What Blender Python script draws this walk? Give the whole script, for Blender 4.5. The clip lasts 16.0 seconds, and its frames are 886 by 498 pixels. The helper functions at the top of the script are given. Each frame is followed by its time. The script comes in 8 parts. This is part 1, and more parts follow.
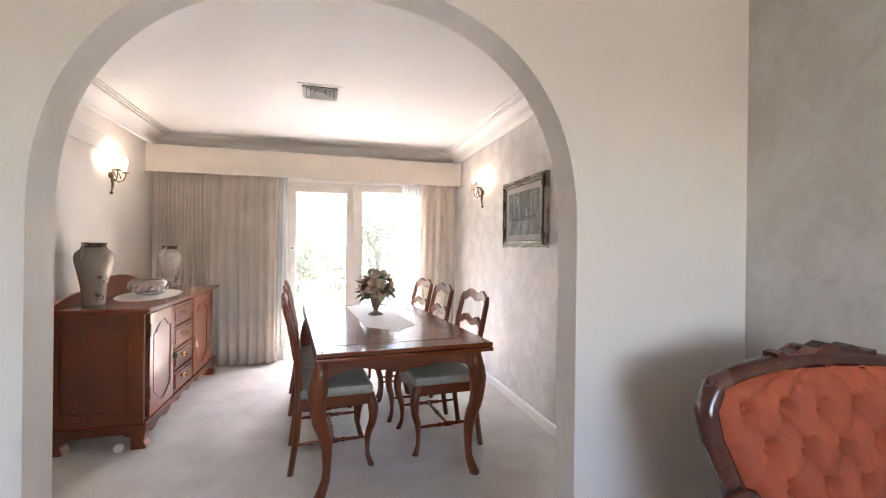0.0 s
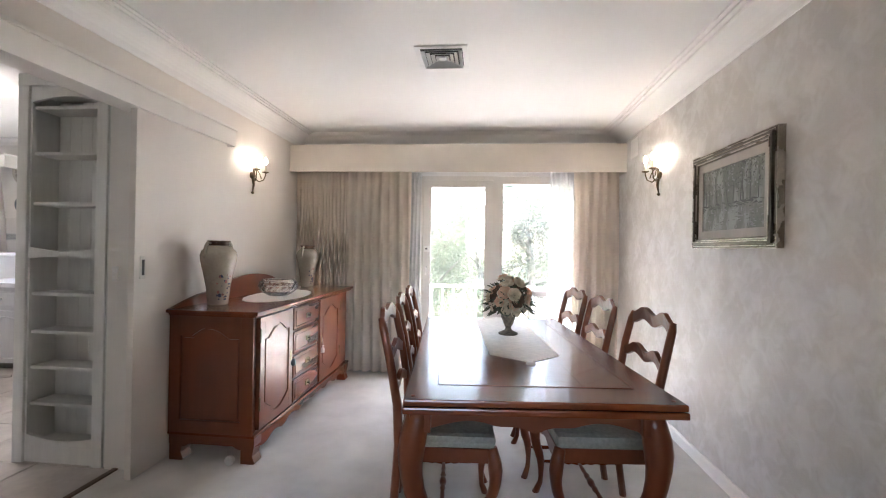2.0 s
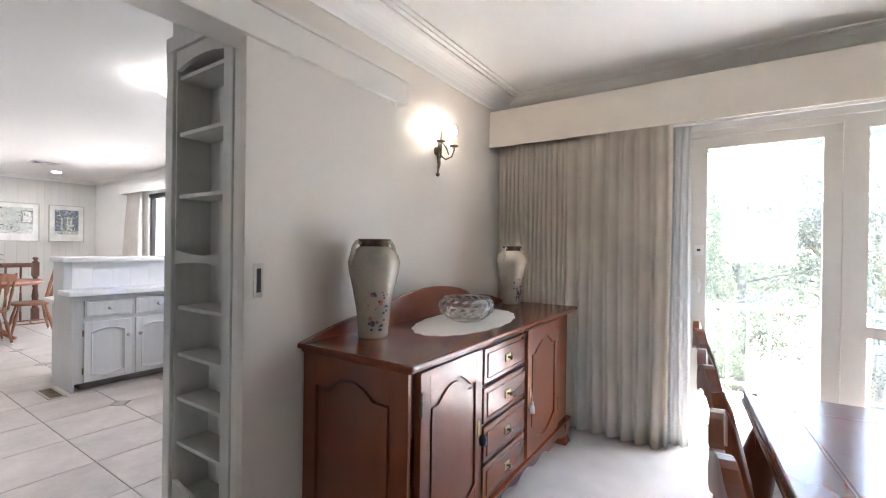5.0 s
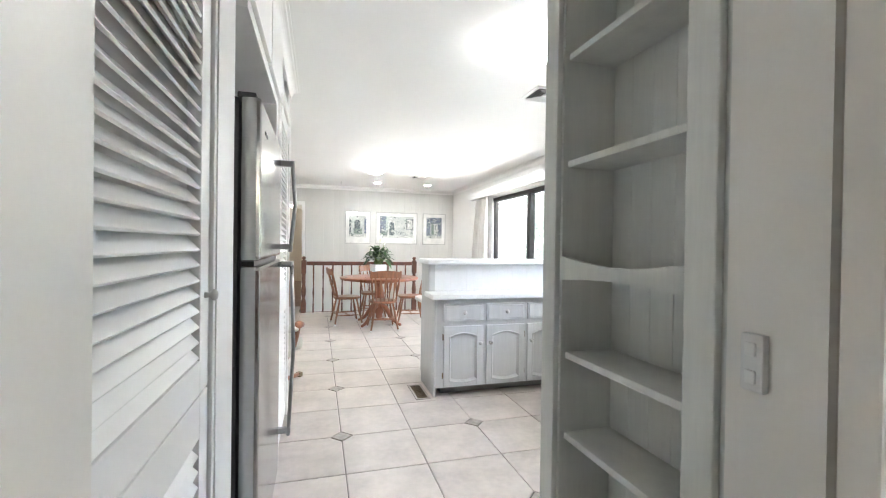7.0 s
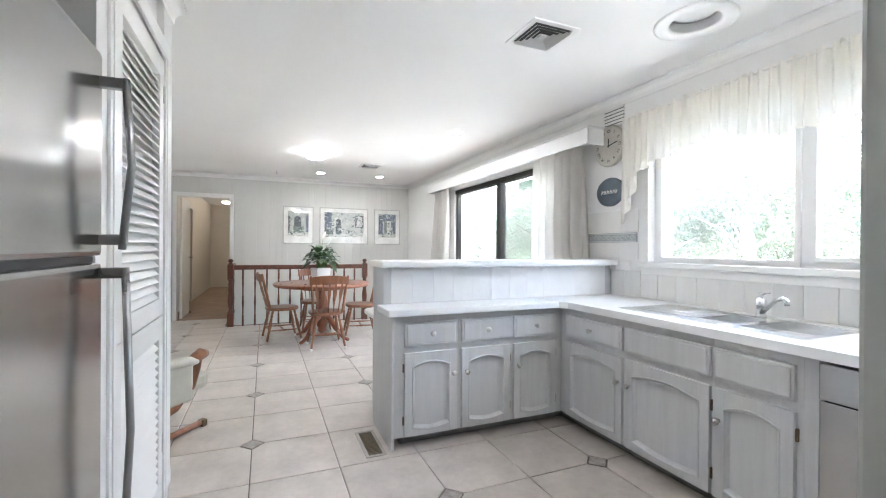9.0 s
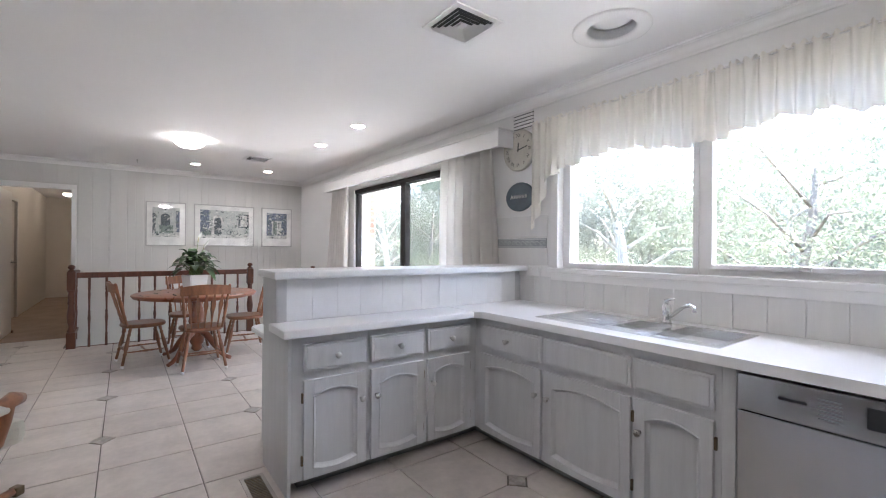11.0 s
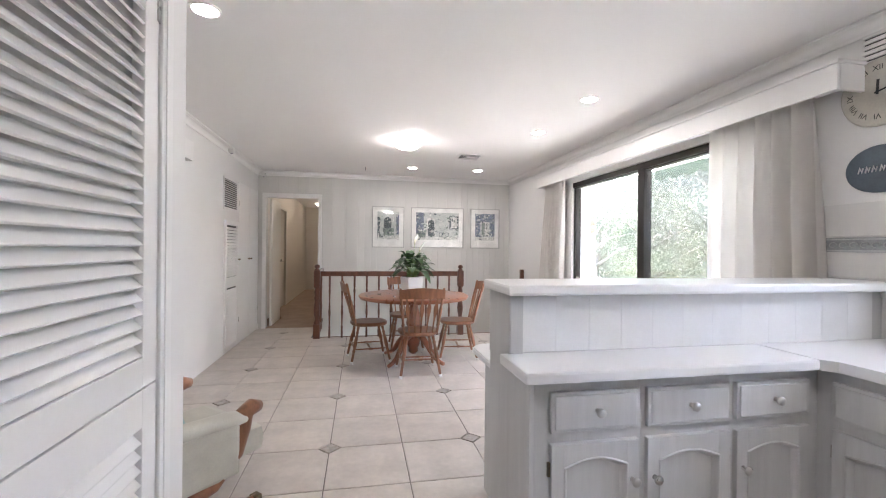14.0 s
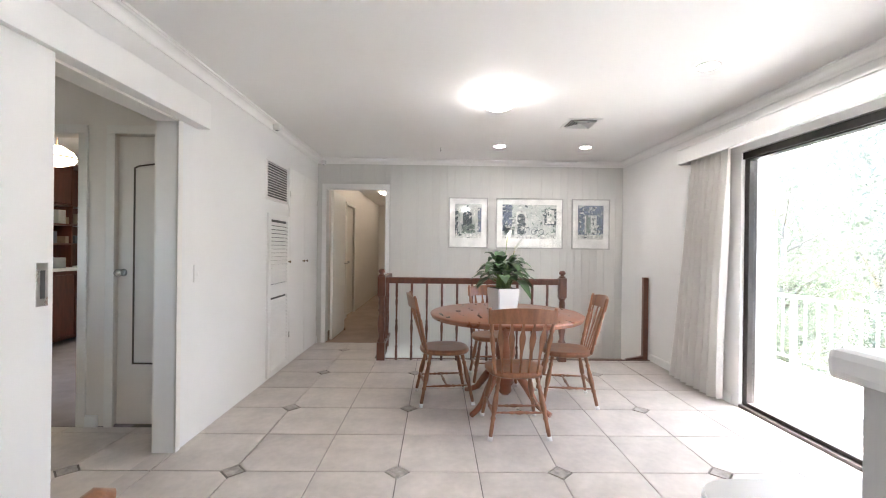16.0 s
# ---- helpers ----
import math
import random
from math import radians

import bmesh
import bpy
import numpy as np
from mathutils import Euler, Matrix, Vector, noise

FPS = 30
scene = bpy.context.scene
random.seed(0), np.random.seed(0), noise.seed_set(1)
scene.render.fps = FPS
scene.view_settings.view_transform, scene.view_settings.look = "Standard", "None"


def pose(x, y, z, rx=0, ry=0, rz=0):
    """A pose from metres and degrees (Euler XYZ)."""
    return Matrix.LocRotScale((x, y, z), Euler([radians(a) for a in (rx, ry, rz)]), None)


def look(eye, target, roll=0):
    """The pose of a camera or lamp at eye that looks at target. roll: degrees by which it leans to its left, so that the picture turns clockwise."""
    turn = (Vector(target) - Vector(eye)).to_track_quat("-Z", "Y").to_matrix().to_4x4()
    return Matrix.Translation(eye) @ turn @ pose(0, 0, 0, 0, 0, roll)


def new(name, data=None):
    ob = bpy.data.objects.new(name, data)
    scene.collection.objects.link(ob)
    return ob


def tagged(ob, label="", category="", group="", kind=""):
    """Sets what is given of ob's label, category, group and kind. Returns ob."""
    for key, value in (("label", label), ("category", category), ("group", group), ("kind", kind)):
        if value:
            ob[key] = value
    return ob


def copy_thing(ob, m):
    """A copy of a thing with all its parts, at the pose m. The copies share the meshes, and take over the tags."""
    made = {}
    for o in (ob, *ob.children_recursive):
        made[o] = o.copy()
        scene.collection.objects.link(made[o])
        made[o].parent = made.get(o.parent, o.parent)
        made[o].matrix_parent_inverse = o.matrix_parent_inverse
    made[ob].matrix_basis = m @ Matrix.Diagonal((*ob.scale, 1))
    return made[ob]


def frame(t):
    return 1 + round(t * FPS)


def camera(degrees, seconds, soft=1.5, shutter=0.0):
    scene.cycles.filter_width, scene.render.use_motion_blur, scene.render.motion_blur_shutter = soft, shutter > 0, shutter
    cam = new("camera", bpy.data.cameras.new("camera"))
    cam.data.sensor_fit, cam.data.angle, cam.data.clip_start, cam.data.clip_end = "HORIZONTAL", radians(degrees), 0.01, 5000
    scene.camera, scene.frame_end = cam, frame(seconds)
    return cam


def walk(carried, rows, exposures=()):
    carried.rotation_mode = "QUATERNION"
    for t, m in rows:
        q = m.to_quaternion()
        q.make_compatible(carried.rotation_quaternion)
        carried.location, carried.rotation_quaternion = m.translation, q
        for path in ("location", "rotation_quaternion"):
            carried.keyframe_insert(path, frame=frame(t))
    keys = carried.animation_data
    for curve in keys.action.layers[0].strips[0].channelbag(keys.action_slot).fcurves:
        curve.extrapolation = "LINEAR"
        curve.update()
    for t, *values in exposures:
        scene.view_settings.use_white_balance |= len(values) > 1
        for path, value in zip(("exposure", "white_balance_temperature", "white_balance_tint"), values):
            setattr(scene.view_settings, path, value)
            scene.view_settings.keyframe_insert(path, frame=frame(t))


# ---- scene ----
cam = camera(91.9, 16.0, 1.1)
PATH = [
    (0, (0.14, 0.037, 1.282), (0.658, 1.969, 1.281), 0.7),
    (0.5, (0.243, 0.224, 1.274), (0.502, 2.207, 1.273), 0.8),
    (1, (0.303, 0.393, 1.277), (0.349, 2.392, 1.279), 0.9),
    (1.5, (0.332, 0.541, 1.272), (0.222, 2.538, 1.272), 1.0),
    (2, (0.343, 0.76, 1.266), (0.152, 2.751, 1.268), 1.1),
    (2.5, (0.345, 0.979, 1.273), (0.139, 2.968, 1.273), 1.0),
    (3, (0.33, 1.23, 1.268), (0.105, 3.217, 1.273), 1.2),
    (5.5, (-0.334, 2.115, 1.262), (-1.8, 3.476, 1.249), 0.6),
    (6, (-0.607, 2.2, 1.265), (-2.374, 3.136, 1.244), 0.5),
    (6.5, (-0.92, 2.308, 1.264), (-2.806, 2.973, 1.243), 0.4),
    (7, (-1.229, 2.352, 1.259), (-3.149, 2.91, 1.243), 0.8),
    (7.5, (-1.462, 2.395, 1.287), (-3.389, 2.929, 1.262), 0.4),
    (8, (-1.771, 2.463, 1.251), (-3.69, 3.028, 1.234), 0.4),
    (8.5, (-1.992, 2.518, 1.23), (-3.882, 3.171, 1.219), 0.3),
    (9, (-2.164, 2.578, 1.227), (-4.011, 3.346, 1.22), 0.4),
    (9.5, (-2.284, 2.61, 1.22), (-4.078, 3.495, 1.221), 0.3),
    (10, (-2.376, 2.631, 1.237), (-4.097, 3.651, 1.237), 0.4),
    (12.5, (-2.629, 2.61, 1.279), (-4.184, 3.868, 1.281), 0.3),
    (13, (-2.77, 2.675, 1.284), (-4.53, 3.625, 1.282), 0.4),
    (13.5, (-2.964, 2.69, 1.282), (-4.864, 3.314, 1.277), 0.4),
    (14, (-3.223, 2.693, 1.278), (-5.187, 3.07, 1.273), 0.6),
    (14.5, (-3.538, 2.701, 1.247), (-5.526, 2.919, 1.25), 0.7),
    (15, (-3.871, 2.712, 1.243), (-5.869, 2.8, 1.244), 0.7),
    (15.5, (-4.199, 2.726, 1.253), (-6.198, 2.763, 1.252), 0.7),
    (16, (-4.563, 2.72, 1.264), (-6.563, 2.748, 1.262), 0.7),
]
EXPOSURES = [(0.0, 5.05, 6850, 20), (1.5, 4.8, 6600, 16), (3.0, 4.6, 6300, 14), (5.5, 4.8, 6150, 12), (6.5, 5.15, 6150, 10), (7.5, 5.15, 6050, 2), (8.5, 4.9, 5950, 5), (10.0, 4.35, 6000, 10), (12.5, 3.9, 6150, 17), (13.5, 4.3, 6250, 15), (14.5, 4.45, 6300, 13), (16.0, 4.6, 6250, 11)]
walk(cam, [(t, look(eye, target, roll)) for t, eye, target, roll in PATH], EXPOSURES)

# ---- place ----
# ---- light ----
world = bpy.data.worlds.new("overcast_sky")
scene.world = world
world.use_nodes = True
wn = world.node_tree
wn.nodes.clear()
sky = wn.nodes.new("ShaderNodeTexSky")
sky.sky_type = "NISHITA"
sky.sun_disc = False
sky.sun_elevation = radians(61)
sky.sun_rotation = radians(12)
sky.air_density, sky.dust_density, sky.ozone_density = 1.0, 1.6, 1.0
bg = wn.nodes.new("ShaderNodeBackground")
bg.inputs["Strength"].default_value = 0.15
wo = wn.nodes.new("ShaderNodeOutputWorld")
wn.links.new(sky.outputs[0], bg.inputs[0])
wn.links.new(bg.outputs[0], wo.inputs[0])


def lamp(name, kind, m, energy, color=(1, 1, 1), **kw):
    data = bpy.data.lights.new(name, kind)
    data.energy, data.color = energy, color
    for k, v in kw.items():
        if k == "angle":
            data.angle = v
        elif k == "size":
            data.shape, data.size, data.size_y = "RECTANGLE", v[0], v[1]
        elif k == "radius":
            data.shadow_soft_size = v
    ob = new(name, data)
    ob.matrix_world = m
    return ob


lamp("sun", "SUN", look((-3.2, 8.7, 16), (-5, 0, 0)), 4.6, (1, 0.97, 0.93), angle=radians(3))
# lamp added at an unseen living room opening to light walls from behind
lamp("living_window_light", "AREA", pose(0.45, -2.60, 1.60, 90, 0, 0), 0.25, (1.0, 0.94, 0.87), size=(1.2, 0.95))
# area lamps added out of view under the eaves to boost the sky's light
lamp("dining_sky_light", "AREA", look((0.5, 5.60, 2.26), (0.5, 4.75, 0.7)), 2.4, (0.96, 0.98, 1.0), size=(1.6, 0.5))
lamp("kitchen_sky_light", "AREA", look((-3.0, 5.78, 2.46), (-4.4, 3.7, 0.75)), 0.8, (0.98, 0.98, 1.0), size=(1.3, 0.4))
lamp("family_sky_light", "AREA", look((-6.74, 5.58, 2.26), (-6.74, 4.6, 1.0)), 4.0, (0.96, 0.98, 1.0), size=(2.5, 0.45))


# ---- materials ----
def mat(name, col, rough=0.6, metal=0.0, var=0.12, scale=6.0, fine=90.0, bump=0.05, stretch=(1, 1, 1), coat=0.0, spread=0.0, rvar=0.1, trans=0.0, col2=None, emit=0.0, detail=5):
    m = bpy.data.materials.new(name)
    m.use_nodes = True
    n, l = m.node_tree.nodes, m.node_tree.links
    b = n["Principled BSDF"]
    b.inputs["Metallic"].default_value = metal
    b.inputs["Coat Weight"].default_value = coat
    b.inputs["Coat Roughness"].default_value = 0.12
    b.inputs["Transmission Weight"].default_value = trans
    tc = n.new("ShaderNodeTexCoord")
    mp = n.new("ShaderNodeMapping")
    mp.inputs["Scale"].default_value = stretch
    oi = n.new("ShaderNodeObjectInfo")
    sh = n.new("ShaderNodeVectorMath")
    sh.operation = "MULTIPLY_ADD"
    sh.inputs[1].default_value = (1, 1, 1)
    l.new(tc.outputs["Object"], sh.inputs[0])
    l.new(oi.outputs["Random"], sh.inputs[2])
    l.new(sh.outputs[0], mp.inputs["Vector"])
    big, small = n.new("ShaderNodeTexNoise"), n.new("ShaderNodeTexNoise")
    big.inputs["Scale"].default_value, big.inputs["Detail"].default_value = scale, detail
    small.inputs["Scale"].default_value, small.inputs["Detail"].default_value = fine, 3
    for x in (big, small):
        l.new(mp.outputs[0], x.inputs["Vector"])
    mixn = n.new("ShaderNodeMath")
    mixn.operation = "MULTIPLY_ADD"
    mixn.inputs[1].default_value, mixn.inputs[2].default_value = 0.35, 0.0
    l.new(small.outputs[0], mixn.inputs[0])
    add = n.new("ShaderNodeMath")
    l.new(big.outputs[0], add.inputs[0])
    l.new(mixn.outputs[0], add.inputs[1])
    if spread:
        sp = n.new("ShaderNodeMath")
        sp.operation = "MULTIPLY_ADD"
        sp.inputs[1].default_value = spread
        l.new(oi.outputs["Random"], sp.inputs[0])
        l.new(add.outputs[0], sp.inputs[2])
        add = sp
    ramp = n.new("ShaderNodeMapRange")
    ramp.inputs["From Min"].default_value, ramp.inputs["From Max"].default_value = 0.4, 0.95 + spread
    l.new(add.outputs[0], ramp.inputs["Value"])
    mx = n.new("ShaderNodeMix")
    mx.data_type = "RGBA"
    dark = col2 or tuple(c * (1 - 2 * var) for c in col)
    lite = col if col2 else tuple(min(1, c * (1 + var)) for c in col)
    mx.inputs[6].default_value, mx.inputs[7].default_value = (*dark, 1), (*lite, 1)
    l.new(ramp.outputs[0], mx.inputs[0])
    l.new(mx.outputs[2], b.inputs["Base Color"])
    rr = n.new("ShaderNodeMapRange")
    rr.inputs["To Min"].default_value, rr.inputs["To Max"].default_value = max(0.02, rough - rvar), min(1, rough + rvar)
    l.new(big.outputs[0], rr.inputs["Value"])
    l.new(rr.outputs[0], b.inputs["Roughness"])
    if bump:
        bp = n.new("ShaderNodeBump")
        bp.inputs["Strength"].default_value, bp.inputs["Distance"].default_value = bump, 0.01
        l.new(add.outputs[0], bp.inputs["Height"])
        l.new(bp.outputs[0], b.inputs["Normal"])
    if emit:
        b.inputs["Emission Color"].default_value, b.inputs["Emission Strength"].default_value = (*col, 1), emit
    return m


def glow(name, col, strength):
    m = bpy.data.materials.new(name)
    m.use_nodes = True
    b = m.node_tree.nodes["Principled BSDF"]
    b.inputs["Base Color"].default_value = (0.9, 0.9, 0.88, 1)
    b.inputs["Emission Color"].default_value, b.inputs["Emission Strength"].default_value = (*col, 1), strength
    return m


def glass(name, tint=(1, 1, 1), rough=0.0, ior=1.45):
    m = bpy.data.materials.new(name)
    m.use_nodes = True
    b = m.node_tree.nodes["Principled BSDF"]
    b.inputs["Base Color"].default_value = (*tint, 1)
    b.inputs["Transmission Weight"].default_value = 1
    b.inputs["Roughness"].default_value, b.inputs["IOR"].default_value = rough, ior
    return m


def thin_cloth(name, col, amount, rough=0.9, scale=200.0):
    """Woven cloth that lets some light through."""
    m = mat(name, col, rough, var=0.06, scale=3, fine=scale, bump=0.03)
    n, l = m.node_tree.nodes, m.node_tree.links
    b, out = n["Principled BSDF"], n["Material Output"]
    tr = n.new("ShaderNodeBsdfTranslucent")
    tr.inputs[0].default_value = (*col, 1)
    ms = n.new("ShaderNodeMixShader")
    ms.inputs[0].default_value = amount
    l.new(b.outputs[0], ms.inputs[1])
    l.new(tr.outputs[0], ms.inputs[2])
    l.new(ms.outputs[0], out.inputs[0])
    return m


def sheer_cloth(name, col, see, through_light=0.5):
    """Voile: partly see-through."""
    m = thin_cloth(name, col, through_light)
    n, l = m.node_tree.nodes, m.node_tree.links
    out = n["Material Output"]
    first = out.inputs[0].links[0].from_socket
    tp = n.new("ShaderNodeBsdfTransparent")
    ms = n.new("ShaderNodeMixShader")
    ms.inputs[0].default_value = see
    l.new(first, ms.inputs[1])
    l.new(tp.outputs[0], ms.inputs[2])
    l.new(ms.outputs[0], out.inputs[0])
    return m


def wallpaper(name):
    """Pale grey damask paper: soft raised foliage figures in a half-drop repeat."""
    m = mat(name, (0.60, 0.565, 0.52), 0.55, var=0.05, scale=2.5, fine=120, bump=0.04)
    n, l = m.node_tree.nodes, m.node_tree.links
    b = n["Principled BSDF"]
    tc = n.new("ShaderNodeTexCoord")
    vor = n.new("ShaderNodeTexVoronoi")
    vor.inputs["Scale"].default_value = 5.5
    vor.inputs["Randomness"].default_value = 0.75
    nz = n.new("ShaderNodeTexNoise")
    nz.inputs["Scale"].default_value, nz.inputs["Detail"].default_value, nz.inputs["Distortion"].default_value = 13.0, 4, 1.2
    l.new(tc.outputs["Object"], vor.inputs["Vector"])
    l.new(tc.outputs["Object"], nz.inputs["Vector"])
    a = n.new("ShaderNodeMath")
    a.operation = "MULTIPLY_ADD"
    a.inputs[1].default_value = -0.55
    l.new(vor.outputs["Distance"], a.inputs[0])
    l.new(nz.outputs[0], a.inputs[2])
    r = n.new("ShaderNodeMapRange")
    r.inputs["From Min"].default_value, r.inputs["From Max"].default_value = 0.10, 0.46
    l.new(a.outputs[0], r.inputs["Value"])
    mx = n.new("ShaderNodeMix")
    mx.data_type = "RGBA"
    first = b.inputs["Base Color"].links[0].from_socket
    l.new(first, mx.inputs[6])
    mx.inputs[7].default_value = (0.655, 0.625, 0.59, 1)
    l.new(r.outputs[0], mx.inputs[0])
    l.new(mx.outputs[2], b.inputs["Base Color"])
    # pale lattice of large ogee shapes, broken up by the noise
    sep = n.new("ShaderNodeSeparateXYZ")
    l.new(tc.outputs["Object"], sep.inputs[0])
    wav = []
    for axis, per in (("Y", 0.42), ("Z", 0.56)):
        mu, co = n.new("ShaderNodeMath"), n.new("ShaderNodeMath")
        mu.operation, co.operation = "MULTIPLY", "COSINE"
        mu.inputs[1].default_value = 2 * math.pi / per
        l.new(sep.outputs[axis], mu.inputs[0])
        l.new(mu.outputs[0], co.inputs[0])
        wav.append(co)
    su, ab, su2 = n.new("ShaderNodeMath"), n.new("ShaderNodeMath"), n.new("ShaderNodeMath")
    ab.operation, su2.operation = "ABSOLUTE", "MULTIPLY_ADD"
    l.new(wav[0].outputs[0], su.inputs[0])
    l.new(wav[1].outputs[0], su.inputs[1])
    su2.inputs[1].default_value = 1.0
    l.new(nz.outputs[0], su2.inputs[0])
    l.new(su.outputs[0], su2.inputs[2])
    off = n.new("ShaderNodeMath")
    off.operation, off.inputs[1].default_value = "SUBTRACT", 0.5
    l.new(su2.outputs[0], off.inputs[0])
    l.new(off.outputs[0], ab.inputs[0])
    lat = n.new("ShaderNodeMapRange")
    lat.inputs["From Min"].default_value, lat.inputs["From Max"].default_value = 0.30, 0.02
    lat.inputs["To Max"].default_value = 0.26
    l.new(ab.outputs[0], lat.inputs["Value"])
    mx2 = n.new("ShaderNodeMix")
    mx2.data_type = "RGBA"
    l.new(mx.outputs[2], mx2.inputs[6])
    mx2.inputs[7].default_value = (0.70, 0.68, 0.645, 1)
    l.new(lat.outputs[0], mx2.inputs[0])
    l.new(mx2.outputs[2], b.inputs["Base Color"])
    rg = n.new("ShaderNodeMapRange")
    rg.inputs["To Min"].default_value, rg.inputs["To Max"].default_value = 0.62, 0.30
    l.new(r.outputs[0], rg.inputs["Value"])
    l.new(rg.outputs[0], b.inputs["Roughness"])
    bp = n.new("ShaderNodeBump")
    bp.inputs["Strength"].default_value, bp.inputs["Distance"].default_value = 0.15, 0.004
    l.new(r.outputs[0], bp.inputs["Height"])
    l.new(bp.outputs[0], b.inputs["Normal"])
    return m


CREAM = mat("cream_wall_paint", (0.78, 0.73, 0.67), 0.55, var=0.02, scale=1.5, fine=160, bump=0.02)
CEIL = mat("white_ceiling_paint", (0.86, 0.85, 0.83), 0.7, var=0.015, scale=1.2, fine=200, bump=0.02)
WHITE = mat("white_wall_paint", (0.80, 0.79, 0.77), 0.5, var=0.02, scale=1.5, fine=160, bump=0.02)
TRIM = mat("off_white_gloss_trim", (0.80, 0.77, 0.72), 0.35, var=0.02, scale=3, fine=120, bump=0.01)
WTRIM = mat("white_gloss_trim", (0.83, 0.82, 0.80), 0.35, var=0.02, scale=3, fine=120, bump=0.01)
BOARD = mat("grey_white_panel_paint", (0.66, 0.65, 0.62), 0.5, var=0.03, scale=3, fine=80, bump=0.03, stretch=(1, 1, 0.2))
LIMED = mat("limewashed_oak", (0.57, 0.57, 0.57), 0.42, var=0.045, scale=9, fine=70, bump=0.02, stretch=(3, 3, 0.25), rvar=0.04)
LIMED_SIDE = mat("limewashed_shelf", (0.68, 0.68, 0.64), 0.5, var=0.05, scale=7, fine=60, bump=0.05, stretch=(3, 3, 0.25))
BENCH = mat("white_laminate", (0.80, 0.80, 0.80), 0.28, var=0.001, scale=5, fine=300, bump=0.0, rvar=0.0)
PAPER = wallpaper("damask_wallpaper")
CARPET = mat("pale_grey_carpet", (0.68, 0.655, 0.62), 0.95, var=0.10, scale=4, fine=260, bump=0.6)
BEIGE_CARPET = mat("beige_hall_carpet", (0.40, 0.30, 0.23), 0.95, var=0.10, scale=4, fine=260, bump=0.6)
GROUT = mat("dark_grout", (0.15, 0.135, 0.12), 0.9, var=0.15, scale=10, fine=80)
TILE = mat("mottled_stone_tile", (0.55, 0.495, 0.45), 0.36, var=0.15, scale=4.5, fine=26, bump=0.04, spread=0.12, rvar=0.08)
INSERT = mat("grey_brown_insert_tile", (0.36, 0.32, 0.28), 0.35, var=0.25, scale=30, fine=110, bump=0.2)
WOOD = mat("red_brown_polished_wood", (0.175, 0.041, 0.012), 0.28, var=0.09, scale=3, fine=11, bump=0.0, stretch=(0.5, 4, 4), coat=0.2, rvar=0.01, detail=1)
WOODV = mat("red_brown_polished_wood_upright", (0.175, 0.041, 0.012), 0.28, var=0.09, scale=3, fine=11, bump=0.0, stretch=(4, 4, 0.5), coat=0.2, rvar=0.01, detail=1)
WOODY = mat("red_brown_table_wood", (0.175, 0.041, 0.012), 0.22, var=0.09, scale=3, fine=11, bump=0.0, stretch=(4, 0.5, 4), coat=0.2, rvar=0.01, detail=1)
DARKW = mat("dark_stained_rail_wood", (0.13, 0.045, 0.025), 0.35, var=0.25, scale=6, fine=50, bump=0.04, stretch=(4, 4, 1), coat=0.3)
OAK = mat("honey_brown_oak", (0.27, 0.110, 0.050), 0.35, var=0.22, scale=6, fine=45, bump=0.04, stretch=(5, 5, 1), coat=0.3)
OAKTOP = mat("reddish_oak_top", (0.27, 0.088, 0.038), 0.3, var=0.12, scale=4, fine=40, bump=0.03, stretch=(1, 5, 5), coat=0.4)
STEEL = mat("brushed_stainless_steel", (0.47, 0.47, 0.465), 0.17, metal=1.0, var=0.006, scale=3, fine=200, bump=0.0, stretch=(1, 1, 20), rvar=0.02)
CHROME = mat("chrome", (0.75, 0.75, 0.74), 0.12, metal=1.0, var=0.02, bump=0)
NICKEL = mat("brushed_nickel", (0.55, 0.54, 0.52), 0.28, metal=1.0, var=0.04, bump=0)
BRONZE = mat("aged_bronze", (0.22, 0.17, 0.11), 0.42, metal=0.9, var=0.2, scale=40, fine=200)
BRASSY = mat("antique_brass", (0.42, 0.30, 0.14), 0.35, metal=1.0, var=0.15, scale=40, fine=200)
BLACK = mat("black_plastic", (0.025, 0.025, 0.027), 0.4, var=0.2)
DARKGREY = mat("dark_grey_enamel", (0.07, 0.07, 0.072), 0.45, var=0.15)
ALU = mat("dark_bronze_aluminium", (0.035, 0.028, 0.025), 0.4, metal=0.4, var=0.2)
DRAPE = thin_cloth("beige_drape", (0.92, 0.83, 0.73), 0.04)
LINING = thin_cloth("pale_curtain", (0.90, 0.88, 0.85), 0.42)
SHEER = sheer_cloth("white_voile", (0.88, 0.88, 0.87), 0.2)
VALANCE = sheer_cloth("cream_voile", (0.86, 0.83, 0.76), 0.015, 0.16)
PELMET = mat("cream_fabric_pelmet", (0.74, 0.68, 0.60), 0.8, var=0.04, scale=4, fine=300, bump=0.05)
GLASS = glass("window_glass")
VENTM = mat("white_vent_metal", (0.82, 0.81, 0.79), 0.4, var=0.03)
# dark grey that puts the shade of ducts, gaps and recesses into colour
GAP_SHADE = mat("dark_gap_shade", (0.10, 0.10, 0.10), 0.8)
LAMP_ON = glow("lit_opal_glass", (1.0, 0.93, 0.88), 2.2)
DOWN_ON = glow("lit_downlight", (1.0, 0.95, 0.91), 8.0)
BULB_ON = glow("lit_candle_bulb", (1.0, 0.86, 0.70), 5.5)


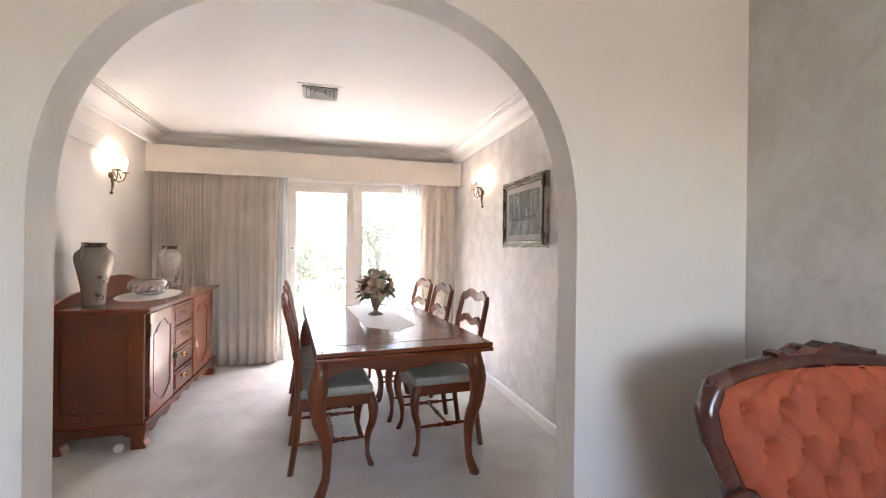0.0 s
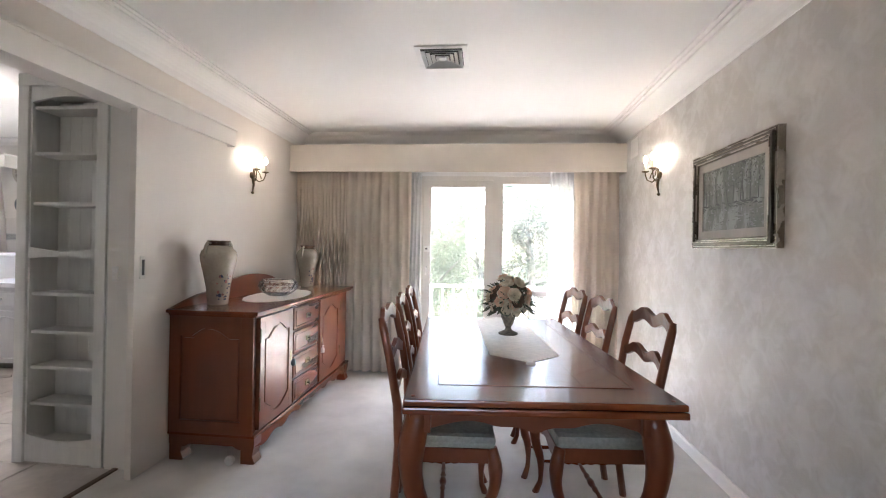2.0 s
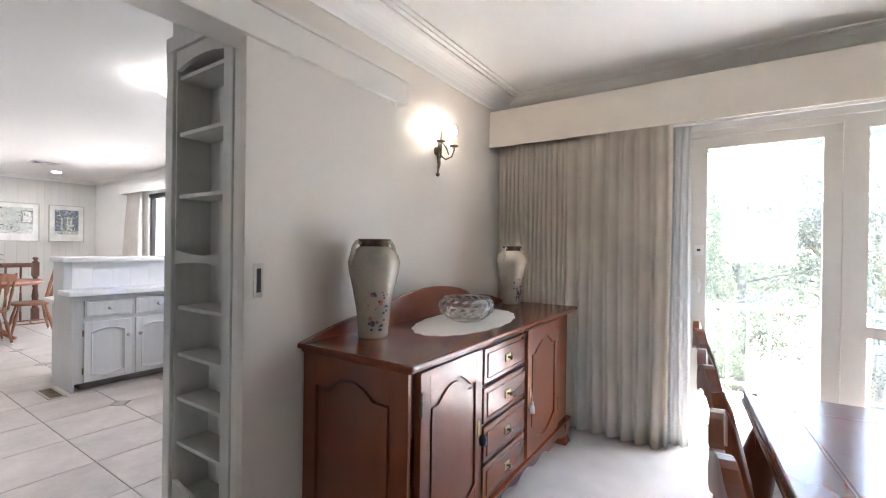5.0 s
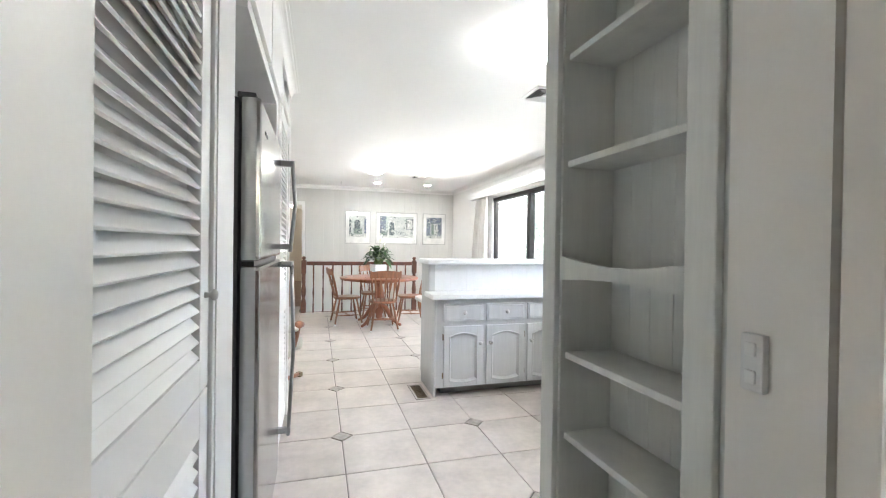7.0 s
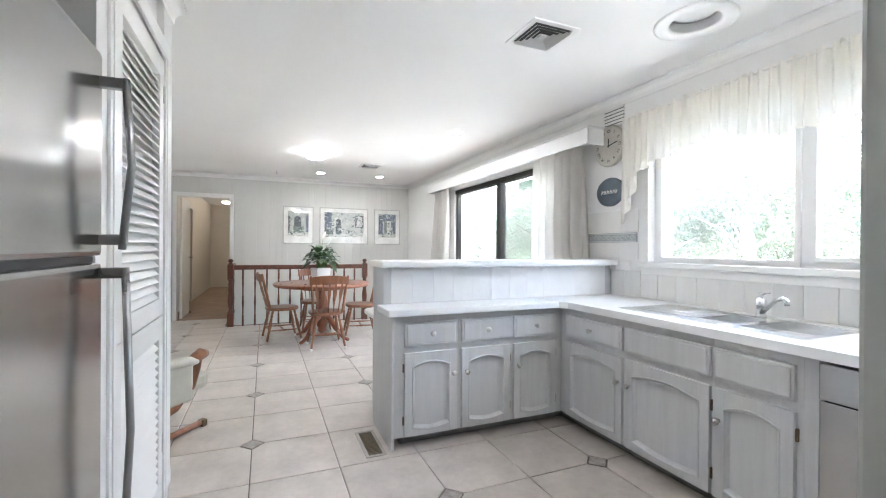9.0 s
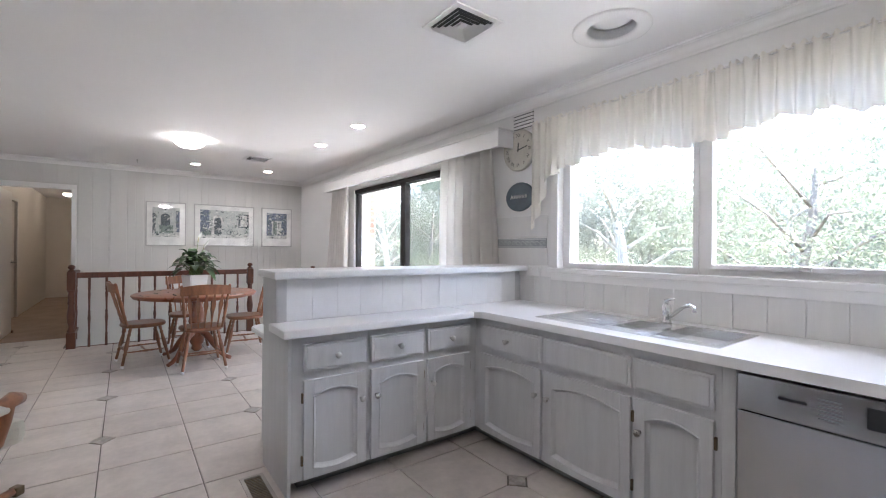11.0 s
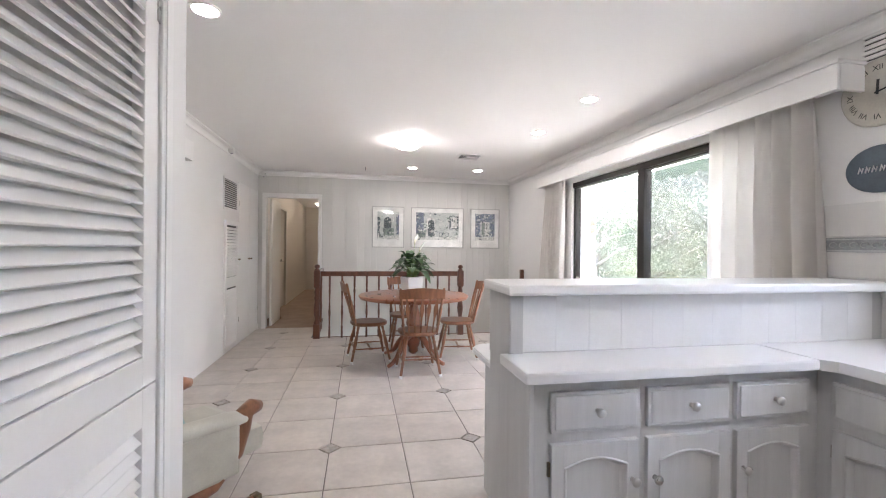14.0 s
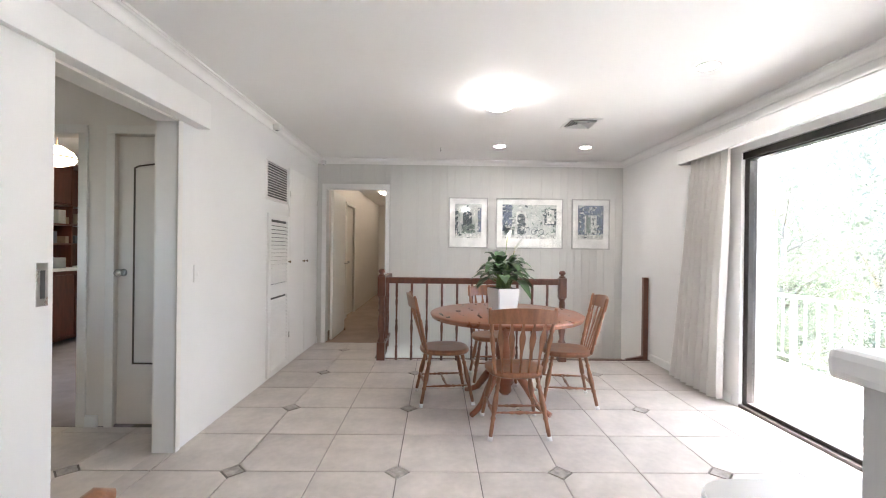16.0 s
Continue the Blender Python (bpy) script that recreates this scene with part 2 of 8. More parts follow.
# ---- building helpers ----
def box(bm, x0, x1, y0, y1, z0, z1, bevel=0.0):
    c = Vector(((x0 + x1) / 2, (y0 + y1) / 2, (z0 + z1) / 2))
    r = bmesh.ops.create_cube(bm, size=1, matrix=Matrix.Translation(c) @ Matrix.Diagonal((abs(x1 - x0), abs(y1 - y0), abs(z1 - z0), 1)))
    if bevel:
        es = {e for v in r["verts"] for e in v.link_edges}
        bmesh.ops.bevel(bm, geom=list(es), offset=bevel, segments=2, affect="EDGES", profile=0.6)
    return bm


def B(*a, **k):
    return box(bmesh.new(), *a, **k)


def lathe(bm, prof, at=(0, 0, 0), seg=20, m=None):
    """Turn a profile of (radius, height) round the z axis."""
    rings = []
    for r, z in prof:
        rings.append([bm.verts.new((max(r, 0.0004) * math.cos(2 * math.pi * i / seg), max(r, 0.0004) * math.sin(2 * math.pi * i / seg), z)) for i in range(seg)])
    for a, b in zip(rings, rings[1:]):
        for i in range(seg):
            f = bm.faces.new((a[i], a[(i + 1) % seg], b[(i + 1) % seg], b[i]))
            f.smooth = True
    bm.faces.new(rings[0][::-1])
    bm.faces.new(rings[-1])
    mm = Matrix.Translation(at) @ (m or Matrix())
    bmesh.ops.transform(bm, matrix=mm, verts=[v for r in rings for v in r])
    return bm


def open_ended(bm):
    """Take the end discs off a turned shape."""
    bmesh.ops.delete(bm, geom=[f for f in bm.faces if len(f.verts) > 4], context="FACES_ONLY")
    return bm


def tube(bm, pts, rad, seg=10, flat=1.0):
    """A round bar along points; rad is one radius or one for each point."""
    pts = [Vector(p) for p in pts]
    rads = rad if isinstance(rad, (list, tuple)) else [rad] * len(pts)
    rings = []
    up = Vector((0.03, 0.05, 1))
    for i, p in enumerate(pts):
        d = (pts[min(i + 1, len(pts) - 1)] - pts[max(i - 1, 0)]).normalized()
        if abs(d.dot(up.normalized())) > 0.95:
            s = d.cross(Vector((1, 0.02, 0))).normalized()
        else:
            s = d.cross(up).normalized()
        t = s.cross(d)
        rings.append([bm.verts.new(p + rads[i] * (math.cos(2 * math.pi * k / seg) * s + flat * math.sin(2 * math.pi * k / seg) * t)) for k in range(seg)])
    for a, b in zip(rings, rings[1:]):
        # keep neighbouring rings in step
        best = min(range(seg), key=lambda o: sum((a[k].co - b[(k + o) % seg].co).length for k in range(0, seg, 2)))
        for k in range(seg):
            f = bm.faces.new((a[k], a[(k + 1) % seg], b[(k + 1 + best) % seg], b[(k + best) % seg]))
            f.smooth = True
    bm.faces.new(rings[0][::-1])
    bm.faces.new(rings[-1])
    return bm


def prism(bm, poly, axis, a, b):
    """Extrude a flat outline along an axis. The outline holds the other two coordinates in order."""
    def p(u, v, w):
        return {"x": (w, u, v), "y": (u, w, v), "z": (u, v, w)}[axis]
    lo = [bm.verts.new(p(u, v, a)) for u, v in poly]
    hi = [bm.verts.new(p(u, v, b)) for u, v in poly]
    n = len(poly)
    fs = [bm.faces.new(lo), bm.faces.new(hi)]
    for i in range(n):
        fs.append(bm.faces.new((lo[i], lo[(i + 1) % n], hi[(i + 1) % n], hi[i])))
    bmesh.ops.recalc_face_normals(bm, faces=fs)
    return bm


def finish(bm):
    bmesh.ops.recalc_face_normals(bm, faces=bm.faces[:])
    return bm


def mesh_of(name, bm, material):
    finish(bm)
    me = bpy.data.meshes.new(name)
    bm.to_mesh(me)
    bm.free()
    for m in material if isinstance(material, (list, tuple)) else (material,):
        me.materials.append(m)
    return me


def part(name, bm, material, parent, label=""):
    ob = new(name, mesh_of(name, bm, material))
    ob.parent = parent
    return tagged(ob, label)


def thing(name, label, category, at=(0, 0, 0), rz=0.0, group=""):
    ob = new(name)
    ob.empty_display_size = 0.1
    ob.matrix_world = pose(*at, 0, 0, rz)
    return tagged(ob, label, category, group)


def single(name, bm, material, label, category, at=(0, 0, 0), group="", rz=0.0):
    ob = new(name, mesh_of(name, bm, material))
    ob.matrix_world = pose(*at, 0, 0, rz)
    return tagged(ob, label, category, group)


def setting(name, bm, material, label=""):
    return tagged(new(name, mesh_of(name, bm, material)), label, kind="structure")


def clip_poly(poly, x0, x1, y0, y1):
    for ax_, lim, sg in ((0, x0, 1), (0, x1, -1), (1, y0, 1), (1, y1, -1)):
        out = []
        for i, p in enumerate(poly):
            q = poly[(i + 1) % len(poly)]
            a, b = sg * (p[ax_] - lim), sg * (q[ax_] - lim)
            if a >= 0:
                out.append(p)
            if a * b < 0:
                u = a / (a - b)
                out.append((p[0] + (q[0] - p[0]) * u, p[1] + (q[1] - p[1]) * u))
        poly = out
        if len(poly) < 3:
            return []
    return poly


def wall_x(bm, y0, y1, x0, x1, z0, z1, holes=()):
    """A wall along x between faces y0 and y1 with rectangular holes (x0, x1, z0, z1)."""
    cuts = sorted({x0, x1, *[h[0] for h in holes], *[h[1] for h in holes]})
    for a, b in zip(cuts, cuts[1:]):
        hs = sorted((h[2], h[3]) for h in holes if h[0] <= a + 1e-6 and h[1] >= b - 1e-6)
        z = z0
        for lo, hi in hs:
            if lo > z:
                box(bm, a, b, y0, y1, z, lo)
            z = hi
        if z < z1:
            box(bm, a, b, y0, y1, z, z1)
    return bm


def wall_y(bm, x0, x1, y0, y1, z0, z1, holes=()):
    tmp = bmesh.new()
    wall_x(tmp, -x1, -x0, y0, y1, z0, z1, holes)
    bmesh.ops.transform(tmp, matrix=Matrix.Rotation(radians(90), 4, "Z"), verts=tmp.verts[:])
    me = bpy.data.meshes.new("tmp")
    tmp.to_mesh(me)
    tmp.free()
    bm.from_mesh(me)
    bpy.data.meshes.remove(me)
    return bm


# ---- the shell ----
CH = 2.44                      # ceiling height
DL, DR = -1.62, 1.66           # dining room side walls
NY = 5.20                      # inner face of the long outer wall
WX = -10.27                    # wall behind the stairwell
SY = 1.13                      # family room wall
PY = 2.13                      # pantry front
PN = 2.085                     # front of the pantry beside the doorway
A0, A1 = 1.30, 1.42            # arch wall faces

setting("wall_north", wall_x(bmesh.new(), NY, NY + 0.24, -10.5, 1.84, -2.6, CH, [(-0.36, 1.36, 0.0, 2.03), (-4.50, -2.55, 1.13, 2.14), (-8.03, -5.45, 0.0, 2.08)]), WHITE, "white painted outer wall with three window openings")
setting("wall_west", wall_y(bmesh.new(), WX - 0.12, WX, 1.01, NY, -2.6, CH, [(1.25, 2.03, 0.0, 2.05)]), BOARD, "painted wall behind the stairwell")
setting("wall_family", wall_x(bmesh.new(), SY - 0.12, SY, WX, -4.75, 0.0, CH, [(-7.19, -6.30, 0.0, 2.03)]), WHITE, "white wall with a doorway and cupboards")
bm = bmesh.new()
box(bm, -4.75, -4.56, 1.01, PY, 0, CH)            # pantry end
box(bm, -4.56, -3.84, 1.01, PY - 0.03, 0, CH)
box(bm, -3.84, -3.68, 1.01, PY, 0, CH)
box(bm, -3.68, -2.70, 1.01, 1.38, 0, CH)          # behind the fridge
box(bm, -3.68, -2.70, 1.38, PY, 2.0, CH)         # above the fridge
box(bm, -2.70, -2.44, 1.01, PN, 0, CH)
box(bm, -2.44, -1.74, 1.01, PN - 0.03, 0, CH)
setting("wall_pantry", bm, WHITE, "white pantry block with a fridge recess")
setting("wall_dividing", wall_y(bmesh.new(), -1.74, DL, A1, NY, 0, CH, [(2.13, 2.97, 0.0, 2.04)]), CREAM, "cream wall between the dining room and kitchen")
# block beside the doorway, with the open shelf niche in its end
bm = bmesh.new()
box(bm, -2.31, -1.74, 3.16, NY, 0, CH)
box(bm, -2.31, -2.26, 2.99, 3.16, 0, CH)
box(bm, -1.82, -1.74, 2.99, 3.16, 0, CH)
box(bm, -2.26, -1.82, 2.99, 3.16, 2.12, CH)
box(bm, -2.26, -1.82, 2.99, 3.16, 0, 0.10)
setting("wall_shelf_block", bm, LIMED_SIDE, "limewashed end block beside the kitchen doorway")
# arch wall
bm = bmesh.new()
ax, ar, az = 0.185, 0.755, 1.34
poly = [(ax - ar, 0.0)]
for i in range(41):
    c, s = math.cos(math.pi * i / 40), math.sin(math.pi * i / 40)
    poly.append((ax - ar * math.copysign(abs(c) ** 0.86, c), az + 0.73 * s ** 0.86))
poly += [(ax + ar, 0.0)]
for a, b in zip(poly[1:-1], poly[2:-1]):
    prism(bm, [a, b, (b[0], CH), (a[0], CH)], "y", A0, A1)
box(bm, -3.2, ax - ar, A0, A1, 0, CH)
box(bm, ax + ar, DR, A0, A1, 0, CH)
bmesh.ops.remove_doubles(bm, verts=bm.verts[:], dist=1e-4)
setting("wall_arch", bm, CREAM, "cream wall with a round-headed arch")
setting("wall_east", B(DR, DR + 0.12, -2.74, NY, 0, CH), PAPER, "wall papered with pale grey damask")
# opening out of view, added to let daylight into the living room
setting("wall_living_south", wall_x(bmesh.new(), -2.74, -2.62, -3.2, DR, 0, CH, [(-0.2, 1.1, 1.05, 2.05)]), CREAM)
setting("wall_living_west", B(-3.32, -3.2, -2.74, A1, 0, CH), CREAM)

# passage behind the sliding door, and the study beyond it
setting("wall_passage", wall_y(bmesh.new(), -7.69, -7.57, -1.2, 1.01, 0, CH, [(-0.58, 0.24, 0, 2.03), (0.47, 1.005, 0, 2.03)]), CREAM, "beige passage wall with two doorways")
# the opening is never in view; it was added to brighten the passage
setting("wall_passage_end", wall_x(bmesh.new(), -1.32, -1.2, -7.57, -4.6, 0, CH, [(-6.35, -5.65, 1.1, 1.85)]), CREAM, "cream wall closing the passage, with an unseen opening added for light")
setting("wall_passage_side", B(-4.72, -4.6, -1.2, 1.01, 0, CH), CREAM)
bm = bmesh.new()
box(bm, -11.1, -11.0, -2.3, 0.9, 0, CH)
box(bm, -11.0, -7.69, -2.4, -2.3, 0, CH)
box(bm, -11.0, -7.69, 0.60, 0.70, 0, CH)
setting("wall_study", bm, CREAM, "plain walls of the dim room")
setting("floor_study", B(-11.0, -7.57, -2.3, 0.60, -0.1, 0.002), mat("mauve_grey_carpet", (0.30, 0.27, 0.28), 0.95, var=0.1, fine=250, bump=0.5), "mauve grey carpet")

# bedroom hall beyond the west door
bm = bmesh.new()
wall_x(bm, 1.01, 1.09, -16.5, WX - 0.12, 0, CH, [(-13.05, -12.25, 0, 2.03)])
box(bm, -16.5, WX - 0.12, 2.10, 2.20, 0, CH)
box(bm, -16.6, -16.5, 1.01, 2.20, 0, CH)
box(bm, -13.3, -12.0, 0.2, 0.3, 0, CH)
# unseen side walls added to stop daylight leaking through the hall's side doorway
box(bm, -13.4, -13.3, 0.2, 1.01, 0, CH)
box(bm, -12.0, -11.9, 0.2, 1.01, 0, CH)
setting("wall_hall", bm, CREAM, "cream walls of the long hall")
setting("floor_hall", B(-16.5, WX, 0.3, 2.10, -0.1, 0.0025), BEIGE_CARPET, "beige hall carpet")

bm = bmesh.new()
hx, hy, hr = -3.765, 4.69, 0.125          # opening of the round fitting
box(bm, -16.6, 1.84, -2.74, hy - hr, CH, CH + 0.12)
box(bm, -16.6, 1.84, hy + hr, NY + 0.24, CH, CH + 0.12)
box(bm, -16.6, hx - hr, hy - hr, hy + hr, CH, CH + 0.12)
box(bm, hx + hr, 1.84, hy - hr, hy + hr, CH, CH + 0.12)
setting("ceiling", bm, CEIL, "plain white plaster ceiling")
# out of view; eave depth chosen to keep sun off the kitchen bench
setting("roof", B(-17.2, 2.4, -4.2, NY + 0.86, CH + 0.13, CH + 0.27), WTRIM, "unseen flat roof deck, its eaves deepened to block sun")
bm = bmesh.new()
box(bm, DL - 0.06, DR, A1 - 1.0, NY, -0.1, 0.004)
box(bm, -3.2, DR, -2.62, A1 - 1.0, -0.1, 0.004)
box(bm, -3.2, DL - 0.06, A1 - 1.0, A1, -0.1, 0.004)
setting("floor_carpet", bm, CARPET, "pale grey wool carpet")
bm = bmesh.new()
box(bm, -9.47, DL - 0.06, -1.2, NY, -0.12, -0.008)
box(bm, WX - 0.12, -9.47, 1.11, 2.07, -0.12, -0.008)
FLOOR = setting("floor_tiled", bm, GROUT, "pale stone-look tile floor with dark grout and small inserts")
setting("floor_stairwell", B(WX, -9.47, 2.07, NY, -2.6, -2.5), CARPET)
setting("wall_stairwell", B(-9.47, -9.35, 1.95, NY, -2.6, -0.13), WHITE)
setting("trim_doorway", B(DL - 0.075, DL - 0.045, 2.13, 2.97, 0.0, 0.012, bevel=0.003), mat("brown_edge_strip", (0.16, 0.10, 0.07), 0.5), "brown strip between the carpet and tiles")


# cornices and skirtings
def sweep_x(bm, prof, x0, x1, y, sgn):
    prism(bm, [(y + sgn * u, v) for u, v in prof], "x", x0, x1)


def sweep_y(bm, prof, y0, y1, x, sgn):
    prism(bm, [(x + sgn * u, v) for u, v in prof], "y", y0, y1)


def cove(h, w):
    pts = [(0, CH), (0, CH - h), (0.008, CH - h), (0.012, CH - h + 0.012)]
    pts += [(0.012 + (w - 0.03) * (1 - math.cos(a)), CH - h + 0.014 + (h - 0.03) * math.sin(a)) for a in [math.pi / 2 * i / 6 for i in range(7)]]
    return pts + [(w - 0.012, CH - 0.012), (w, CH - 0.012), (w, CH)]


BIGC, SMALLC = cove(0.125, 0.125), cove(0.07, 0.07)
bm = bmesh.new()
sweep_x(bm, BIGC, DL, DR, NY, -1)
sweep_y(bm, BIGC, A1, NY, DL, 1)
sweep_y(bm, BIGC, A1, NY, DR, -1)
for u in (0.15, 0.185):      # raised ceiling bead along the cornice
    box(bm, DL + u, DR - u, NY - u - 0.012, NY - u, CH - 0.010, CH)
    box(bm, DL + u, DL + u + 0.012, A1, NY - u - 0.013, CH - 0.010, CH)
    box(bm, DR - u - 0.012, DR - u, A1, NY - u - 0.013, CH - 0.010, CH)
setting("trim_cornice_dining", bm, CEIL, "white coved cornice with a double bead")
bm = bmesh.new()
sweep_x(bm, SMALLC, WX, -2.34, NY, -1)
sweep_x(bm, SMALLC, WX, -4.75, SY, 1)
sweep_y(bm, SMALLC, SY, NY, WX, 1)
sweep_y(bm, SMALLC, SY, PY, -4.75, -1)
sweep_x(bm, SMALLC, -4.75, -2.70, PY, 1)
sweep_x(bm, SMALLC, -2.70, -1.74, PN, 1)
setting("trim_cornice_kitchen", bm, CEIL, "white coved cornice")
bm = bmesh.new()
SK = [(0, 0), (0.016, 0), (0.016, 0.065), (0.010, 0.08), (0, 0.08)]
sweep_y(bm, SK, A1, NY, DR, -1)
sweep_x(bm, SK, DL, ax - ar, A1, 1)
sweep_x(bm, SK, ax + ar, DR - 0.02, A1, 1)
sweep_x(bm, SK, ax + ar, DR - 0.02, A0, -1)
sweep_y(bm, SK, -2.6, A0 - 0.02, DR, -1)
sweep_y(bm, SK, A1, 2.10, DL, 1)
sweep_y(bm, SK, 3.75, NY, DL, 1)
setting("baseboard_dining", bm, TRIM, "off-white skirting")
bm = bmesh.new()
sweep_x(bm, SK, WX, -10.2, SY, 1)
sweep_x(bm, SK, -9.47, -8.10, NY, -1)
sweep_y(bm, SK, SY, PY, -4.75, -1)
sweep_y(bm, SK, 0.29, 0.38, -7.57, 1)
setting("baseboard_family", bm, WTRIM, "white skirting")


# ================= dining room things =================
def knob(parent, at, d, r=0.014, material=None, label="", name="knob"):
    """A turned knob at a face whose outward axis is d."""
    q = Vector(d).to_track_quat("Z", "Y").to_matrix().to_4x4()
    bm = lathe(bmesh.new(), [(r * 0.55, 0), (r * 0.42, r * 0.6), (r * 0.5, r * 0.9), (r, r * 1.3), (r, r * 1.7), (r * 0.6, r * 2.05), (0, r * 2.1)], at, 14, q)
    return part(name, bm, material or NICKEL, parent, label)


def wave(n, amp, cycles, x0, x1, z, ph=0.0):
    return [(x0 + (x1 - x0) * i / n, z + amp * math.cos(2 * math.pi * cycles * i / n + ph)) for i in range(n + 1)]


# sliding door between the rooms, hung on the dining face
door = tagged(new("door_1", mesh_of("door_1", B(-1.535, -1.498, 2.862, 3.66, 0.012, 2.0, bevel=0.003), CREAM)), "cream sliding door pushed half open on its track", kind="structure")
bm = B(-1.4985, -1.494, 2.898, 2.934, 1.075, 1.20, bevel=0.004)
pull = part("flush_pull", bm, mat("satin_brass_plate", (0.74, 0.71, 0.65), 0.35, metal=0.15), door, "satin metal flush pull")
# flat dark strip on the plate; the hollow's shade is only its colour
part("recess", B(-1.4945, -1.492, 2.908, 2.924, 1.095, 1.18), GAP_SHADE, pull)
bm = B(-1.62, -1.478, 2.02, 3.73, 1.985, 2.10, bevel=0.004)
box(bm, -1.62, -1.468, 2.02, 3.74, 2.10, 2.118, bevel=0.003)
setting("trim_track_cover", bm, TRIM, "painted cover box over the sliding door track")
bm = B(-1.75, -1.612, 2.108, 2.1305, 0.0, 2.04)
box(bm, -1.75, -1.61, 2.97, 2.985, 0.0, 2.04)
setting("trim_door_jamb", bm, TRIM, "painted door lining")


def sideboard():
    t = thing("sideboard", "red-brown carved wooden sideboard with arched panel doors", "sideboard", (-0.96, 3.12, 0))
    L, D = 1.69, 0.52
    bm = B(-D, -0.02, 0, L, 0.10, 0.855)
    part("body", bm, WOODV, t)
    bm = bmesh.new()
    box(bm, -D - 0.005, 0.035, -0.045, L + 0.045, 0.868, 0.888, bevel=0.006)
    box(bm, -D, 0.018, -0.028, L + 0.028, 0.853, 0.869, bevel=0.005)
    part("top", bm, WOODY, t, "polished red-brown moulded top")
    # back board with a raised scroll outline
    out = [(-0.04, 0.886)]
    for i in range(41):
        u = i / 40
        z = 0.886 + 0.075 * min(1, math.sin(min(u, 1 - u) * math.pi * 2.2)) if min(u, 1 - u) < 0.22 else 0.961
        if 0.27 < u < 0.73:
            z = 0.961 + 0.085 * math.sin((u - 0.27) / 0.46 * math.pi) ** 0.55
        out.append((-0.04 + (L + 0.08) * u, max(z, 0.889)))
    out.append((L + 0.04, 0.886))
    part("back_board", prism(bmesh.new(), out, "x", -D - 0.002, -D + 0.022), WOOD, t, "raised shaped back board")
    # plinth moulding and feet
    bm = B(-D - 0.004, 0.012, -0.014, L + 0.014, 0.155, 0.172, bevel=0.005)
    part("moulding", bm, WOODY, t)
    ap = [(0, 0.155)] + [(L * i / 60, 0.105 + 0.014 * math.cos(i / 60 * math.pi * 14) - 0.018 * math.cos(i / 60 * math.pi * 2)) for i in range(61)] + [(L, 0.155)]
    part("apron", prism(bmesh.new(), ap, "x", -0.018, 0.004), WOODY, t, "scalloped front apron")
    ap = [(-D, 0.155)] + [(-D + D * i / 24, 0.105 + 0.012 * math.cos(i / 24 * math.pi * 6) - 0.02 * math.cos(i / 24 * math.pi * 2)) for i in range(25)] + [(0, 0.155)]
    part("end_apron", prism(bmesh.new(), ap, "y", -0.004, 0.018), WOOD, t)
    for fx in (-D + 0.005, -0.075):
        for fy in (-0.005, L - 0.075):
            bm = bmesh.new()
            prism(bm, [(fx, 0.0), (fx + 0.078, 0.0), (fx + 0.085, 0.012), (fx + 0.070, 0.05), (fx + 0.082, 0.12), (fx + 0.082, 0.158), (fx, 0.158)], "y", fy, fy + 0.08)
            part("foot", bm, WOODV, t)
    # near end: frame and arched panel
    bm = bmesh.new()
    for a, b, c, d in ((-D, -D + 0.07, 0.17, 0.855), (-0.08, -0.004, 0.17, 0.855), (-D + 0.07, -0.08, 0.17, 0.245)):
        box(bm, a, b, -0.016, 0.0, c, d, bevel=0.002)
    top = [(-D + 0.07, 0.855), (-0.08, 0.855)] + [(-0.08 - (D - 0.15) * i / 16, 0.735 + 0.055 * max(0, math.sin(math.pi * (i - 3) / 10 if 3 <= i <= 13 else 0))) for i in range(17)]
    prism(bm, top, "y", -0.016, 0.0)
    part("end_frame", bm, WOODV, t)
    pe = [(-D + 0.087, 0.262), (-0.097, 0.262)] + [(-0.097 - (D - 0.184) * i / 16, 0.722 + 0.052 * max(0, math.sin(math.pi * (i - 3) / 10 if 3 <= i <= 13 else 0))) for i in range(17)]
    part("end_panel", prism(bmesh.new(), pe, "y", -0.011, 0.0), WOODV, t)

    def leaf(name, y0, y1, hinge_near):
        z0, z1 = 0.19, 0.845
        d = part(name, B(-0.012, 0.004, y0, y1, z0, z1, bevel=0.003), WOODV, t)
        bm = bmesh.new()
        s = 0.055
        box(bm, 0.004, 0.014, y0, y0 + s, z0, z1, bevel=0.002)
        box(bm, 0.004, 0.014, y1 - s, y1, z0, z1, bevel=0.002)
        w = y1 - y0 - 2 * s
        arch = [(y0 + s, z1), (y1 - s, z1)] + [(y1 - s - w * i / 16, z1 - 0.12 + 0.06 * max(0, math.sin(math.pi * (i - 2) / 12 if 2 <= i <= 14 else 0))) for i in range(17)]
        prism(bm, arch, "x", 0.004, 0.0135)
        base = [(y0 + s, z0), (y1 - s, z0)] + [(y1 - s - w * i / 16, z0 + 0.12 - 0.07 * math.sin(math.pi * i / 16)) for i in range(17)]
        prism(bm, base, "x", 0.004, 0.0135)
        part("door_frame", bm, WOODV, d)
        w2 = w - 0.036
        rp_ = [(y0 + s + 0.018 + w2 * i / 16, z0 + 0.138 - 0.066 * math.sin(math.pi * i / 16)) for i in range(17)]
        rp_ += [(y1 - s - 0.018 - w2 * i / 16, z1 - 0.138 + 0.056 * max(0, math.sin(math.pi * (i - 2) / 12 if 2 <= i <= 14 else 0))) for i in range(17)]
        part("raised_panel", prism(bmesh.new(), rp_, "x", 0.004, 0.011), WOODV, d)
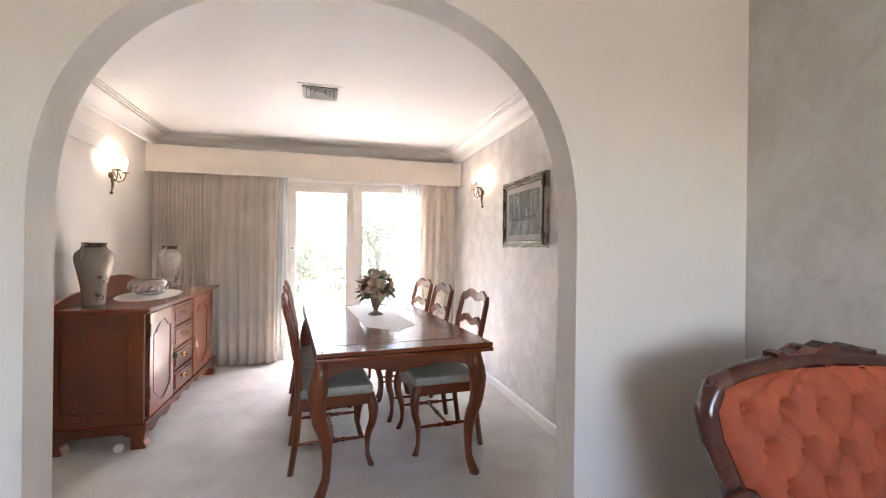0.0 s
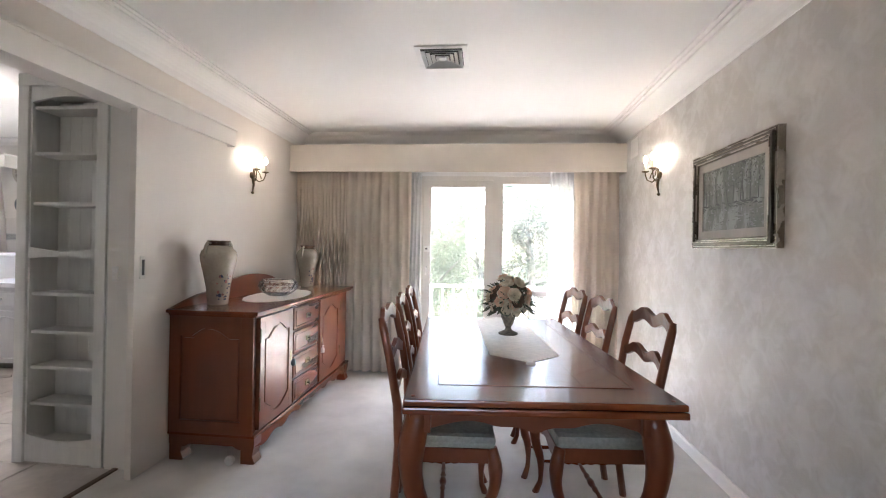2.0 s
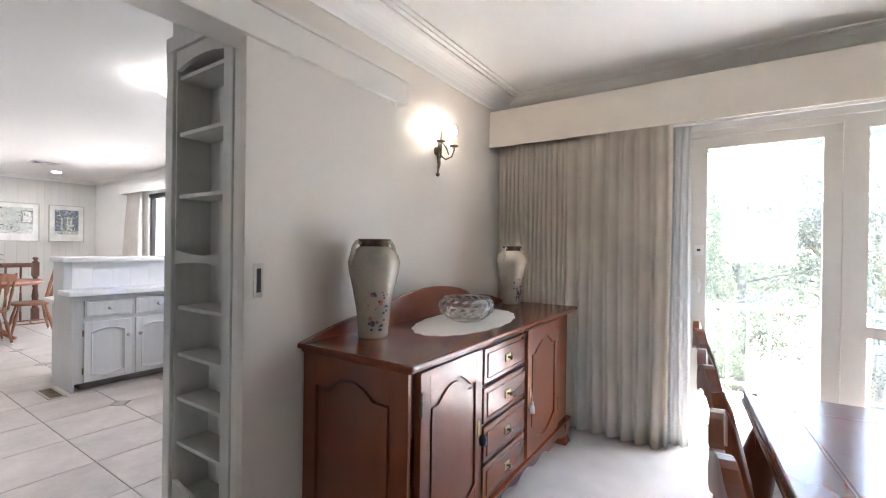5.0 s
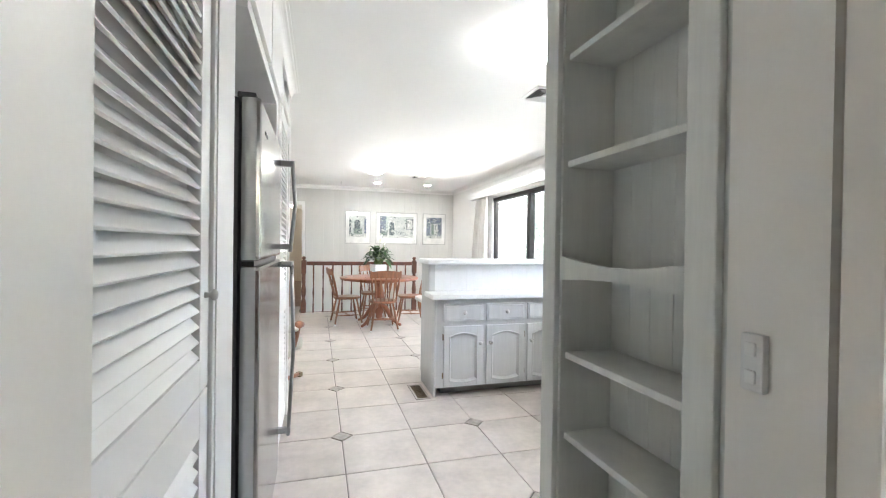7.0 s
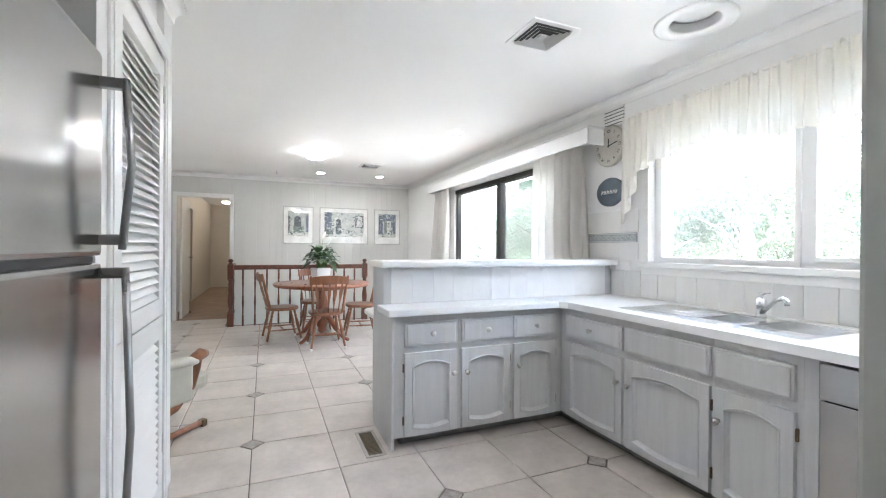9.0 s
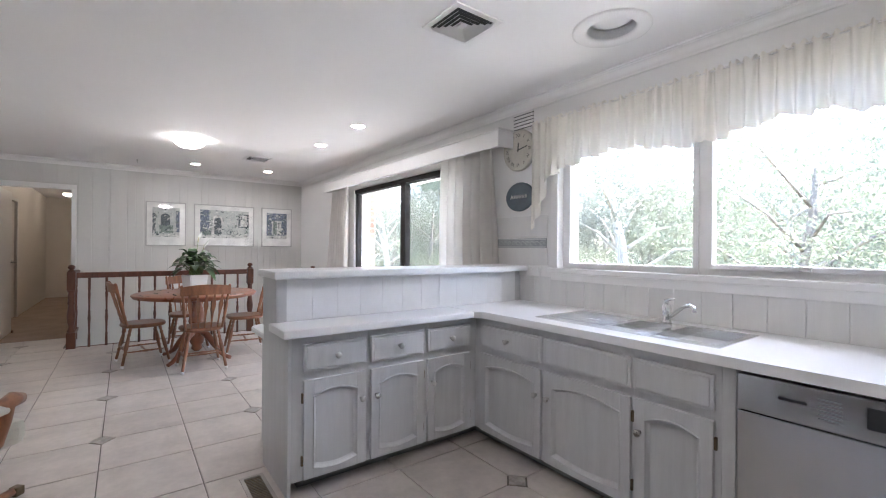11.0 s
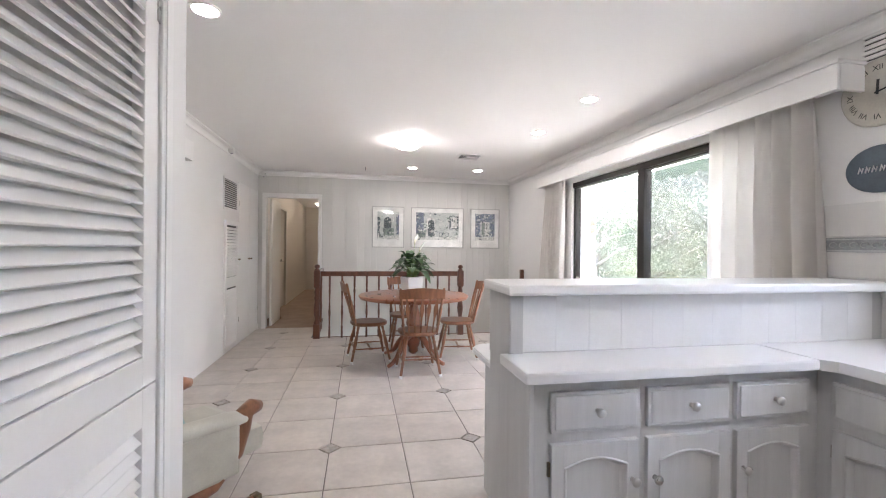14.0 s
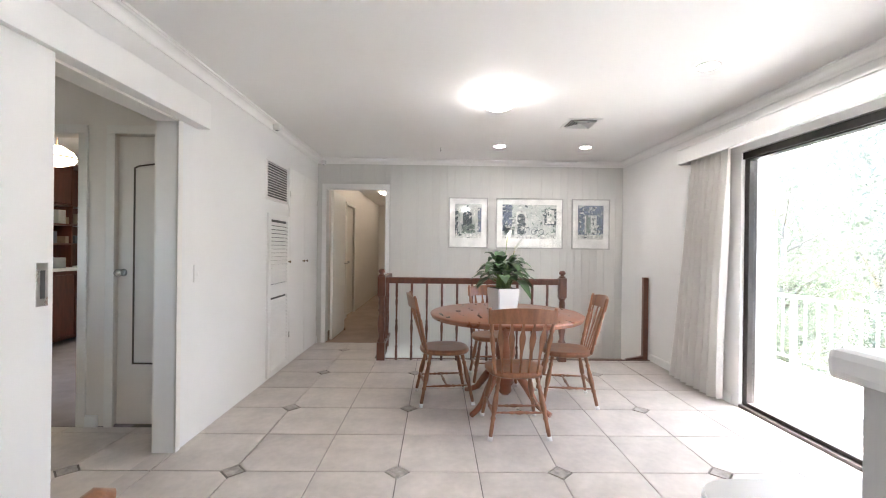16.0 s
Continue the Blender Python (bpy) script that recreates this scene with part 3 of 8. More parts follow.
        hy = y0 + 0.004 if hinge_near else y1 - 0.004
        for hz in (0.30, 0.70):
            part("hinge", tube(bmesh.new(), [(0.014, hy, hz), (0.014, hy, hz + 0.08)], 0.006, 8), BRONZE, d, "dark bronze hinge")
        ky = y1 - 0.03 if hinge_near else y0 + 0.03
        part("key_plate", B(0.0141, 0.0165, ky - 0.008, ky + 0.008, 0.50, 0.56, bevel=0.002), BRASSY, d)
        return d, ky

    d1, ky1 = leaf("door", 0.03, 0.46, True)
    bm = lathe(bmesh.new(), [(0.004, 0), (0.016, 0.006), (0.017, 0.03), (0.010, 0.045), (0.003, 0.05)], (0.035, ky1, 0.46), 10)
    part("tassel", bm, BLACK, d1, "dark key tassel")
    d2, ky2 = leaf("door", 0.95, 1.42, False)
    bm = lathe(bmesh.new(), [(0.014, 0), (0.013, 0.03), (0.006, 0.045), (0.009, 0.055), (0.002, 0.062)], (0.028, ky2, 0.42), 10)
    tube(bm, [(0.022, ky2, 0.54), (0.028, ky2, 0.48)], 0.0015, 6)
    part("tassel", bm, WHITE, d2, "white key tassel")
    for i in range(4):
        z0 = 0.19 + i * 0.166
        dr = part("drawer", B(-0.012, 0.010, 0.485, 0.925, z0, z0 + 0.150, bevel=0.004), WOODY, t)
        part("drawer_field", B(0.010, 0.015, 0.51, 0.90, z0 + 0.022, z0 + 0.128, bevel=0.004), WOODY, dr)
        part("back_plate", B(0.0152, 0.018, 0.675, 0.735, z0 + 0.058, z0 + 0.092, bevel=0.004), BRASSY, dr)
        knob(dr, (0.018, 0.705, z0 + 0.075), (1, 0, 0), 0.011, BRONZE, "dark bronze knob")
    part("caster", lathe(bmesh.new(), [(0.026, 0), (0.026, 0.022)], (-0.13, -0.01, 0.03), 14, Matrix.Rotation(radians(90), 4, "X")), WHITE, t, "white plastic wheel")
    return t


sideboard()

VASE = mat("glazed_cream_vase", (0.54, 0.49, 0.41), 0.22, var=0.16, scale=7, fine=60, bump=0.01, col2=(0.36, 0.325, 0.265), detail=3)
VBLUE = mat("blue_flower_glaze", (0.10, 0.12, 0.18), 0.25, var=0.3, scale=30)
VPINK = mat("pink_flower_glaze", (0.45, 0.22, 0.20), 0.25, var=0.3, scale=30)
VNECK = mat("brown_lip_glaze", (0.14, 0.09, 0.06), 0.25, var=0.3, scale=20)
random.seed(5)


def vase(at, rz, s, label):
    t = thing("vase", label, "vase", at, rz, "pair of vases")
    prof = [(0.055, 0), (0.060, 0.01), (0.062, 0.04), (0.070, 0.12), (0.088, 0.22), (0.103, 0.29), (0.106, 0.325), (0.098, 0.355), (0.076, 0.378), (0.060, 0.392)]
    prof = [(r * s, z * s) for r, z in prof]
    part("body", lathe(bmesh.new(), prof, seg=32), VASE, t, "cream crackle-glazed body")
    part("lip", lathe(bmesh.new(), [(0.060 * s, 0.390 * s), (0.056 * s, 0.405 * s), (0.068 * s, 0.418 * s), (0.066 * s, 0.424 * s), (0.050 * s, 0.424 * s), (0.046 * s, 0.40 * s)], seg=28), VNECK, t, "brown glazed lip")
    for a in (0, math.pi):
        c, w = math.cos(a), math.sin(a)
        pts = [(0.062, 0.405), (0.082, 0.412), (0.094, 0.395), (0.098, 0.365), (0.104, 0.335), (0.106, 0.31)]
        part("handle", tube(bmesh.new(), [(r * s * c, r * s * w, z * s) for r, z in pts], [0.008 * s] * 3 + [0.011 * s, 0.010 * s, 0.005 * s], 8), VASE, t)
    bm = bmesh.new()
    for a0 in (-1.9, 0.9):
        for k in range(26):
            a = a0 + random.uniform(-0.5, 0.5)
            z = random.uniform(0.03, 0.20) * s
            r = (0.0635 + 0.0 if z < 0.06 else 0.0625 + (z / s - 0.04) * 0.155) * s + 0.001
            w = random.uniform(0.004, 0.011) * s
            m = Matrix.Translation((r * math.cos(a), r * math.sin(a), z)) @ Matrix.Rotation(a, 4, "Z") @ Matrix.Diagonal((0.12, 1, random.uniform(0.6, 1.4), 1))
            bmesh.ops.create_icosphere(bm, subdivisions=1, radius=w, matrix=m)
    for i, f in enumerate(bm.faces):
        f.material_index = (i // 20) % 3 == 0
    t.scale = (1, 1, 0.94)
    tagged(part("flower_decoration", bm, [VBLUE, VPINK], t, "painted blue and pink flowers"), kind="stuff")
    return t


vase((-1.34, 3.345, 0.888), 75, 1.02, "tall cream glazed vase with painted flowers on the sideboard")
vase((-1.33, 4.70, 0.888), 85, 0.98, "tall cream glazed vase at the far end of the sideboard")

# lace doily and cut-glass bowl
bm = bmesh.new()
pts = []
for i in range(72):
    a = 2 * math.pi * i / 72
    k = 1 + 0.035 * abs(math.sin(i * math.pi / 4))
    pts.append((0.20 * k * math.cos(a), 0.43 * k * math.sin(a)))
prism(bm, pts, "z", 0, 0.003)
DOILY = single("doily", bm, thin_cloth("white_lace", (0.80, 0.78, 0.74), 0.1, scale=120), "white scalloped lace doily on the sideboard top", "doily", (-1.22, 3.93, 0.888), rz=6)
bm = bmesh.new()
rows, seg = 7, 36
prof = [(0.06, 0.0), (0.085, 0.012), (0.118, 0.04), (0.126, 0.065), (0.120, 0.088), (0.104, 0.100), (0.104, 0.106)]
rings = []
for j, (r, z) in enumerate(prof):
    rr = [r * (1.0 - (0.035 if (i + j) % 2 and 0 < j < 5 else 0)) for i in range(seg)]
    rings.append([bm.verts.new((rr[i] * math.cos(2 * math.pi * i / seg), rr[i] * math.sin(2 * math.pi * i / seg), z)) for i in range(seg)])
inner = [[bm.verts.new((r * math.cos(2 * math.pi * i / seg), r * math.sin(2 * math.pi * i / seg), z)) for i in range(seg)] for r, z in ((0.094, 0.106), (0.106, 0.07), (0.09, 0.03), (0.05, 0.016))]
allr = rings + inner
for a, b in zip(allr, allr[1:]):
    for i in range(seg):
        bm.faces.new((a[i], a[(i + 1) % seg], b[(i + 1) % seg], b[i]))
bm.faces.new(allr[0][::-1])
bm.faces.new(allr[-1])
CRYSTAL = glass("cut_crystal", (1, 1, 1), 0.22, 1.28)
bmesh.ops.scale(bm, vec=(1.15, 1.15, 1.15), verts=bm.verts[:])
single("glass_bowl", bm, CRYSTAL, "clear cut-crystal bowl on the lace doily", "bowl", (-1.22, 3.91, 0.892))


def cabriole(bm, x, y, z1, dx, dy, s=1.0, foot=0.0):
    """A curved leg from under a corner down to a small turned-out foot."""
    pts, rad = [], []
    for i in range(15):
        u = i / 14
        z = z1 * (1 - u)
        k = 0.030 * math.sin(math.pi * min(1, u * 1.9)) * (1 if u < 0.53 else 0) - 0.018 * math.sin(math.pi * max(0, (u - 0.45) / 0.55)) + 0.02 * max(0, (u - 0.86) / 0.14)
        pts.append((x + dx * k * s, y + dy * k * s, z))
        rad.append(s * (0.030 - 0.002 * i / 14 + 0.008 * math.exp(-((u - 0.18) / 0.12) ** 2) - 0.013 * math.exp(-((u - 0.80) / 0.22) ** 2)))
    tube(bm, pts, rad, 10)
    return bm


def dining_table():
    t = thing("dining_table", "long red-brown polished draw-leaf dining table with cabriole legs", "table", (0.475, 3.02, 0), 5.0)
    w, l = 0.46, 0.86
    part("tabletop", B(-w, w, -l, l, 0.758, 0.780, bevel=0.006), WOODY, t, "glossy red-brown top with inset border lines")
    bm = B(-w - 0.003, w + 0.003, -l - 0.003, -0.02, 0.732, 0.755, bevel=0.006)
    box(bm, -w - 0.003, w + 0.003, 0.02, l + 0.003, 0.732, 0.755, bevel=0.006)
    part("draw_leaf", bm, WOODY, t)
    bm = bmesh.new()
    for x in (-w + 0.11, w - 0.11):
        box(bm, x - 0.0015, x + 0.0015, -l + 0.16, l - 0.16, 0.7795, 0.7818)
    for y in (-l + 0.16, l - 0.16):
        box(bm, -w + 0.11, w - 0.11, y - 0.0015, y + 0.0015, 0.7795, 0.7818)
    part("inlay_line", bm, DARKW, t)
    # chevron veneer inside the border line
    PARQ = mat("chevron_veneer", (0.18, 0.043, 0.013), 0.21, var=0.12, scale=3, fine=11, bump=0.0, stretch=(2, 2, 2), coat=0.3, rvar=0.02, detail=2, spread=0.5)
    for c in range(4):
        x0, rise = -0.344 + c * 0.172, 0.16 if c % 2 else -0.16
        for k in range(-2, 13):
            y0 = -0.69 + (0.165 if rise < 0 else 0.005) + k * 0.12
            q = clip_poly([(x0 + 0.0006, y0), (x0 + 0.1714, y0 + rise), (x0 + 0.1714, y0 + rise + 0.1185), (x0 + 0.0006, y0 + 0.1185)], -1, 1, -0.696, 0.696)
            if len(q) > 2:
                part("veneer", prism(bmesh.new(), q, "z", 0.7798, 0.7812), PARQ, t)
    for x, y in ((-w + 0.03, -l + 0.04), (w - 0.03, -l + 0.04), (-w + 0.03, l - 0.04), (w - 0.03, l - 0.04)):
        part("peg", lathe(bmesh.new(), [(0.008, 0.779), (0.007, 0.7825), (0.0, 0.783)], (x, y, 0), 10), DARKW, t)
    ly, lx = l - 0.16, w - 0.05
    for sx in (-1, 1):
        for sy in (-1, 1):
            bm = cabriole(bmesh.new(), sx * lx, sy * ly, 0.70, sx * 0.8, sy * 0.2, 1.35)
            box(bm, sx * lx - 0.038, sx * lx + 0.038, sy * ly - 0.038, sy * ly + 0.038, 0.62, 0.732, bevel=0.006)
            part("leg", bm, WOODV, t)
    for sy in (-1, 1):
        ap = [(-lx, 0.732)] + [(-lx + 2 * lx * i / 40, 0.632 - 0.012 * math.cos(i / 40 * math.pi * 4) + 0.016 * abs(math.sin(i / 40 * math.pi * 3)) - 0.02 * math.exp(-((i - 20) / 1.6) ** 2)) for i in range(41)] + [(lx, 0.732)]
        part("apron", prism(bmesh.new(), ap, "y", sy * ly - 0.012, sy * ly + 0.012), WOOD, t, "scalloped apron")
    for sx in (-1, 1):
        ap = [(-ly, 0.732)] + [(-ly + 2 * ly * i / 50, 0.655 - 0.012 * math.cos(i / 50 * math.pi * 6) + 0.016 * abs(math.sin(i / 50 * math.pi * 4))) for i in range(51)] + [(ly, 0.732)]
        part("apron", prism(bmesh.new(), ap, "x", sx * lx - 0.012, sx * lx + 0.012), WOODY, t)
    return t


dining_table()
SEATC = mat("grey_green_woven_seat", (0.33, 0.325, 0.28), 0.9, var=0.12, scale=60, fine=320, bump=0.3)


def turned(bm, a, b, r):
    """A stretcher with turned beads between two points."""
    a, b = Vector(a), Vector(b)
    ks = [(0, 0.6), (0.12, 0.75), (0.2, 0.95), (0.3, 0.8), (0.36, 1.25), (0.40, 0.85), (0.45, 1.3), (0.5, 1.5), (0.55, 1.3), (0.60, 0.85), (0.64, 1.25), (0.7, 0.8), (0.8, 0.95), (0.88, 0.75), (1, 0.6)]
    tube(bm, [a.lerp(b, u) for u, _ in ks], [r * k for _, k in ks], 8)
    return bm


def dining_chair():
    t = thing("dining_chair", "dark red-brown ladder-back dining chair with a padded grey seat", "chair", (0, 0, 0), 0, "chairs round the dining table")
    bm = B(-0.225, 0.225, -0.19, 0.225, 0.425, 0.485, bevel=0.028)
    part("seat", bm, SEATC, t, "grey-green woven padded seat")
    bm = bmesh.new()
    for s in (-1, 1):
        box(bm, s * 0.21 - 0.012, s * 0.21 + 0.012, -0.19, 0.20, 0.37, 0.43)
    box(bm, -0.2, 0.2, -0.20, -0.176, 0.37, 0.43)
    ap = [(-0.21, 0.43)] + [(-0.21 + 0.42 * i / 24, 0.372 + 0.012 * math.cos(i / 24 * math.pi * 4)) for i in range(25)] + [(0.21, 0.43)]
    prism(bm, ap, "y", 0.198, 0.222)
    part("seat_frame", bm, WOOD, t)
    for s in (-1, 1):
        part("front_leg", cabriole(bmesh.new(), s * 0.205, 0.205, 0.43, s * 0.5, 0.8, 0.82), WOODV, t)
        pts = [(s * 0.195, -0.235, 0), (s * 0.192, -0.205, 0.2), (s * 0.19, -0.19, 0.42), (s * 0.195, -0.20, 0.6), (s * 0.205, -0.235, 0.8), (s * 0.20, -0.265, 0.93), (s * 0.19, -0.275, 0.965)]
        part("back_post", tube(bmesh.new(), pts, [0.018, 0.019, 0.021, 0.02, 0.019, 0.018, 0.014], 8), WOODV, t)
        part("stretcher", turned(bmesh.new(), (s * 0.195, -0.21, 0.17), (s * 0.20, 0.20, 0.17), 0.011), WOODY, t)
    part("stretcher", turned(bmesh.new(), (-0.2, 0.0, 0.17), (0.2, 0.0, 0.17), 0.011), WOOD, t)
    for z, y, h, name in ((0.945, -0.27, 0.052, "top_rail"), (0.775, -0.232, 0.042, "back_rail"), (0.625, -0.205, 0.038, "back_rail")):
        up = [(-0.2 + 0.4 * i / 24, z + h / 2 - 0.016 * math.cos(i / 24 * math.pi * 4) * (1 if 4 < i < 20 else 0.7) + 0.016 * math.sin(i / 24 * math.pi)) for i in range(25)]
        dn = [(-0.2 + 0.4 * i / 24, z - h / 2 - 0.014 * math.cos(i / 24 * math.pi * 4) + 0.010 * math.sin(i / 24 * math.pi)) for i in range(25)]
        bm = prism(bmesh.new(), up + dn[::-1], "y", y - 0.010, y + 0.010)
        for v in bm.verts:
            v.co.y -= 0.02 * math.cos(v.co.x / 0.2 * math.pi / 2)
        part(name, bm, WOOD, t)
    return t


ch = dining_chair()
ch.matrix_world = pose(0.87, 2.86, 0, 0, 0, 95)
for x, y, a in ((0.79, 3.41, 94), (0.75, 3.95, 97), (0.17, 2.78, -86), (0.13, 3.30, -84), (0.09, 3.82, -85)):
    copy_thing(ch, pose(x, y, 0, 0, 0, a))

# table runner, flower arrangement
bm = prism(bmesh.new(), [(-0.16, 0.75), (-0.16, -0.62), (0.0, -0.80), (0.16, -0.62), (0.16, 0.75), (0.0, 0.92)], "z", 0, 0.003)
bmesh.ops.scale(bm, vec=(1, 0.72, 1), verts=bm.verts[:])
run = single("table_runner", bm, mat("embroidered_cream_cloth", (0.80, 0.75, 0.69), 0.55, var=0.08, scale=40, fine=300, bump=0.1), "cream embroidered runner along the dining table", "table runner", (0.50, 3.22, 0.7820), rz=5)
part("tassel", lathe(bmesh.new(), [(0.022, 0), (0.02, 0.006), (0.006, 0.012)], (0.0, -0.598, 0.0), 12), WHITE, run, "cream tassel")
fl = thing("flower_arrangement", "dried cream and orange flowers in a small footed urn", "flowers", (0.49, 3.26, 0.7850), 0)
part("urn", lathe(bmesh.new(), [(0.055, 0), (0.056, 0.008), (0.02, 0.025), (0.016, 0.04), (0.027, 0.06), (0.038, 0.09), (0.042, 0.12), (0.048, 0.128)], seg=20), mat("patterned_urn", (0.30, 0.24, 0.18), 0.4, var=0.4, scale=60, fine=200), fl, "mottled footed urn")
random.seed(11)
PETALS = [mat("cream_petals", (0.64, 0.54, 0.40), 0.8, var=0.15), mat("peach_petals", (0.66, 0.40, 0.28), 0.8, var=0.15), mat("grey_green_leaf", (0.10, 0.11, 0.07), 0.7, var=0.3), mat("brown_seed_head", (0.14, 0.08, 0.05), 0.8, var=0.3)]


def blossom(bm, c, d, r, layers=3, n=6):
    """Cupped petals round a direction."""
    q = Vector(d).to_track_quat("Z", "Y").to_matrix().to_4x4()
    for j in range(layers):
        for i in range(n):
            a = 2 * math.pi * (i + 0.5 * j) / n
            tilt = 0.35 + 0.35 * j
            rr = r * (1 - 0.2 * j)
            vs = []
            for u, w in ((0, 0.12), (0.5, 0.42), (0.85, 0.38), (1.0, 0.12)):
                for s in (-1, 1):
                    p = Vector((u * rr * math.cos(tilt), s * w * rr, u * rr * math.sin(tilt) + 0.15 * rr * u * u))
                    vs.append(bm.verts.new(Matrix.Translation(c) @ q @ (Matrix.Rotation(a, 4, "Z") @ p)))
            for k in range(3):
                bm.faces.new((vs[2 * k], vs[2 * k + 1], vs[2 * k + 3], vs[2 * k + 2]))


bm = bmesh.new()
bmesh.ops.create_icosphere(bm, subdivisions=3, radius=0.088, matrix=Matrix.Translation((0, 0, 0.20)) @ Matrix.Diagonal((1, 1, 1.15, 1)))
for v in bm.verts:
    v.co += Vector((random.uniform(-1, 1), random.uniform(-1, 1), random.uniform(-1, 1))) * 0.007
part("moss_core", bm, PETALS[2], fl, "dark dried moss")
for k in range(96):
    a, e = random.uniform(0, 2 * math.pi), math.asin(random.uniform(-0.55, 1.0))
    d = Vector((math.cos(a) * math.cos(e), math.sin(a) * math.cos(e), math.sin(e)))
    q = random.uniform(0.082, 0.112)
    c = Vector((0, 0, 0.20)) + Vector((d.x * q, d.y * q, d.z * q * 1.2))
    bm = bmesh.new()
    blossom(bm, c, d, random.uniform(0.02, 0.042))
    m = PETALS[3] if k % 5 == 3 else PETALS[1] if k % 3 == 1 else PETALS[0]
    part("flower", bm, m, fl)
bm = bmesh.new()
for k in range(150):
    a, e = random.uniform(0, 2 * math.pi), math.asin(random.uniform(-0.6, 1.0))
    d = Vector((math.cos(a) * math.cos(e), math.sin(a) * math.cos(e), math.sin(e)))
    c = Vector((0, 0, 0.185)) + d * random.uniform(0.10, 0.145)
    s = d.cross(Vector((random.random(), random.random(), random.random()))).normalized() * 0.009
    l = d * random.uniform(0.02, 0.04) + Vector((0, 0, -0.008))
    vs = [bm.verts.new(p) for p in (c - l, c + s, c + l, c - s)]
    bm.faces.new(vs)
tagged(part("foliage", bm, PETALS[2], fl, "grey-green leaves and sprigs"), kind="stuff")


# curtains
def drape(bm, x0, x1, z0, z1, y, folds, depth, gather=1.0, seed=0, flare=0.0, lean=0.0):
    """A pleated hanging: pleats tight at the heading, looser below."""
    rnd = random.Random(seed)
    n = folds * 8
    ph = [rnd.uniform(0.75, 1.3) for _ in range(folds + 2)]
    rowsz = [0, 0.03, 0.12, 0.3, 0.5, 0.7, 0.88, 1.0]
    grid = []
    for r, u in enumerate(rowsz):
        line = []
        for i in range(n + 1):
            f = i / 8
            k = int(f)
            amp = depth * ph[k] * (0.45 + 0.55 * min(1, u * 3))
            yy = y - amp * math.sin(2 * math.pi * f) - 0.3 * amp * math.sin(4 * math.pi * f + ph[k])
            cx = x0 + (x1 - x0) * i / n
            mid = (x0 + x1) / 2
            xx = mid + (cx - mid) * (gather + flare * u * u) + lean * u
            line.append(bm.verts.new((xx + 0.006 * math.sin(u * 5 + k), yy, z1 + (z0 - z1) * u)))
        grid.append(line)
    for a, b in zip(grid, grid[1:]):
        for i in range(n):
            f = bm.faces.new((a[i], a[i + 1], b[i + 1], b[i]))
            f.smooth = True
    ex = bmesh.ops.solidify(bm, geom=bm.faces[:], thickness=0.003)
    return bm


cu = thing("curtain", "long pleated beige curtain drawn to one side", "curtain", (0, 0, 0), 0, "dining curtains")
part("narrow_pleats", drape(bmesh.new(), -1.60, -1.05, 0.02, 2.06, 5.04, 15, 0.013, seed=3), DRAPE, cu)
part("wide_pleats", drape(bmesh.new(), -1.06, -0.40, 0.015, 2.06, 5.02, 7, 0.036, seed=4), DRAPE, cu)
tagged(single("sheer_curtain", drape(bmesh.new(), -0.47, -0.30, 0.02, 2.06, 5.12, 4, 0.02, seed=6), SHEER, "white sheer curtain beside the glass door", "curtain"), group="sheer curtains")
tagged(single("curtain", drape(bmesh.new(), 1.20, 1.63, 0.02, 2.06, 5.03, 5, 0.034, seed=8), DRAPE, "long pleated beige curtain drawn to one side", "curtain"), group="dining curtains")
tagged(single("sheer_curtain", drape(bmesh.new(), 0.98, 1.32, 0.02, 2.06, 5.12, 7, 0.02, seed=9), SHEER, "white sheer curtain beside the glass door", "curtain"), group="sheer curtains")
dp = thing("pelmet", "cream fabric-covered box pelmet across the curtains", "pelmet", (0, 0, 0))
part("front_board", B(DL + 0.002, DR - 0.004, 4.90, 4.915, 2.02, 2.29, bevel=0.004), PELMET, dp)
part("top_board", B(DL + 0.002, DR - 0.004, 4.915, 5.195, 2.275, 2.29), PELMET, dp)
part("side_board", B(DR - 0.02, DR - 0.004, 4.915, 5.195, 2.02, 2.275), PELMET, dp)
part("lower_edge", B(DL + 0.002, DR - 0.004, 4.897, 4.900, 2.02, 2.032, bevel=0.001), PELMET, dp)
bm = B(DL + 0.03, DR - 0.03, 5.07, 5.09, 2.045, 2.075)
single("curtain_track", bm, WTRIM, "white curtain track below the pelmet", "curtain track")

# glass door and window in the north wall
DOORP = mat("off_white_door_paint", (0.70, 0.67, 0.63), 0.4, var=0.02, bump=0.01)


def pane(name, x0, x1, z0, z1, y, parent):
    p = part(name, B(x0, x1, y - 0.003, y + 0.003, z0, z1), GLASS, parent)
    p.visible_shadow = False
    return p


d2 = tagged(new("door_2", mesh_of("door_2", wall_x(bmesh.new(), 5.235, 5.275, -0.30, 0.425, 0.02, 1.99, [(-0.22, 0.345, 0.16, 1.92)]), DOORP)), "off-white glazed door to the deck", kind="structure")
pane("pane", -0.22, 0.345, 0.16, 1.92, 5.255, d2)
lk = part("lock", B(-0.285, -0.235, 5.205, 5.235, 1.24, 1.30, bevel=0.005), WHITE, d2, "white deadlock box")
part("latch", B(-0.27, -0.25, 5.198, 5.205, 1.262, 1.278), DARKGREY, lk)
part("handle", tube(bmesh.new(), [(-0.262, 5.235, 1.08), (-0.262, 5.195, 1.08), (-0.252, 5.185, 1.05), (-0.262, 5.185, 1.0)], 0.009, 8), WHITE, d2, "white lever handle")
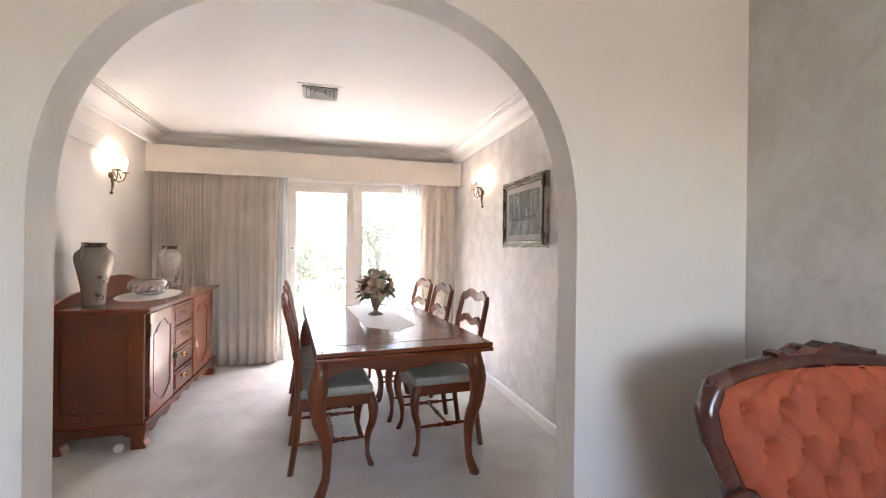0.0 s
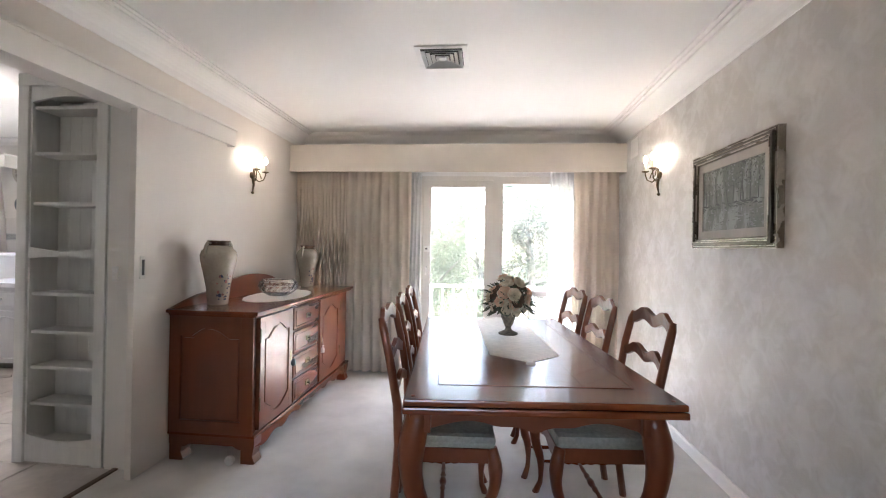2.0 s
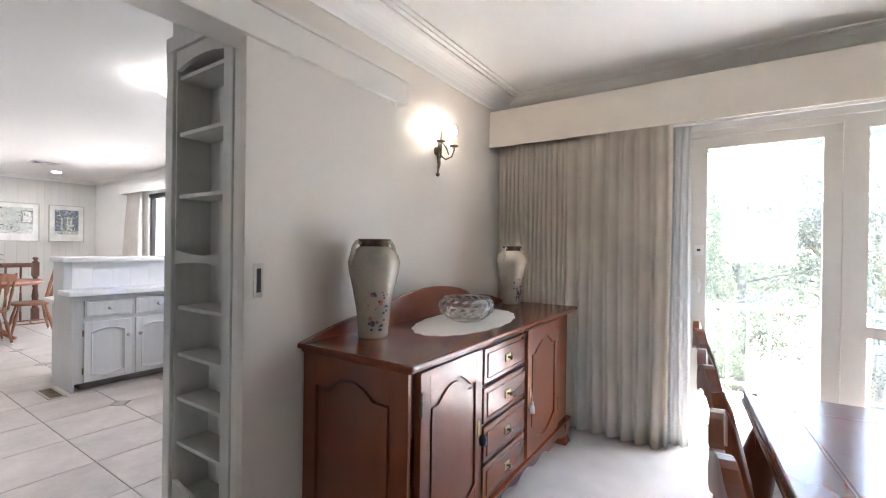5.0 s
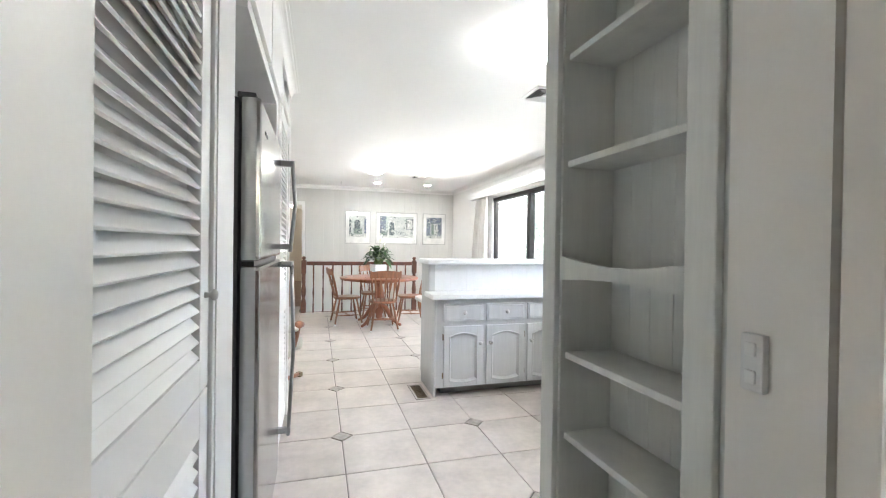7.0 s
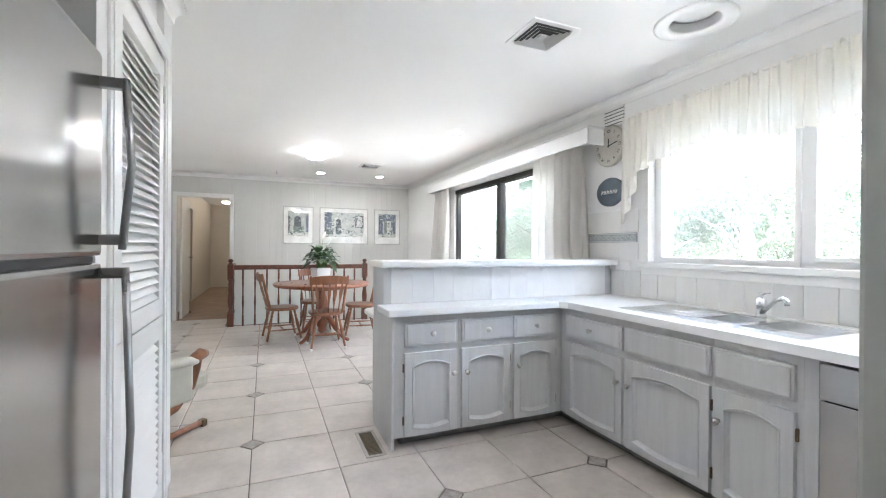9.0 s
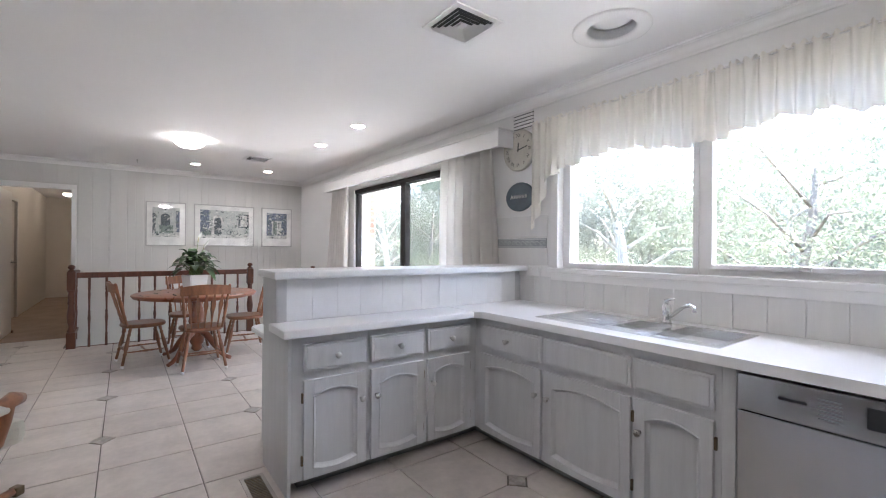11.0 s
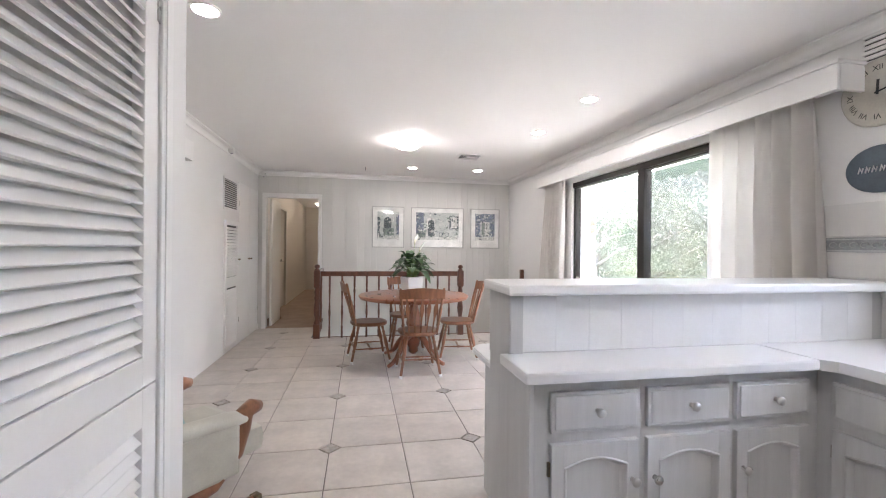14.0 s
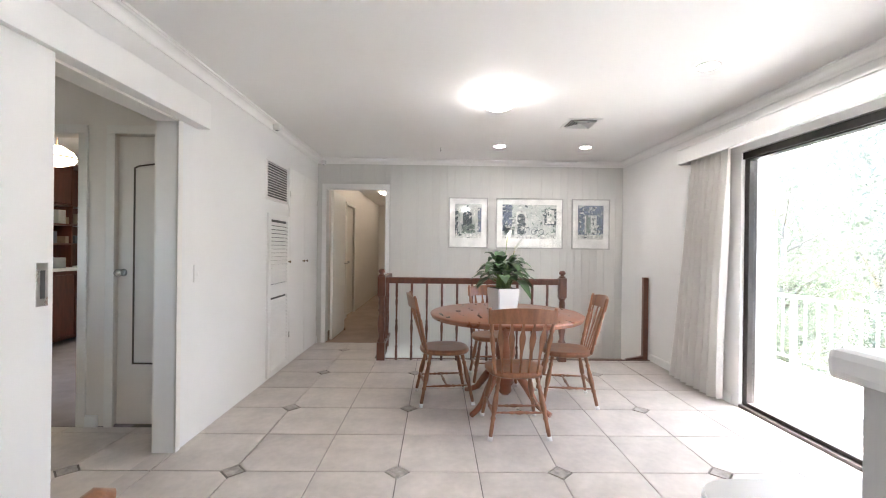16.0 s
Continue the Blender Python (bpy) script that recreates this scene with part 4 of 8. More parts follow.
w1 = tagged(new("window_1", mesh_of("window_1", wall_x(bmesh.new(), 5.22, 5.29, 0.47, 1.36, 0.0, 2.03, [(0.53, 1.31, 0.12, 0.80), (0.53, 1.31, 0.86, 1.95)]), DOORP)), "off-white window beside the glass door", kind="structure")
pane("pane", 0.53, 1.31, 0.12, 0.80, 5.255, w1)
pane("pane", 0.53, 1.31, 0.86, 1.95, 5.255, w1)
part("window_catch", B(0.86, 0.95, 5.20, 5.22, 0.845, 0.865, bevel=0.004), WHITE, w1)
bm = wall_x(bmesh.new(), 5.21, 5.30, -0.36, 0.47, 0.0, 2.03, [(-0.30, 0.425, 0.0, 1.99)])
setting("trim_door_frame", bm, DOORP, "off-white door frame")


# ceiling vents: square tiers of louvres
def ceiling_vent(at, s, label):
    t = thing("ceiling_vent", label, "vent", at, 0, "ceiling vents")
    bm = bmesh.new()
    for a, b, c, d in ((-s, s, -s, -s + 0.03), (-s, s, s - 0.03, s), (-s, -s + 0.03, -s + 0.03, s - 0.03), (s - 0.03, s, -s + 0.03, s - 0.03)):
        box(bm, a, b, c, d, -0.008, 0.0)
    part("frame", bm, VENTM, t)
    # dark sheet on the solid ceiling stands in for the shaded duct
    part("backing", B(-s + 0.03, s - 0.03, -s + 0.03, s - 0.03, -0.001, 0.0), GAP_SHADE, t)
    for k in range(4):
        o = s - 0.034 - k * (s - 0.03) / 4.6
        i = o - (s - 0.03) / 6.0
        bm = bmesh.new()
        ov = [bm.verts.new((x * o, y * o, -0.020 + 0.002 * k)) for x, y in ((-1, -1), (1, -1), (1, 1), (-1, 1))]
        iv = [bm.verts.new((x * i, y * i, -0.006 + 0.001 * k)) for x, y in ((-1, -1), (1, -1), (1, 1), (-1, 1))]
        for q in range(4):
            bm.faces.new((ov[q], ov[(q + 1) % 4], iv[(q + 1) % 4], iv[q]))
        bmesh.ops.solidify(bm, geom=bm.faces[:], thickness=0.0025)
        part("slat", bm, VENTM, t)
    c = (s - 0.03) * 0.16
    part("core", B(-c, c, -c, c, -0.014, -0.004), VENTM, t)
    return t


ceiling_vent((0.07, 3.36, CH), 0.155, "white square louvred air vent in the dining ceiling")
ceiling_vent((-4.21, 4.03, CH), 0.15, "white square louvred air vent in the kitchen ceiling")
ceiling_vent((-8.51, 4.03, CH), 0.15, "white square louvred air vent in the family room ceiling")


# wall lights: two candle arms on a bronze stem
def sconce(at, rz):
    t = thing("wall_light", "bronze candle-style wall light, switched on", "wall light", at, rz, "dining wall lights")
    bm = tube(bmesh.new(), [(0, 0.012, -0.14), (0, 0.022, -0.08), (0, 0.016, -0.02), (0, 0.02, 0.05)], [0.004, 0.010, 0.013, 0.008], 10)
    bmesh.ops.create_uvsphere(bm, u_segments=10, v_segments=6, radius=0.013, matrix=Matrix.Translation((0, 0.013, -0.145)))
    part("stem", bm, BRONZE, t)
    part("back_plate", lathe(bmesh.new(), [(0.028, 0), (0.026, 0.008), (0.01, 0.014)], (0, 0, 0.0), 18, Matrix.Rotation(radians(-90), 4, "X")), BRONZE, t)
    for s in (-1, 1):
        arm = tube(bmesh.new(), [(0, 0.02, -0.02), (s * 0.03, 0.05, -0.05), (s * 0.06, 0.075, -0.03), (s * 0.072, 0.085, 0.01), (s * 0.072, 0.085, 0.03)], [0.005] * 5, 8)
        tube(arm, [(0, 0.02, 0.03), (s * 0.02, 0.035, 0.05), (s * 0.04, 0.05, 0.02), (s * 0.05, 0.06, -0.02)], 0.004, 8)
        a = part("arm", arm, BRONZE, t)
        part("drip_pan", lathe(bmesh.new(), [(0.006, 0.028), (0.026, 0.034), (0.028, 0.040), (0.008, 0.038)], (s * 0.072, 0.085, 0), 16), BRONZE, a)
        part("candle", lathe(bmesh.new(), [(0.010, 0.036), (0.010, 0.10), (0.007, 0.102)], (s * 0.072, 0.085, 0), 12), mat("ivory_candle_tube", (0.7, 0.66, 0.55), 0.5), a)
        part("bulb", lathe(bmesh.new(), [(0.006, 0.10), (0.014, 0.118), (0.013, 0.135), (0.004, 0.158), (0, 0.162)], (s * 0.072, 0.085, 0), 12), BULB_ON, a, "glowing candle bulb")
    return t


sconce((DL, 4.20, 1.86), -90)
sconce((DR, 4.14, 1.86), 90)


# pictures
def scene_paint(name, base, second, third, scale=7.0):
    """Soft painted patches, darker low down and in clumps."""
    m = mat(name, base, 0.6, var=0.3, scale=scale, fine=60, bump=0.06, col2=second)
    n, l = m.node_tree.nodes, m.node_tree.links
    b = n["Principled BSDF"]
    tc = n.new("ShaderNodeTexCoord")
    mp = n.new("ShaderNodeMapping")
    mp.inputs["Scale"].default_value = (1, 1, 0.35)
    nz = n.new("ShaderNodeTexNoise")
    nz.inputs["Scale"].default_value, nz.inputs["Detail"].default_value = scale * 2.2, 4
    l.new(tc.outputs["Object"], mp.inputs[0])
    l.new(mp.outputs[0], nz.inputs["Vector"])
    r = n.new("ShaderNodeMapRange")
    r.inputs["From Min"].default_value, r.inputs["From Max"].default_value = 0.5, 0.62
    l.new(nz.outputs[0], r.inputs["Value"])
    mx = n.new("ShaderNodeMix")
    mx.data_type = "RGBA"
    l.new(b.inputs["Base Color"].links[0].from_socket, mx.inputs[6])
    mx.inputs[7].default_value = (*third, 1)
    l.new(r.outputs[0], mx.inputs[0])
    l.new(mx.outputs[2], b.inputs["Base Color"])
    return m


def frame_ring(bm, w, h, d0, d1, t):
    """A rectangular ring in x-z, from w x h inward by t, between depths d0 and d1 along y."""
    box(bm, -w, w, d0, d1, h - t, h)
    box(bm, -w, w, d0, d1, -h, -h + t)
    box(bm, -w, -w + t, d0, d1, -h + t, h - t)
    box(bm, w - t, w, d0, d1, -h + t, h - t)
    return bm


pt = thing("painting", "framed oil painting of trees beside water", "painting", (DR, 3.17, 1.575), 90)
GILT = mat("dark_gilt_frame", (0.12, 0.098, 0.07), 0.38, metal=0.6, var=0.25, scale=20, fine=150, bump=0.1)
f1 = part("frame", frame_ring(bmesh.new(), 0.385, 0.275, 0.0, 0.030, 0.022), GILT, pt, "dark gilt moulded frame")
# ridges paler than the dark frame, so their highlights sit in the colour
RIDGE = mat("ridge_highlight_metal", (0.55, 0.50, 0.44), 0.28, metal=0.9, var=0.15)
for w, h, d in ((0.3855, 0.2755, 0.034), (0.3745, 0.2645, 0.036), (0.351, 0.241, 0.050), (0.3405, 0.2305, 0.037)):
    part("ridge", frame_ring(bmesh.new(), w, h, 0.0, d, 0.004), RIDGE, f1, "thin ridge in brighter metal for its highlight")
part("middle_moulding", frame_ring(bmesh.new(), 0.363, 0.253, 0.0, 0.045, 0.020), mat("pewter_moulding", (0.16, 0.14, 0.115), 0.35, metal=0.7, var=0.2), f1)
part("inner_moulding", frame_ring(bmesh.new(), 0.343, 0.233, 0.0, 0.032, 0.014), GILT, f1)
part("mount", frame_ring(bmesh.new(), 0.329, 0.219, 0.0, 0.024, 0.045), mat("pale_linen_mount", (0.50, 0.46, 0.41), 0.8, fine=300), pt, "pale linen mount")
part("canvas", B(-0.284, 0.284, 0.0, 0.018, -0.174, 0.174), scene_paint("misty_trees_paint", (0.24, 0.25, 0.21), (0.13, 0.14, 0.115), (0.33, 0.34, 0.30), 9), pt, "muted green and grey landscape")
# brushwork: forked trunks, dabs of leaves above and their pale reflections in the water
rt = random.Random(3)
DABS = [mat("dark_tree_paint", (0.085, 0.085, 0.075), 0.5, var=0.3, scale=30), mat("olive_leaf_paint", (0.15, 0.15, 0.125), 0.5, var=0.3, scale=30), mat("pale_water_paint", (0.36, 0.37, 0.345), 0.5, var=0.3, scale=30)]
for x, w in ((-0.23, 0.003), (-0.165, 0.004), (-0.11, 0.006), (-0.085, 0.005), (-0.02, 0.003), (0.03, 0.003), (0.135, 0.006), (0.21, 0.004), (0.25, 0.003)):
    bm = bmesh.new()
    k, top = rt.uniform(-0.02, 0.035), rt.uniform(0.10, 0.165)
    prism(bm, [(x - w, -0.03), (x + w, -0.03), (x + k + w * 0.3, top), (x + k - w * 0.3, top)], "y", 0.0178, 0.0186)
    part("painted_trunk", bm, DABS[0], pt)
bm = bmesh.new()
for _ in range(620):
    zone = rt.random()
    if zone < 0.62:
        x, z, col = rt.uniform(-0.275, 0.275), 0.168 - 0.15 * rt.random() ** 1.5, rt.choice((0, 1, 1, 2))
        a, lw, lh = rt.uniform(0, 3.14), rt.uniform(0.005, 0.014), rt.uniform(0.002, 0.005)
    elif zone < 0.80:
        x, z, col = rt.uniform(-0.275, 0.275), rt.uniform(-0.055, -0.025), rt.choice((0, 0, 1))
        a, lw, lh = rt.uniform(-0.3, 0.3), rt.uniform(0.008, 0.025), rt.uniform(0.002, 0.005)
    else:
        x, z, col = rt.uniform(-0.275, 0.275), rt.uniform(-0.165, -0.06), rt.choice((1, 2, 2))
        a, lw, lh = rt.uniform(-0.25, 0.25) + (1.57 if rt.random() < 0.4 else 0), rt.uniform(0.006, 0.02), rt.uniform(0.002, 0.004)
    c, s_, y = math.cos(a), math.sin(a), 0.0188 + rt.random() * 0.0012
    vs = [bm.verts.new((max(-0.283, min(0.283, x + u * lw * c - v * lh * s_)), y, max(-0.173, min(0.173, z + u * lw * s_ + v * lh * c)))) for u, v in ((-1, 0), (-0.3, -1), (1, 0), (0.3, 1))]
    bm.faces.new(vs).material_index = col
tagged(part("brushwork", bm, DABS, pt, "short grey and olive brush strokes"), kind="stuff")

# small louvred grille high on the papered wall, by the pelmet
g = thing("wall_grille", "small cream louvred wall grille near the ceiling", "vent", (DR, 4.72, 2.20))
for k in range(6):
    part("slat", B(-0.008, 0.0, -0.08, 0.08, -0.075 + k * 0.026, -0.060 + k * 0.026, bevel=0.002), TRIM, g)
part("backing", B(-0.002, 0.0, -0.085, 0.085, -0.08, 0.085), TRIM, g)

# buttoned armchair in the living room corner
VELVET = mat("orange_velvet", (0.42, 0.080, 0.030), 0.75, var=0.15, scale=12, fine=200, bump=0.08)
MAHOG = mat("dark_mahogany", (0.09, 0.025, 0.015), 0.25, var=0.3, scale=8, fine=60, coat=0.5)


def grandmother_chair():
    t = thing("parlour_chair", "orange buttoned velvet chair with a carved dark wood frame", "armchair", (1.40, 0.78, -0.0), 175)
    H = 1.0
    W = 0.33

    def edge(u):
        """Half of the back's outline, from the foot of the back up to the crown."""
        pts = [(0.23, 0.42), (0.235, 0.50), (0.25, 0.60), (0.295, 0.72), (0.335, 0.82), (0.345, 0.89), (0.315, 0.95), (0.24, 0.975), (0.12, 0.995), (0.0, 1.005)]
        f = u * (len(pts) - 1)
        i = min(int(f), len(pts) - 2)
        a, b = Vector(pts[i]), Vector(pts[i + 1])
        return a.lerp(b, f - i)

    outl = [edge(i / 36) for i in range(37)]
    full = [(p.x, p.y) for p in outl] + [(-p.x, p.y) for p in reversed(outl[:-1])]
    pts = [(x, -0.02 - 0.12 * (z - 0.4), z) for x, z in full]
    bm = tube(bmesh.new(), pts, 0.027, 12)
    part("back_frame", bm, MAHOG, t, "carved dark wood frame")
    cr = [(-0.15, 0.99)] + [(-0.15 + 0.3 * i / 20, 1.02 + 0.022 * math.sin(i / 20 * math.pi) + 0.006 * math.cos(i * 1.3)) for i in range(21)] + [(0.15, 0.99)]
    bm = prism(bmesh.new(), cr, "y", -0.115, -0.075)
    part("crest", bm, MAHOG, t, "carved crest")
    # buttoned back
    bm = bmesh.new()
    nx, nz = 56, 52
    grid = []
    for j in range(nz + 1):
        z = 0.42 + 0.57 * j / nz
        wmax = 0.0
        for p, q in zip(outl, outl[1:]):
            if min(p.y, q.y) <= z <= max(p.y, q.y) and q.y != p.y:
                wmax = max(wmax, p.x + (q.x - p.x) * (z - p.y) / (q.y - p.y))
        wmax = max(0.02, wmax - 0.008)
        line = []
        for i in range(nx + 1):
            x = -wmax + 2 * wmax * i / nx
            px, pz = x / 0.105, (z - 0.42) / 0.095
            best = 9.0
            for oz in (math.floor(pz), math.floor(pz) + 1):
                sh = 0.5 * (oz % 2)
                ox = round(px - sh) + sh
                best = min(best, math.hypot((px - ox) * 1.05, (pz - oz)))
            # pleats run along the diagonals between buttons
            d1 = abs(((px * 1.0 + pz * 0.5) % 1.0) - 0.5)
            d2 = abs(((px * 1.0 - pz * 0.5) % 1.0) - 0.5)
            fold = math.exp(-((0.5 - d1) / 0.07) ** 2) + math.exp(-((0.5 - d2) / 0.07) ** 2)
            rim = min(1, (wmax - abs(x)) / 0.05) * min(1, (1.0 - z) / 0.05 + 0.1)
            bulge = 0.035 * math.sqrt(max(0, rim))
            y = -0.02 - 0.12 * (z - 0.4) + 0.012 + bulge - 0.042 * math.exp(-(best / 0.20) ** 2) * rim - 0.020 * min(1, fold) * rim
            line.append(bm.verts.new((x, y, z)))
        grid.append(line)
    for a, b in zip(grid, grid[1:]):
        for i in range(nx):
            f = bm.faces.new((a[i], a[i + 1], b[i + 1], b[i]))
            f.smooth = True
    bk = part("back_cushion", bm, VELVET, t, "deep-buttoned orange velvet back")
    for oz in range(0, 6):
        for ox in range(-3, 4):
            sh = 0.5 * (oz % 2)
            x, z = (ox + sh) * 0.105, 0.42 + oz * 0.095
            if abs(x) < 0.27 - 0.05 * (oz < 2) and z < 0.95:
                bmb = bmesh.new()
                bmesh.ops.create_uvsphere(bmb, u_segments=8, v_segments=5, radius=0.008, matrix=Matrix.Translation((x, -0.02 - 0.12 * (z - 0.4) + 0.018, z)) @ Matrix.Diagonal((1, 0.5, 1, 1)))
                part("button", bmb, VELVET, bk)
    part("seat", B(-0.29, 0.29, -0.02, 0.52, 0.30, 0.44, bevel=0.045), VELVET, t)
    part("seat_rail", B(-0.30, 0.30, -0.03, 0.53, 0.24, 0.305, bevel=0.012), MAHOG, t)
    for s in (-1, 1):
        part("arm", tube(bmesh.new(), [(s * 0.25, -0.02, 0.60), (s * 0.31, 0.06, 0.60), (s * 0.34, 0.2, 0.58), (s * 0.34, 0.32, 0.55), (s * 0.31, 0.36, 0.48), (s * 0.29, 0.36, 0.30)], [0.022, 0.024, 0.026, 0.026, 0.024, 0.022], 10), MAHOG, t)
        bm = bmesh.new()
        sp = [(s * (0.285 + (0.045 - 0.011 * k / 5) * math.cos(k * 0.7)), -0.03, 0.665 + (0.045 - 0.011 * k / 5) * math.sin(k * 0.7)) for k in range(18)]
        tube(bm, sp, [0.020 - 0.0007 * k for k in range(18)], 8)
        part("scroll", bm, MAHOG, t)
        part("front_leg", cabriole(bmesh.new(), s * 0.26, 0.49, 0.26, s * 0.5, 0.8, 0.9), MAHOG, t)
        part("back_leg", tube(bmesh.new(), [(s * 0.23, -0.08, 0.0), (s * 0.23, -0.02, 0.26)], [0.018, 0.022], 8), MAHOG, t)
    return t


grandmother_chair().scale = (1.04, 1.04, 1.0)


# ================= kitchen things =================
# louvred pantry doors
def louvre_door(x0, x1, hinge_far, label, front=PY):
    t = thing("louvre_door", label, "door", ((x0 + x1) / 2, front - 0.03, 0), 0, "pantry doors")
    w = (x1 - x0) / 2
    for z0, z1, s0 in ((0.90, 2.10, 0.98), (0.03, 0.895, 0.12)):
        bm = bmesh.new()
        st = 0.075
        box(bm, -w, -w + st, 0, 0.032, z0, z1, bevel=0.003)
        box(bm, w - st, w, 0, 0.032, z0, z1, bevel=0.003)
        top = z1 - (0.09 if z0 > 0.5 else 0.10)
        box(bm, -w + st, w - st, 0, 0.032, z0, s0, bevel=0.002)
        box(bm, -w + st, w - st, 0, 0.032, top, z1, bevel=0.002)
        part("door_frame", bm, WTRIM, t)
        n = int((top - s0) / 0.036)
        me = None
        for k in range(n):
            z = s0 + 0.02 + (top - s0 - 0.01) * k / n
            if me is None:
                b2 = bmesh.new()
                box(b2, -w + st, w - st, -0.022, 0.022, -0.0035, 0.0035, bevel=0.0015)
                bmesh.ops.rotate(b2, cent=(0, 0, 0), matrix=Matrix.Rotation(radians(-48), 3, "X"), verts=b2.verts[:])
                me = mesh_of("slat", b2, WTRIM)
            o = new("slat", me)
            o.parent = t
            o.location = (0, 0.014, z)
    kx = -w + 0.035 if not hinge_far else w - 0.035
    knob(t, (kx, 0.032, 1.13), (0, 1, 0), 0.014)
    hx = w if not hinge_far else -w
    for z in (0.25, 1.9) if hinge_far else ():
        part("hinge", B(hx - 0.012, hx + 0.012, 0.030, 0.036, z, z + 0.08), NICKEL, t)
    return t


louvre_door(-2.43, -1.76, False, "white louvred pantry door beside the doorway", PN)
louvre_door(-4.555, -3.845, True, "white louvred pantry door beyond the fridge")
bm = bmesh.new()
for a, b, f in ((-2.698, -2.44, PN), (-3.84, -3.77, PY), (-4.63, -4.56, PY)):
    box(bm, a, b, f, f + 0.011, 0, 2.16, bevel=0.003)
    box(bm, a + 0.02, b - 0.02, f + 0.011, f + 0.015, 0, 2.16, bevel=0.002)
box(bm, -4.63, -3.77, PY, PY + 0.016, 2.12, 2.19, bevel=0.005)
setting("trim_pantry_frames", bm, WTRIM, "white moulded door frames")
bm = B(-2.98, -2.73, PY - 0.5, PY - 0.2, 1.985, 1.999)
for k in range(9):
    box(bm, -2.97 + k * 0.026, -2.96 + k * 0.026, PY - 0.49, PY - 0.21, 1.978, 1.986)
single("soffit_vent", bm, VENTM, "small slatted vent under the bulkhead above the fridge", "vent")
oc = thing("overhead_cupboard", "white cupboard doors above the fridge recess", "cupboard", (-3.25, PY, 2.02))
for x in (-0.55, 0.02):
    part("door", B(x, x + 0.53, 0.0, 0.018, 0.02, 0.33, bevel=0.004), WTRIM, oc)


def fridge():
    t = thing("fridge", "stainless steel two-door fridge in a white recess", "fridge", (-2.82, 2.159, 0))
    W = 0.82
    part("body", B(-W, 0.0, -0.72, -0.07, 0.03, 1.755, bevel=0.006), DARKGREY, t, "dark grey cabinet")
    lo = part("lower_door", B(-W, 0.0, -0.065, 0.0, 0.06, 1.178, bevel=0.014), STEEL, t)
    up = part("upper_door", B(-W, 0.0, -0.065, 0.0, 1.196, 1.76, bevel=0.014), STEEL, t)
    part("gap_strip", B(-W + 0.01, -0.01, -0.06, -0.02, 1.179, 1.195), BLACK, t)
    for d, z0, z1 in ((up, 1.215, 1.69), (lo, 0.25, 1.165)):
        bm = bmesh.new()
        tube(bm, [(-W + 0.024, 0.050, z0), (-W + 0.024, 0.072, (z0 + z1) / 2), (-W + 0.024, 0.058, z1)], [0.010] * 3, 10, 1.5)
        for z in (z0 + 0.012, z1 - 0.03):
            box(bm, -W + 0.011, -W + 0.037, -0.002, 0.062, z, z + 0.030, bevel=0.004)
        part("handle", bm, mat("satin_grey_handle", (0.33, 0.33, 0.33), 0.3, metal=0.8), d, "grey bar handle")
    part("badge", B(-0.20, -0.12, 0.0, 0.002, 1.66, 1.672), DARKGREY, up, "small dark badge")
    part("foot_grille", B(-W + 0.02, -0.02, -0.6, -0.05, 0.0, 0.055), BLACK, t)
    part("hinge_cover", B(-0.09, -0.02, -0.08, -0.02, 1.76, 1.78, bevel=0.005), DARKGREY, t)
    return t


fridge()

# open shelf niche in the end block
ns = thing("niche_shelves", "limewashed open spice shelves built into the wall end", "shelf", (-2.26, 2.99, 0))
for k in range(6):
    part("back_board", B(0.001 + k * 0.0733, 0.0735 + k * 0.0733, 0.160, 0.169, 0.10, 2.12, bevel=0.001), LIMED_SIDE, ns)
for z in (0.33, 0.54, 0.745, 0.965, 1.485, 1.775, 2.04):
    part("shelf", B(0.002, 0.438, 0.012, 0.158, z - 0.009, z + 0.009, bevel=0.003), LIMED_SIDE, ns)
up = [(0.44 * i / 20, 1.235 - 0.022 * math.sin(i / 20 * math.pi)) for i in range(21)]
dn = [(0.44 * i / 20, 1.170 + 0.012 * math.sin(i / 20 * math.pi)) for i in range(21)]
part("curved_rail", prism(bmesh.new(), up + dn[::-1], "y", -0.004, 0.016), LIMED_SIDE, ns, "curved front rail")
part("shelf", B(0.002, 0.438, 0.016, 0.158, 1.185, 1.203), LIMED_SIDE, ns)
up = [(0.44 * i / 20, 0.16 - 0.03 * math.sin(i / 20 * math.pi)) for i in range(21)]
part("curved_rail", prism(bmesh.new(), up + [(0.44, 0.10), (0.0, 0.10)], "y", -0.004, 0.016), LIMED_SIDE, ns)
up = [(0.44 * i / 20, 2.07 + 0.03 * math.sin(i / 20 * math.pi)) for i in range(21)]
part("curved_rail", prism(bmesh.new(), up + [(0.44, 2.13), (0.0, 2.13)], "y", -0.004, 0.016), LIMED_SIDE, ns)
bm = bmesh.new()
for x in (-2.335, -1.84):
    box(bm, x, x + 0.065, 2.974, 2.991, 0, 2.16, bevel=0.004)
box(bm, -2.335, -1.775, 2.972, 2.990, 2.16, 2.23, bevel=0.004)
setting("trim_shelf_frame", bm, LIMED_SIDE, "limewashed frame round the shelf niche")
sw = thing("light_switch", "white two-gang rocker light switch plate", "switch", (-1.70, 2.965, 1.095))
part("plate", B(-0.017, 0.017, -0.008, 0.005, -0.042, 0.042, bevel=0.003), WHITE, sw)
for z in (-0.02, 0.02):
    part("rocker", B(-0.008, 0.008, -0.012, -0.008, z - 0.010, z + 0.010, bevel=0.002), WTRIM, sw)


